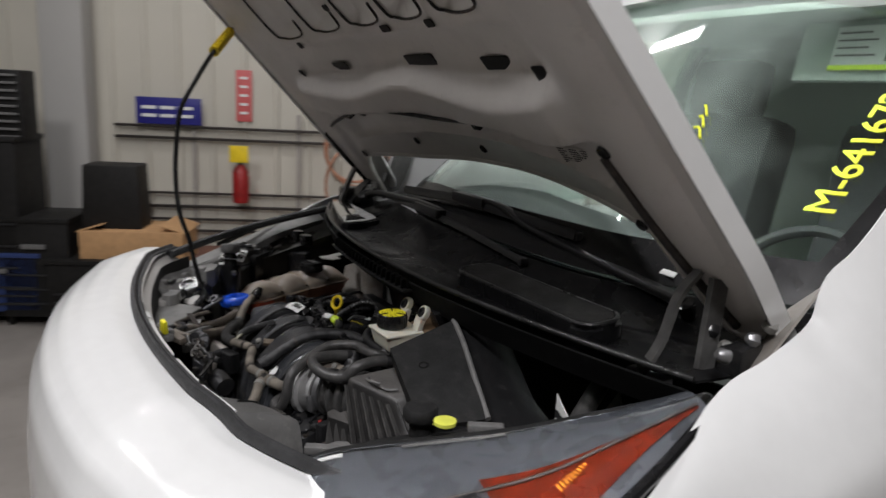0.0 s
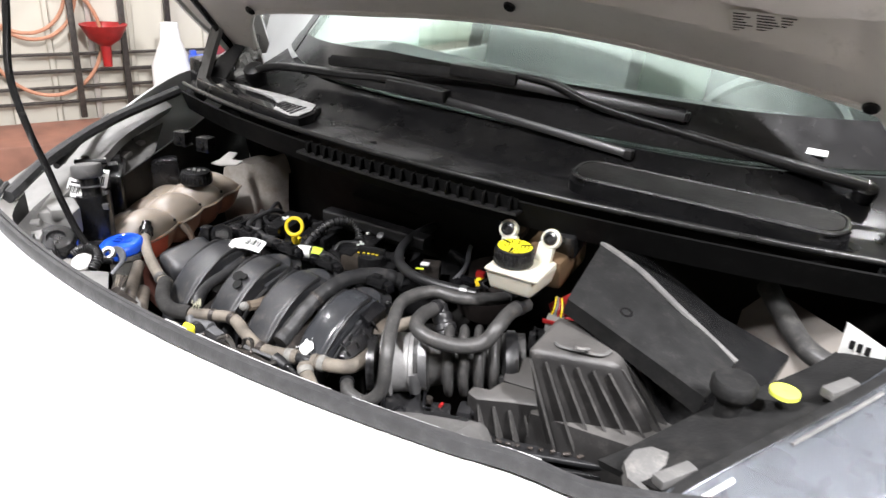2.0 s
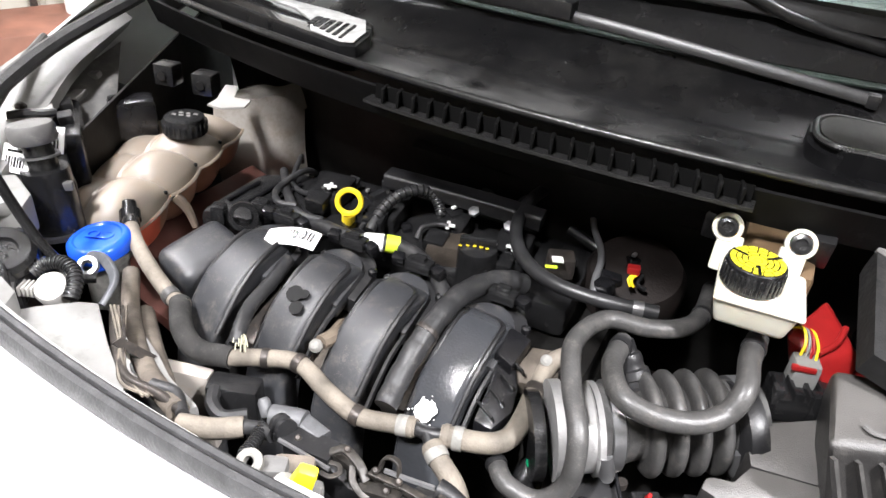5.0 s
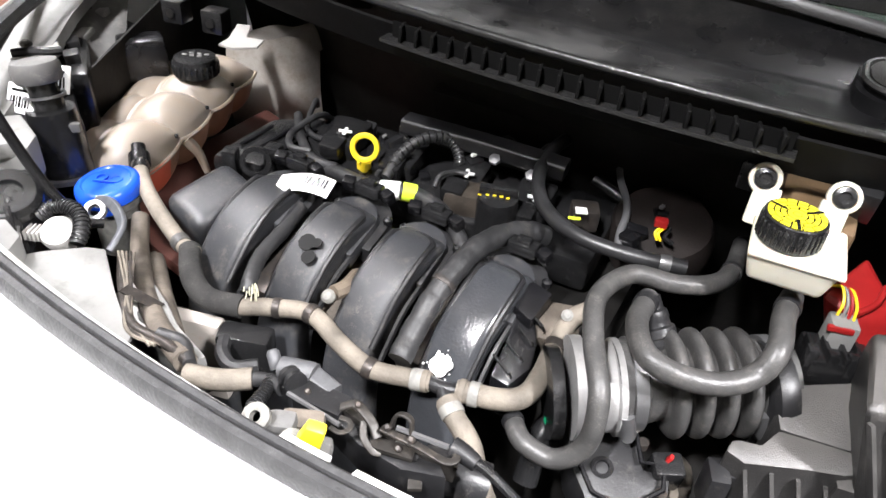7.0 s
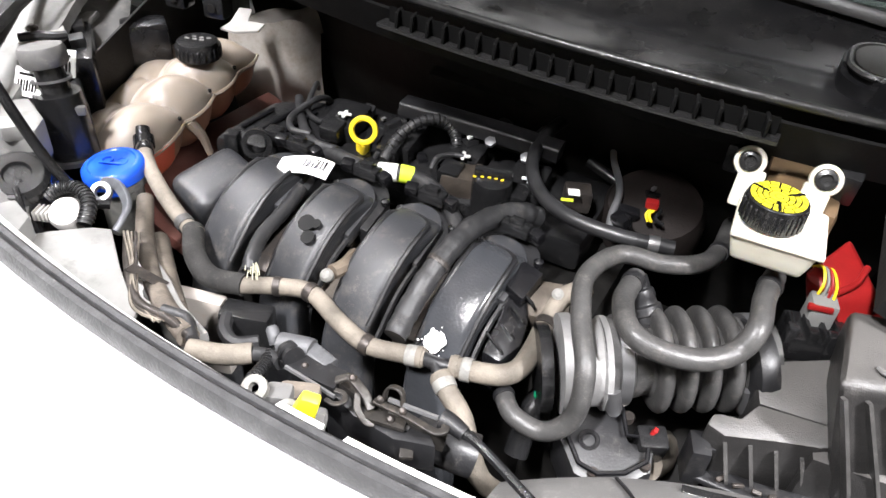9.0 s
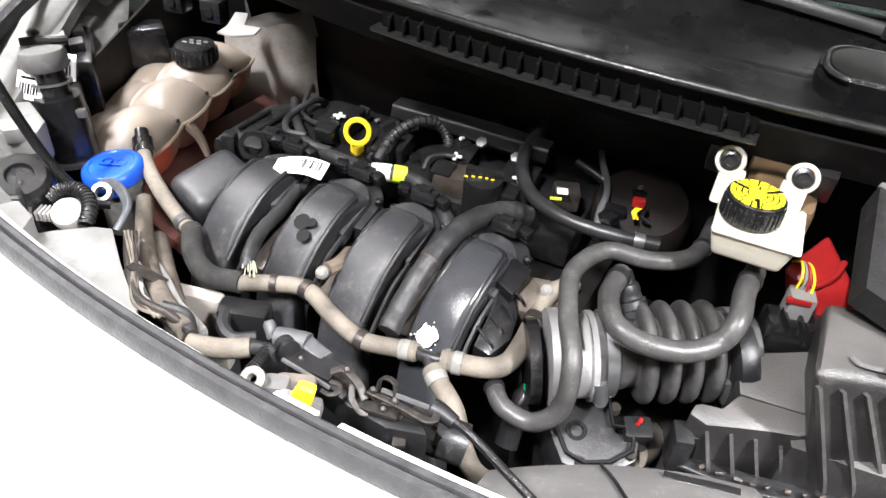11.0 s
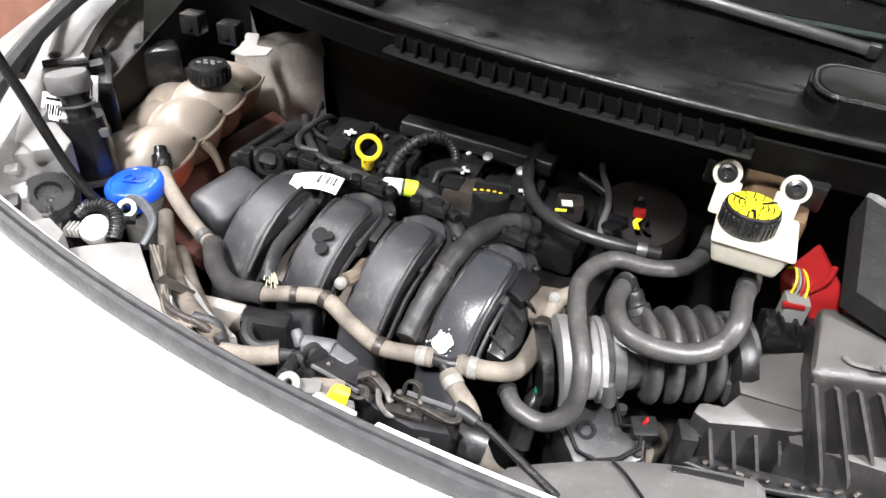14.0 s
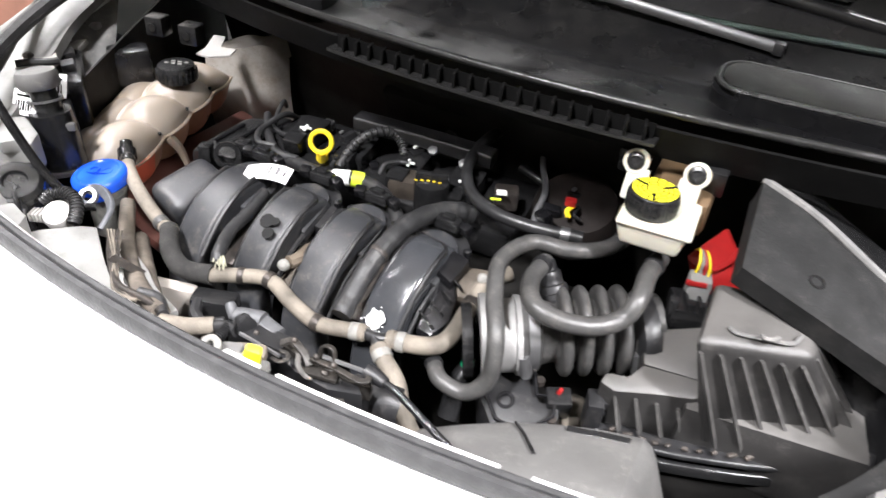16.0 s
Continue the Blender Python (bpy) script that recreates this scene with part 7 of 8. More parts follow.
vent(0.222, 0.62, 0.768, 0.862, 1.206, 3, 0, MESHM, 0, "raised black cowl vent with wet mesh")
VOUT = [(-0.725, 0.835), (-0.64, 0.806), (-0.52, 0.772), (-0.40, 0.742), (-0.330, 0.726), (-0.310, 0.737), (-0.322, 0.790), (-0.350, 0.842), (-0.41, 0.854), (-0.50, 0.860), (-0.60, 0.866), (-0.70, 0.884)]
lv = part("cowl_vent", prism(VOUT, 1.197, 0.035, 0.006), COWLM, van, "raised black cowl vent with a pale streaked patch")
part("vent_mesh", prism([(-0.52 + (x + 0.52) * 0.95, 0.80 + (y - 0.80) * 0.86) for x, y in VOUT], 1.1985, 0.004, 0.001), WETM, lv, "wet mesh")
# pale plate over the vent's back and right end
part("vent_pale_patch", prism([(-0.600, 0.852), (-0.50, 0.850), (-0.41, 0.845), (-0.358, 0.834), (-0.328, 0.788), (-0.317, 0.742), (-0.332, 0.734), (-0.390, 0.750), (-0.420, 0.790), (-0.47, 0.822), (-0.54, 0.838)], 1.2005, 0.002, 0.0006), VENTPALE, lv, "pale patch on the vent")
for k in range(6):
    part("vent_slat", box((-0.345 - 0.0125 * k, 0.770 + 0.003 * k, 1.2012), (0.0040 + 0.0010 * k, 0.060 - 0.005 * k, 0.0022), (0, 0, 14), bevel=0), COWLM, lv)
part("pale_film", sheet(lambda u, v: (lambda x: Vector(cowl((x + 0.78) / 1.56, 0.03 + 0.52 * v)) + Vector((0, 0, 0.0035)))(-0.30 + 0.57 * u), 40, 12, 0.0006), FILMM, van, "pale film on the cowl")
# black corner trim and crumpled wrapping at the pillar foot
TRIMA, TRIMB = smooth_path([(-0.794, 0.860, 1.127), (-0.794, 0.880, 1.167), (-0.708, 0.950, 1.266)], 6), smooth_path([(-0.748, 0.860, 1.129), (-0.684, 0.880, 1.184), (-0.686, 0.950, 1.259)], 6)
part("corner_trim", sheet(lambda u, v: TRIMA[int(round(12 * u))].lerp(TRIMB[int(round(12 * u))], v), 12, 4, 0.006), BLACKD, van, "black corner trim")
random.seed(17)
CRUMP = [[random.uniform(-0.009, 0.009) for _ in range(9)] for _ in range(9)]
part("crumpled_wrap", sheet(lambda u, v: Vector((-0.697, 0.900, 1.186)).lerp(Vector((-0.625, 0.920, 1.216)), u).lerp(Vector((-0.686, 0.950, 1.259)).lerp(Vector((-0.649, 0.960, 1.263)), u), v) + Vector((0.3, -1.0, 0.5)) * CRUMP[int(round(8 * u))][int(round(8 * v))], 8, 8, 0.0008), WRAPM, van, "crumpled clear plastic wrapping", smooth=False)
# wipers


def wiper(blade, arm, thick, label):
    w = part("wiper", tube(arm, lambda t: 0.015 - 0.008 * t, section=rounded(2.2, 1.2, 0.5), n=8), ARMM, van, label)
    part("blade", tube(blade, thick, section=[(-1, -0.6), (-0.3, -0.9), (0.3, -0.9), (1, -0.6), (0.8, 0.5), (0.2, 1.1), (-0.4, 0.9), (-0.9, 0.4)], n=8), ARMM, w, "black aero blade")
    mid = (Vector(blade[1]) + Vector(blade[2])) / 2
    part("blade_clip", box(mid + Vector((0.0, -0.004, 0.010)), (0.14, 0.028, 0.022), (0, 0, math.degrees(math.atan2(blade[-1][1] - blade[0][1], blade[-1][0] - blade[0][0]))), bevel=0.004), BLACKD, w, "grey blade clip")
    for e in (blade[0], blade[-1]):
        part("blade_tip", box(e, (0.014, 0.016, 0.016), bevel=0.003), BLACKD, w, "blade end cap")
    return w


wiper([(-0.414, 0.948, 1.268), (-0.12, 0.945, 1.287), (0.05, 0.95, 1.290), (0.334, 0.978, 1.280)], [(0.618, 0.985, 1.225), (0.485, 0.977, 1.238), (0.20, 0.955, 1.275), (0.10, 0.948, 1.302), (-0.02, 0.946, 1.306)], 0.0115, "black wiper parked on the windshield foot")
wiper([(-0.469, 0.922, 1.242), (-0.25, 0.900, 1.246), (-0.05, 0.892, 1.245), (0.278, 0.89, 1.222)], [(-0.60, 0.90, 1.225), (-0.52, 0.905, 1.245), (-0.33, 0.91, 1.255), (-0.22, 0.90, 1.264), (-0.10, 0.897, 1.264)], 0.0075, "black wiper parked above the cowl")
part("wiper_pivot", lathe(tilt_to((-0.60, 0.90, 1.215), (0.1, -0.5, 0.85)), [(0.02, -0.02), (0.024, 0.0), (0.022, 0.02), (0.01, 0.026), (0.001, 0.026)], 20), BLACKD, van, "black pivot cap")
part("wiper_pivot", lathe(tilt_to((0.618, 0.985, 1.215), (0.1, -0.5, 0.85)), [(0.014, -0.02), (0.018, 0.0), (0.016, 0.012), (0.008, 0.016), (0.001, 0.016)], 20), BLACK, van, "black pivot cap")

# ---------------------------------------------------------------- hood underside details
for x, w, sx, sw, rz in ((-0.583, 0.0, 0.03, 0.022, 0), (-0.34, 0.008, 0.10, 0.022, 0), (0.10, 0.012, 0.13, 0.026, 0), (0.43, 0.008, 0.085, 0.026, 0), (0.583, -0.004, 0.03, 0.035, 0), (-0.44, 0.09, 0.03, 0.018, 0), (0.08, 0.10, 0.04, 0.016, 0), (0.30, 0.10, 0.03, 0.016, 0), (-0.20, 0.16, 0.03, 0.016, 0)):
    q = on_hood(x, w, -0.003)
    part("hood_slot", plate(rounded(sx, sw, 0.004, 2), Matrix.Translation(q) @ Matrix(((1, 0, 0), (0, -0.69, -0.724), (0, 0.724, -0.69))).to_4x4(), 0.002), DARK, hood, "dark slot through the inner hood")
for x, w in ((0.596, -0.30), (-0.60, -0.30), (0.0, -0.27), (-0.30, -0.26), (0.66, -0.12)):
    q = on_hood(x, w, -0.003)
    part("hood_plug", lathe(Matrix.Translation(q) @ Matrix(((1, 0, 0), (0, -0.69, -0.724), (0, 0.724, -0.69))).to_4x4(), [(0.001, 0), (0.012, 0), (0.010, 0.004), (0.001, 0.005)], 14), BLACK, hood, "black rubber plug")
# pressed pocket outlines
for c in (-0.45, -0.22, 0.0, 0.22, 0.45):
    pts = []
    for x, w in ((c - 0.085, 0.50), (c - 0.09, 0.17), (c - 0.06, 0.115), (c + 0.05, 0.115), (c + 0.085, 0.16)):
        pts.append(on_hood(x, w, -0.004))
    part("sealant_line", tube(pts, 0.0028, seg=6, n=6), BLACK, hood, "dark sealant bead in the pressing")
part("washer_hose", tube([on_hood(-0.73, -0.22), on_hood(-0.60, -0.17), on_hood(-0.43, -0.145), on_hood(-0.28, -0.165), on_hood(-0.10, -0.18), on_hood(0.09, -0.178), on_hood(0.22, -0.16)], 0.0055, seg=8, n=10), BLACK, hood, "black washer hose clipped under the hood")
part("washer_hose", tube([on_hood(-0.73, -0.22), on_hood(-0.72, -0.30), on_hood(-0.735, -0.42), on_hood(-0.745, -0.50)], 0.008, seg=8, n=8), BLACK, hood, "black hose down the hood edge")
for x, w in ((-0.43, -0.145), (0.22, -0.16), (0.09, -0.178), (-0.55, -0.165)):
    part("hose_clip", box(on_hood(x, w, -0.008), (0.03, 0.02, 0.02), (45, 0, 0), bevel=0.004), BLACK, hood, "black hose clip")
q = on_hood(0.445, -0.215, -0.002)
lm = Matrix.Translation(q) @ Matrix(((1, 0, 0), (0, -0.69, -0.724), (0, 0.724, -0.69))).to_4x4()
part("hood_label", plate(rounded(0.10, 0.05, 0.003, 2), lm, 0.0008), GREY, hood, "grey emissions label with dark print")
random.seed(3)
for r in range(8):
    for c in range(3):
        ln = random.uniform(0.014, 0.030)
        part("print_bar", plate(rounded(ln, 0.0022, 0.0006, 1), lm @ pose(-0.046 + 0.032 * c + ln / 2, 0.020 - 0.0055 * r, 0.001), 0.0004), DARKSTEEL, hood, "dark printed bar")
part("print_bar", plate(rounded(0.03, 0.008, 0.001, 1), lm @ pose(0.006, -0.0285, 0.001), 0.0004), BLACK, hood, "printed code block")
part("hood_rod_slot", tube([on_hood(0.645, -0.135), on_hood(0.67, -0.25), on_hood(0.70, -0.36), on_hood(0.725, -0.47)], 0.007, seg=8, n=6), DARKSTEEL, hood, "dark channel down the hood side")

# ---------------------------------------------------------------- windshield marks
GREASE = mat("yellow_grease_pen", (0.78, 0.80, 0.05), 0.7, var=0.1, bump=0.0)


def writing(words, at, along, size, up, parent, name="marking"):
    cu = bpy.data.curves.new(name, "FONT")
    cu.body, cu.size, cu.extrude, cu.bevel_depth = words, size, 0.0006, 0.0008
    tmp = new(name + "_tmp", cu)
    dg = bpy.context.evaluated_depsgraph_get()
    me = bpy.data.meshes.new_from_object(tmp.evaluated_get(dg))
    bpy.data.objects.remove(tmp)
    bm = bmesh.new()
    bm.from_mesh(me)
    x = Vector(along).normalized()
    n = x.cross(Vector(up)).normalized()
    y = n.cross(x)
    m = Matrix((x, y, n)).transposed().to_4x4()
    bmesh.ops.transform(bm, matrix=Matrix.Translation(at) @ m, verts=bm.verts[:])
    return part(name, bm, GREASE, parent, "yellow handwritten mark", smooth=False)


def on_glass(x, v, off=-0.012):
    q = screen((x / (1 - 0.10 * v) + 0.79) / 1.58, v)
    return q + Vector((0, 0.64 * off, -0.77 * off))


writing("M-641672", Vector(on_glass(0.668, 0.20)), Vector(on_glass(0.61, 0.57)) - Vector(on_glass(0.65, 0.20)), 0.080, (-1, 0, 0), ws)
for k in range(3):
    part("grease_mark", tube([on_glass(0.392 - 0.016 * k, 0.37 + 0.035 * k), on_glass(0.370 - 0.016 * k, 0.40 + 0.035 * k), on_glass(0.358 - 0.012 * k, 0.40 + 0.035 * k)], 0.003, seg=6), GREASE, ws, "yellow handwritten mark")
# notice clipped to the sun visor inside the cab
visor = part("sun_visor", box((0.36, 1.80, 1.685), (0.44, 0.02, 0.15), (-12, 0, 0), bevel=0.009), CABIN, van, "pale sun visor")
NX, NY, NZ = Vector((1, 0, 0)), Vector((0, 0.2, 0.98)), Vector((0.245, 1.772, 1.640))
part("notice", sheet(lambda u, v: NZ + NX * 0.185 * u + NY * 0.105 * v + Vector((0, -0.006 * math.sin(3 * u), 0)), 6, 4, 0.001), PAPER, visor, "white paper notice on the visor")
part("notice_stripe", sheet(lambda u, v: NZ + NX * 0.185 * u + NY * 0.012 * v + Vector((0, -0.004 - 0.006 * math.sin(3 * u), 0)), 6, 1, 0.001), LIME, visor, "lime stripe")
for r in range(4):
    part("notice_line", box(NZ + NX * (0.065 - 0.01 * (r % 2)) + NY * (0.035 + 0.018 * r) + Vector((0, -0.009, 0)), (0.10 - 0.02 * (r % 2), 0.001, 0.004), (-12, 0, 0), bevel=0), DUSTYGREY, visor, "printed bar")
part("notice_line", box(NZ + NX * 0.155 + NY * 0.028 + Vector((0, -0.008, 0)), (0.03, 0.001, 0.016), (-12, 0, 0), bevel=0), DARKSTEEL, visor, "printed block")
# steel strip left on the screen foot
part("vin_plate", box((0.50, 1.02, 1.252), (0.105, 0.012, 0.004), (40, 0, 3), bevel=0.001), PAPER, van, "pale plate behind the screen foot")
for sd in (-1, 1):
    part("mirror_base", plate([(0, 0), (0.34, 0.0), (0.34, 0.10), (0.30, 0.14)], Matrix(((0, 0, 1, 0.925 * sd), (1, 0, 0, 1.28), (0, 1, 0, 1.10), (0, 0, 0, 1))), 0.012 * sd, 0.0), BLACK, van, "black corner trim ahead of the door")
    st = part("seat", box((0.38 * sd, 2.05, 1.12), (0.54, 0.16, 0.80), (-12, 0, 0), bevel=0.06), DASH, van, "dark cabin seat")
    part("headrest", box((0.38 * sd, 2.15, 1.60), (0.28, 0.10, 0.20), (-10, 0, 0), bevel=0.04), DASH, st, "dark headrest")
wheel = part("steering_wheel", lathe(tilt_to((0.38, 1.56, 1.12), (0, -0.75, 0.6)), [(0.175, -0.012), (0.19, -0.014), (0.20, 0.0), (0.19, 0.014), (0.175, 0.012), (0.17, 0.0), (0.175, -0.012)], 36), DASH, van, "black steering wheel")

# ---------------------------------------------------------------- the shop
WS, WN = Vector((0.356, 0.935, 0)), Vector((-0.935, 0.356, 0))
WROT = math.degrees(math.atan2(0.935, 0.356))
WALL = 4.19


def on_wall(s, z, off=0.0):
    """A place s metres along the long wall, z up, off metres in front of it."""
    return WS * s + WN * (WALL - off) + Vector((0, 0, z))


part("floor", box((-1, 2, -0.05), (18, 18, 0.1), bevel=0), CONCRETE, None, "stained concrete shop floor", kind="structure", smooth=False)
CEIL = mat("grey_ceiling", (0.42, 0.41, 0.39), 0.7, var=0.05, scale=1, bump=0.05)
part("ceiling", box((-1, 2, 4.95), (18, 18, 0.1), bevel=0), CEIL, None, "grey metal shop ceiling", kind="structure", smooth=False)
c0 = on_wall(3.0, 2.45, -0.1)
wn = part("wall_west", box(c0, (16, 0.2, 4.9), (0, 0, WROT), bevel=0), WALLM, None, "white ribbed metal liner wall", kind="structure", smooth=False)
for k in range(46):
    q = on_wall(-3.0 + 0.23 * k, 2.4, 0.008)
    part("wall_rib", box(q, (0.035, 0.02, 4.75), (0, 0, WROT), bevel=0.006, seg=1), WALLM, wn)
part("wall_band", box(on_wall(3.0, 3.6, 0.02), (15.9, 0.03, 2.5), (0, 0, WROT), bevel=0), CEIL, wn, "grey upper band")
for nm, c, s, rz in (("wall_east", (7.6, 2, 2.45), (0.2, 18, 4.9), 0), ("wall_south", (-1, -6.6, 2.45), (18, 0.2, 4.9), 0), ("wall_north", (-1, 10.6, 2.45), (18, 0.2, 4.9), 0)):
    part(nm, box(c, s, (0, 0, rz), bevel=0), WALLM, None, "plain pale shop wall", kind="structure", smooth=False)

# lamps
for k, (x, y, z, tx, ty, tz, e) in enumerate(((-0.4, -1.4, 4.3, -0.2, 0.6, 1.0, 290), (2.3, -0.3, 4.0, 0.2, 0.6, 0.9, 300), (-2.3, 0.1, 4.1, -0.5, 0.6, 0.9, 125), (-3.2, 2.6, 4.6, -3.6, 2.6, 0, 75), (1.2, 4.5, 4.6, 1.2, 4.5, 0, 110))):
    fx = thing("ceiling_light", (x, y, z + 0.06), "long white tube light fitting under the ceiling", "light", "ceiling lights")
    part("housing", box((x, y, z + 0.10), (0.30, 1.2, 0.06), bevel=0.01), WALLM, fx, "white housing")
    for dy in (-0.4, 0.4):
        part("hanger", box((x, y + dy, (z + 4.93) / 2), (0.012, 0.012, 4.90 - z), bevel=0.001), STEEL, fx, "thin hanger")
    lamp("tube_lamp", (x, y, z), (tx, ty, tz), 0.16, 1.0, e)

# wall rails
RAILS = (((-0.2981, 1.212), 0.02), ((-0.2991, 1.13), 0.02), ((-0.3041, 0.7296), 0.016), ((-0.3054, 0.6308), 0.02), ((-0.3066, 0.5357), 0.016), ((-0.3077, 0.4485), 0.016))
rk = thing("wall_rack", on_wall(3.5, 0.0, 0.03), "dark steel wall rails with wire hangers", "rack")
for (s, z), r in RAILS:
    part("rail", box(on_wall(2.6, z, 0.05), (7.5, 0.03, r), (0, 0, WROT), bevel=0.004), DARKSTEEL, rk, "dark steel rail")
for k in range(10):
    part("upright", box(on_wall(-0.6 + 0.75 * k, RAILS[3][0][1] + 0.2, 0.03), (0.03, 0.02, 1.0), (0, 0, WROT), bevel=0.003), BODYIN, rk, "pale upright")
SIGNB = mat("blue_sign", (0.02, 0.02, 0.20), 0.4, var=0.05, bump=0)
(s0, z0), (s1, z1) = (-0.989, 1.416), (-0.5359, 1.227)
sg = part("wall_sign", box(on_wall((s0 + s1) / 2, (z0 + z1) / 2, 0.07), (abs(s1 - s0), 0.008, abs(z1 - z0)), (0, 0, WROT), bevel=0.002), SIGNB, None, "dark blue wall sign with white lettering", category="sign")
for k in range(2):
    for j in range(3):
        part("sign_bar", box(on_wall(s0 + (s1 - s0) * (0.2 + 0.28 * j), z0 + (z1 - z0) * (0.38 + 0.30 * k), 0.078), (abs(s1 - s0) * 0.22, 0.004, abs(z1 - z0) * 0.12), (0, 0, WROT), bevel=0), PAPER, sg, "white lettering bar")
(s0, z0), (s1, z1) = (-0.3007, 1.633), (-0.1878, 1.266)
PINK = mat("faded_red_sign", (0.60, 0.12, 0.12), 0.5, var=0.1, bump=0)
sg = part("extinguisher_sign", box(on_wall((s0 + s1) / 2, (z0 + z1) / 2, 0.02), (abs(s1 - s0), 0.006, abs(z1 - z0)), (0, 0, WROT), bevel=0.002), PINK, None, "faded red and white vertical fire sign", category="sign")
for k in range(5):
    part("sign_bar", box(on_wall((s0 + s1) / 2, z0 + (z1 - z0) * (0.15 + 0.17 * k), 0.026), (abs(s1 - s0) * 0.5, 0.004, abs(z1 - z0) * 0.05), (0, 0, WROT), bevel=0), PAPER, sg, "white lettering bar")
(s0, z0), (s1, z1) = (-0.2586, 1.102), (-0.2619, 0.8035)
ex = thing("fire_extinguisher", on_wall(s0, z1, 0.12), "red fire extinguisher with a yellow tag hung on the wall", "extinguisher")
part("cylinder", lathe(Matrix.Translation(on_wall(s0, z1 - 0.12, 0.12)), [(0.02, 0), (0.055, 0.0), (0.058, 0.03), (0.058, 0.22), (0.03, 0.27), (0.02, 0.28)], 24), RED, ex, "red cylinder")
part("valve", lathe(Matrix.Translation(on_wall(s0, z1 + 0.16, 0.12)), [(0.015, 0), (0.02, 0.0), (0.02, 0.05), (0.03, 0.06), (0.005, 0.07)], 14), DARKSTEEL, ex, "dark valve")
part("tag", box(on_wall(s0, z0 - 0.06, 0.19), (0.13, 0.006, 0.12), (0, 0, WROT), bevel=0.002), YELLOW, ex, "yellow tag")
# funnel
(s0, z0), (s1, z1) = (0.8231, 0.9106), (1.09, 0.8737)
(s2, z2) = (0.9334, 0.6691)
sm = (s0 + s1) / 2
wd = abs(s1 - s0)
part("funnel", lathe(Matrix.Translation(on_wall(sm, z2, 0.16)), [(0.02, 0), (0.025, 0.0), (0.03, 0.12), (wd * 0.33, 0.16), (wd * 0.5, z0 - z2), (wd * 0.47, z0 - z2), (0.02, 0.15)], 28), RED, None, "red plastic funnel hung on the wall rail", category="funnel")
# hoses on the wall
HOSEO = mat("faded_orange_hose", (0.42, 0.20, 0.12), 0.6, var=0.15, bump=0)
for (s, z), r in (((0.5991, 1.087), 0.24), ((0.6553, 0.8302), 0.30), ((0.5669, 1.1), 0.22)):
    part("air_hose", add_tube(bmesh.new(), [on_wall(s + r * math.cos(a), z + 1.1 * r * math.sin(a), 0.08 + 0.01 * math.sin(3 * a)) for a in [2 * math.pi * i / 40 for i in range(41)]], 0.011, seg=8), HOSEO, None, "coiled orange air hose on the wall", category="hose", group="air hoses")
for (s, z), h in (((0.7989, 0.7086), 0.7), ((1.343, 1.192), 0.7), ((1.075, 0.7718), 0.9)):
    part("bar_tool", box(on_wall(s, z, 0.10), (0.035, 0.03, h), (0, 0, WROT), bevel=0.004), DARKSTEEL, None, "dark bar leaning on the wall rails", category="tool", group="tools on the rails")
(s0, z0) = (0.6241, 0.3493)
part("steel_bench", box(on_wall(s0 + 0.2, z0 - 0.45, 0.35), (3.2, 0.5, 0.9), (0, 0, WROT), bevel=0.01), mat("rust_red_steel", (0.20, 0.09, 0.06), 0.6, var=0.3, scale=6, bump=0.2), None, "rust-brown steel bench along the wall", category="bench")
# blue tool cart
(s0, z0), (s1, z1) = (1.389, 0.7861), (1.696, 0.448)
CARTB = mat("blue_enamel", (0.03, 0.08, 0.42), 0.35, var=0.08, bump=0)
cs = s0 + 0.35
cart = thing("tool_cart", on_wall(cs, 0.0, 0.6), "blue steel tool cart with a red tray", "cart")
for dz in (0.0, -0.32, -0.7):
    part("tray", box(on_wall(cs, z0 - 0.05 + dz, 0.6), (0.75, 0.42, 0.05), (0, 0, WROT), bevel=0.008), CARTB, cart, "blue tray")
for a in (-0.35, 0.35):
    for c in (0.41, 0.79):
        part("leg", box(on_wall(cs + a, (z0 + 0.0) / 2, c), (0.035, 0.035, z0), (0, 0, WROT), bevel=0.004), CARTB, cart, "blue leg")
part("red_bin", box(on_wall(cs, z0 + 0.02, 0.6), (0.5, 0.3, 0.10), (0, 0, WROT), bevel=0.01), RED, None, "red plastic parts bin on the cart", category="bin")
(s0, z0) = (1.294, 0.632)
part("white_drum", lathe(Matrix.Translation(on_wall(s0, z0 - 0.9, 0.3)), [(0.10, 0), (0.12, 0.0), (0.12, 0.95), (0.06, 1.1), (0.05, 1.2)], 24), PAPER, None, "tall white container by the wall", category="container")

# cluttered shelving
sh = thing("wire_shelf", on_wall(-1.0, 0.0, 0.9), "black wire shelving crowded with shop clutter", "shelf")
(sa, za), (sb, zb) = (-2.513, 1.071), (-1.528, 1.112)
W2 = sb - sa
for z in (za - 0.02, za - 0.55, za - 1.0, za - 1.4):
    part("shelf", box(on_wall((sa + sb) / 2, z, 0.7), (abs(W2), 0.5, 0.03), (0, 0, WROT), bevel=0.004), DARK, sh, "black shelf")
for s in (sa, sb):
    for o in (0.46, 0.94):
        part("post", box(on_wall(s, za / 2, o), (0.03, 0.03, za), (0, 0, WROT), bevel=0.004), DARK, sh, "black post")
CARD = mat("brown_cardboard", (0.45, 0.26, 0.12), 0.75, var=0.1, bump=0.1)
NAVY = mat("navy_plastic", (0.02, 0.04, 0.14), 0.5, var=0.1, bump=0)
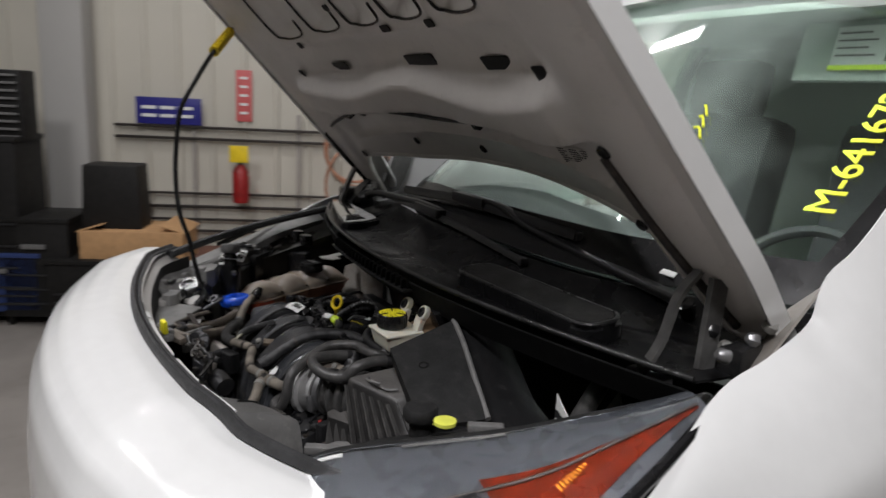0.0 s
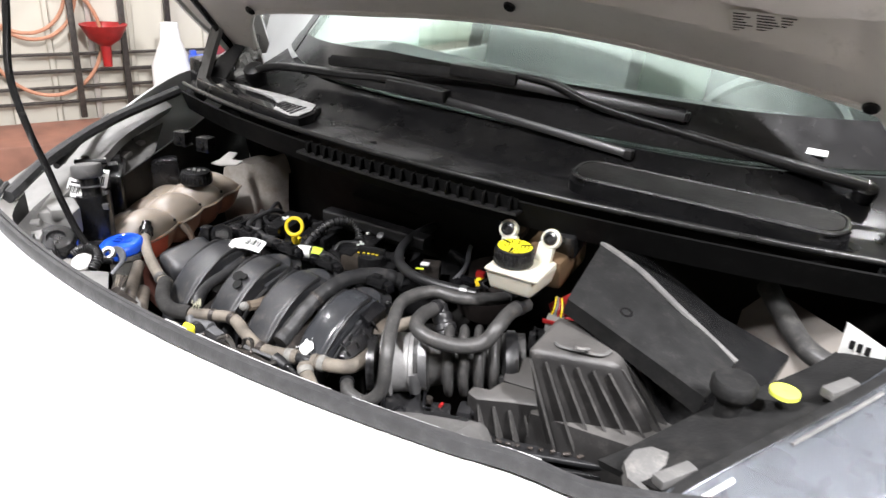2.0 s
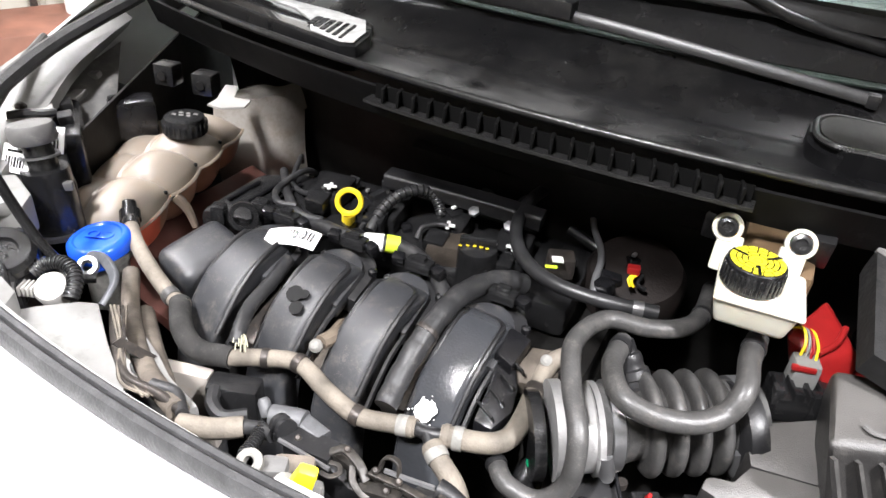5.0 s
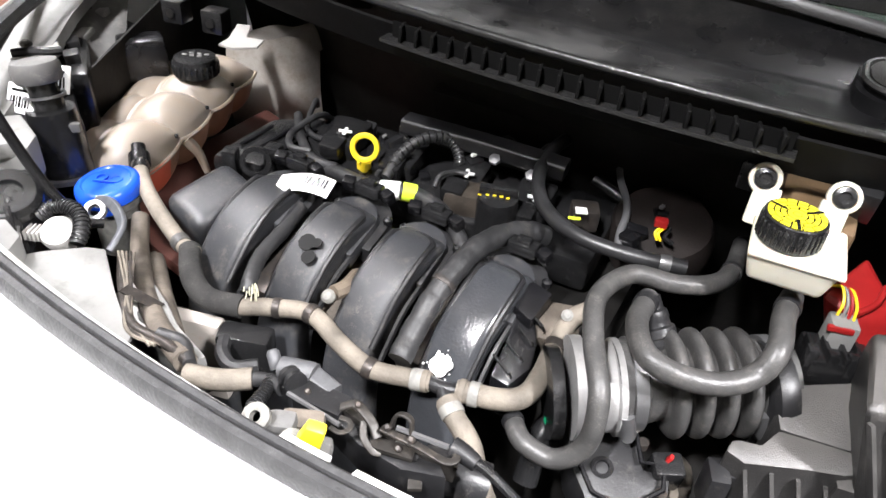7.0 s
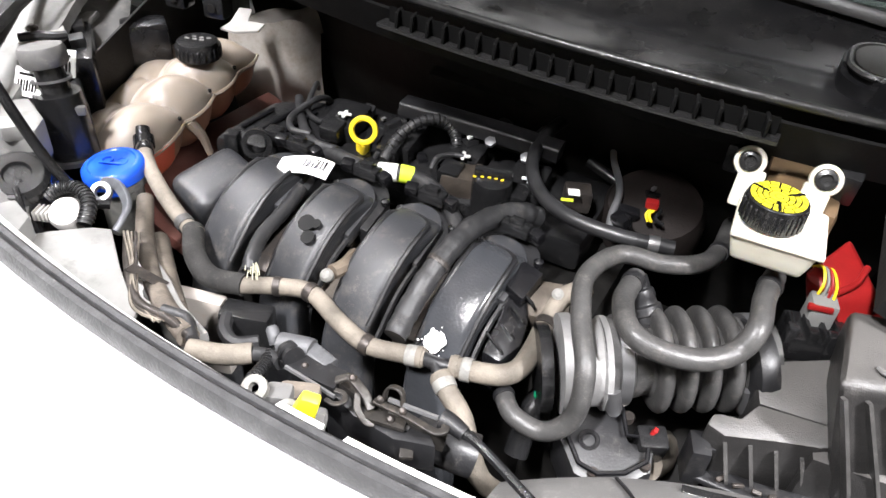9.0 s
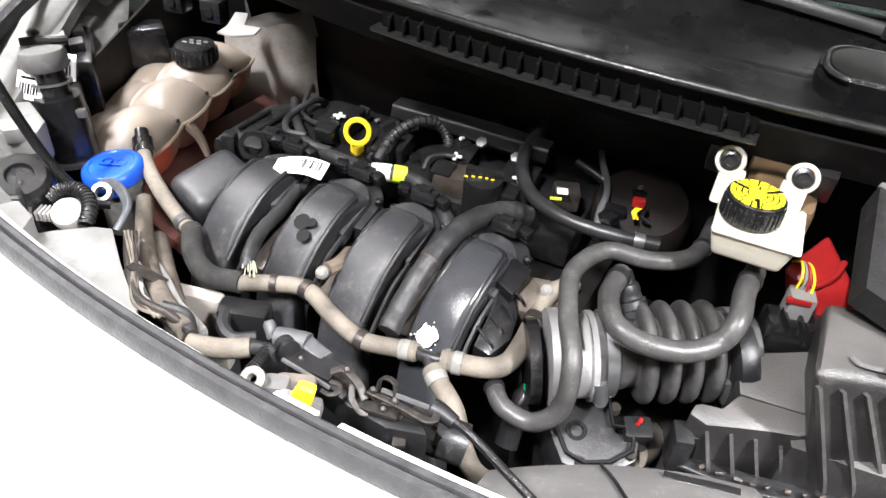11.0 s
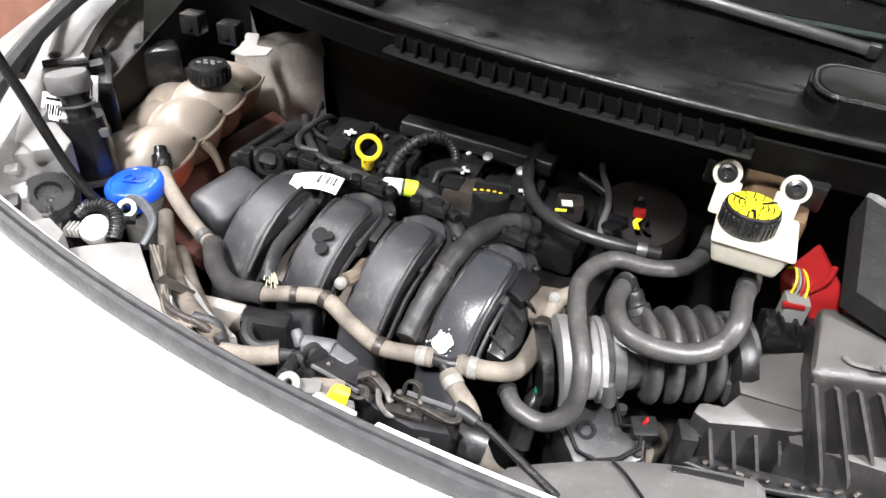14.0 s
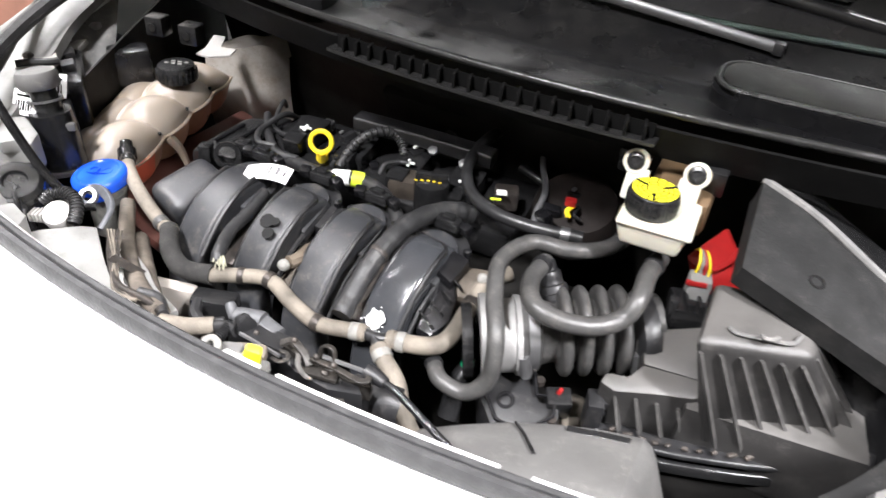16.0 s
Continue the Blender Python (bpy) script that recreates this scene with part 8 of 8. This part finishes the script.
ITEMS = (("equipment_box", (-1.807, 0.6934), (0.42, 0.4, 0.9), DARK, "black equipment box on the shelf"), ("vented_case", (-1.685, 1.344), (0.25, 0.2, 0.42), DARK, "black vented case on the shelf"), ("office_chair_back", (-1.014, 0.8032), (0.36, 0.25, 0.42), DARK, "dark upholstered seat back"), ("cardboard_box", (-0.8633, 0.5113), (0.62, 0.4, 0.22), CARD, "brown cardboard box on the clutter"), ("plastic_tub", (-1.778, 0.2731), (0.55, 0.4, 0.35), NAVY, "navy blue plastic storage tub"), ("dark_crate", (-1.016, 0.2475), (0.7, 0.5, 0.35), DARK, "dark crate under the box"), ("dark_crate", (-1.168, -0.4265), (0.9, 0.5, 0.8), DARK, "dark crate on the floor"), ("dark_crate", (-1.914, -0.5237), (0.8, 0.5, 0.8), DARK, "dark crate on the floor"), ("white_tin", (-1.697, 0.5928), (0.1, 0.1, 0.1), PAPER, "small white tin on the shelf"), ("dark_crate", (-1.494, 0.3657), (0.4, 0.4, 0.6), DARK, "dark crate beside the shelf"))
for nm, (s, z), sz, m, lb in ITEMS:
    off = 0.8
    o = part(nm, box(on_wall(s * 0.9, z, off), sz, (0, 0, WROT), bevel=0.015, taper=0.9 if "seat" in lb else 1.0), m, None, lb, category=nm.split("_")[-1])
    if m is CARD:
        for e in (-1, 1):
            part("flap", box(on_wall(s * 0.9 + e * sz[0] * 0.40, z + sz[2] / 2 + 0.012, off), (sz[0] * 0.26, sz[1] * 0.96, 0.006), (0, 18 * e, WROT), bevel=0.002), CARD, o, "half-open flap")
    elif nm != "vented_case" and "seat" not in lb:
        part("lid", box(on_wall(s * 0.9, z + sz[2] / 2 + 0.008, off), (sz[0] * 1.04, sz[1] * 1.04, 0.03), (0, 0, WROT), bevel=0.006), m, o, "close-fitting lid")
        part("handle", box(on_wall(s * 0.9, z + sz[2] * 0.25, off + sz[1] / 2 + 0.012), (sz[0] * 0.35, 0.016, 0.03), (0, 0, WROT), bevel=0.005), DUSTYGREY, o, "grey handle")
        for k in range(3):
            part("side_rib", box(on_wall(s * 0.9, z - sz[2] * (0.05 + 0.15 * k), off + sz[1] / 2 + 0.006), (sz[0] * 0.9, 0.012, 0.012), (0, 0, WROT), bevel=0.003), BLACKD, o)
    if nm == "vented_case":
        for k in range(9):
            part("grille_slat", box(on_wall(s * 0.9, z - 0.18 + 0.045 * k, off - 0.105 + 0.22), (0.2, 0.012, 0.014), (0, 0, WROT), bevel=0.002), DUSTYGREY, o)
# loose clutter along the shelves
random.seed(41)
PALETTE = (DARK, NAVY, DUSTYGREY, BLACK, CARD, DARK, NAVY)
for lvl in (0.0, -0.53, -0.98, -1.38):
    for k in range(7):
        s = sa + W2 * (0.06 + 0.14 * k + random.uniform(-0.03, 0.03))
        h = random.uniform(0.10, 0.26)
        m = PALETTE[random.randrange(7)]
        zb2 = za + lvl - 0.005
        if k % 3 == 1:
            part("canister", lathe(Matrix.Translation(on_wall(s, zb2, 0.72)), [(0.03, 0), (0.06, 0.0), (0.06, h * 0.75), (0.03, h * 0.85), (0.03, h)], 16), m, None, "dark canister standing on the wire shelf", category="canister", group="shelf clutter")
        else:
            cb = part("storage_box", box(on_wall(s, zb2 + h / 2, 0.72 + random.uniform(-0.06, 0.06)), (random.uniform(0.12, 0.24), random.uniform(0.15, 0.3), h), (0, 0, WROT + random.uniform(-12, 12)), bevel=0.008), m, None, "small storage box on the wire shelf", category="box", group="shelf clutter")
            part("box_label", box(on_wall(s, zb2 + h * 0.5, 0.72 + 0.20), (0.05, 0.004, 0.03), (0, 0, WROT), bevel=0), PAPER, cb, "pale label") if k % 2 else None
(s0, z0) = (-1.403, 1.278)
part("steel_column", box(on_wall(s0, 2.4, 0.15), (0.28, 0.2, 4.8), (0, 0, WROT), bevel=0.01), CEIL, None, "grey steel building column", category="column", kind="structure")
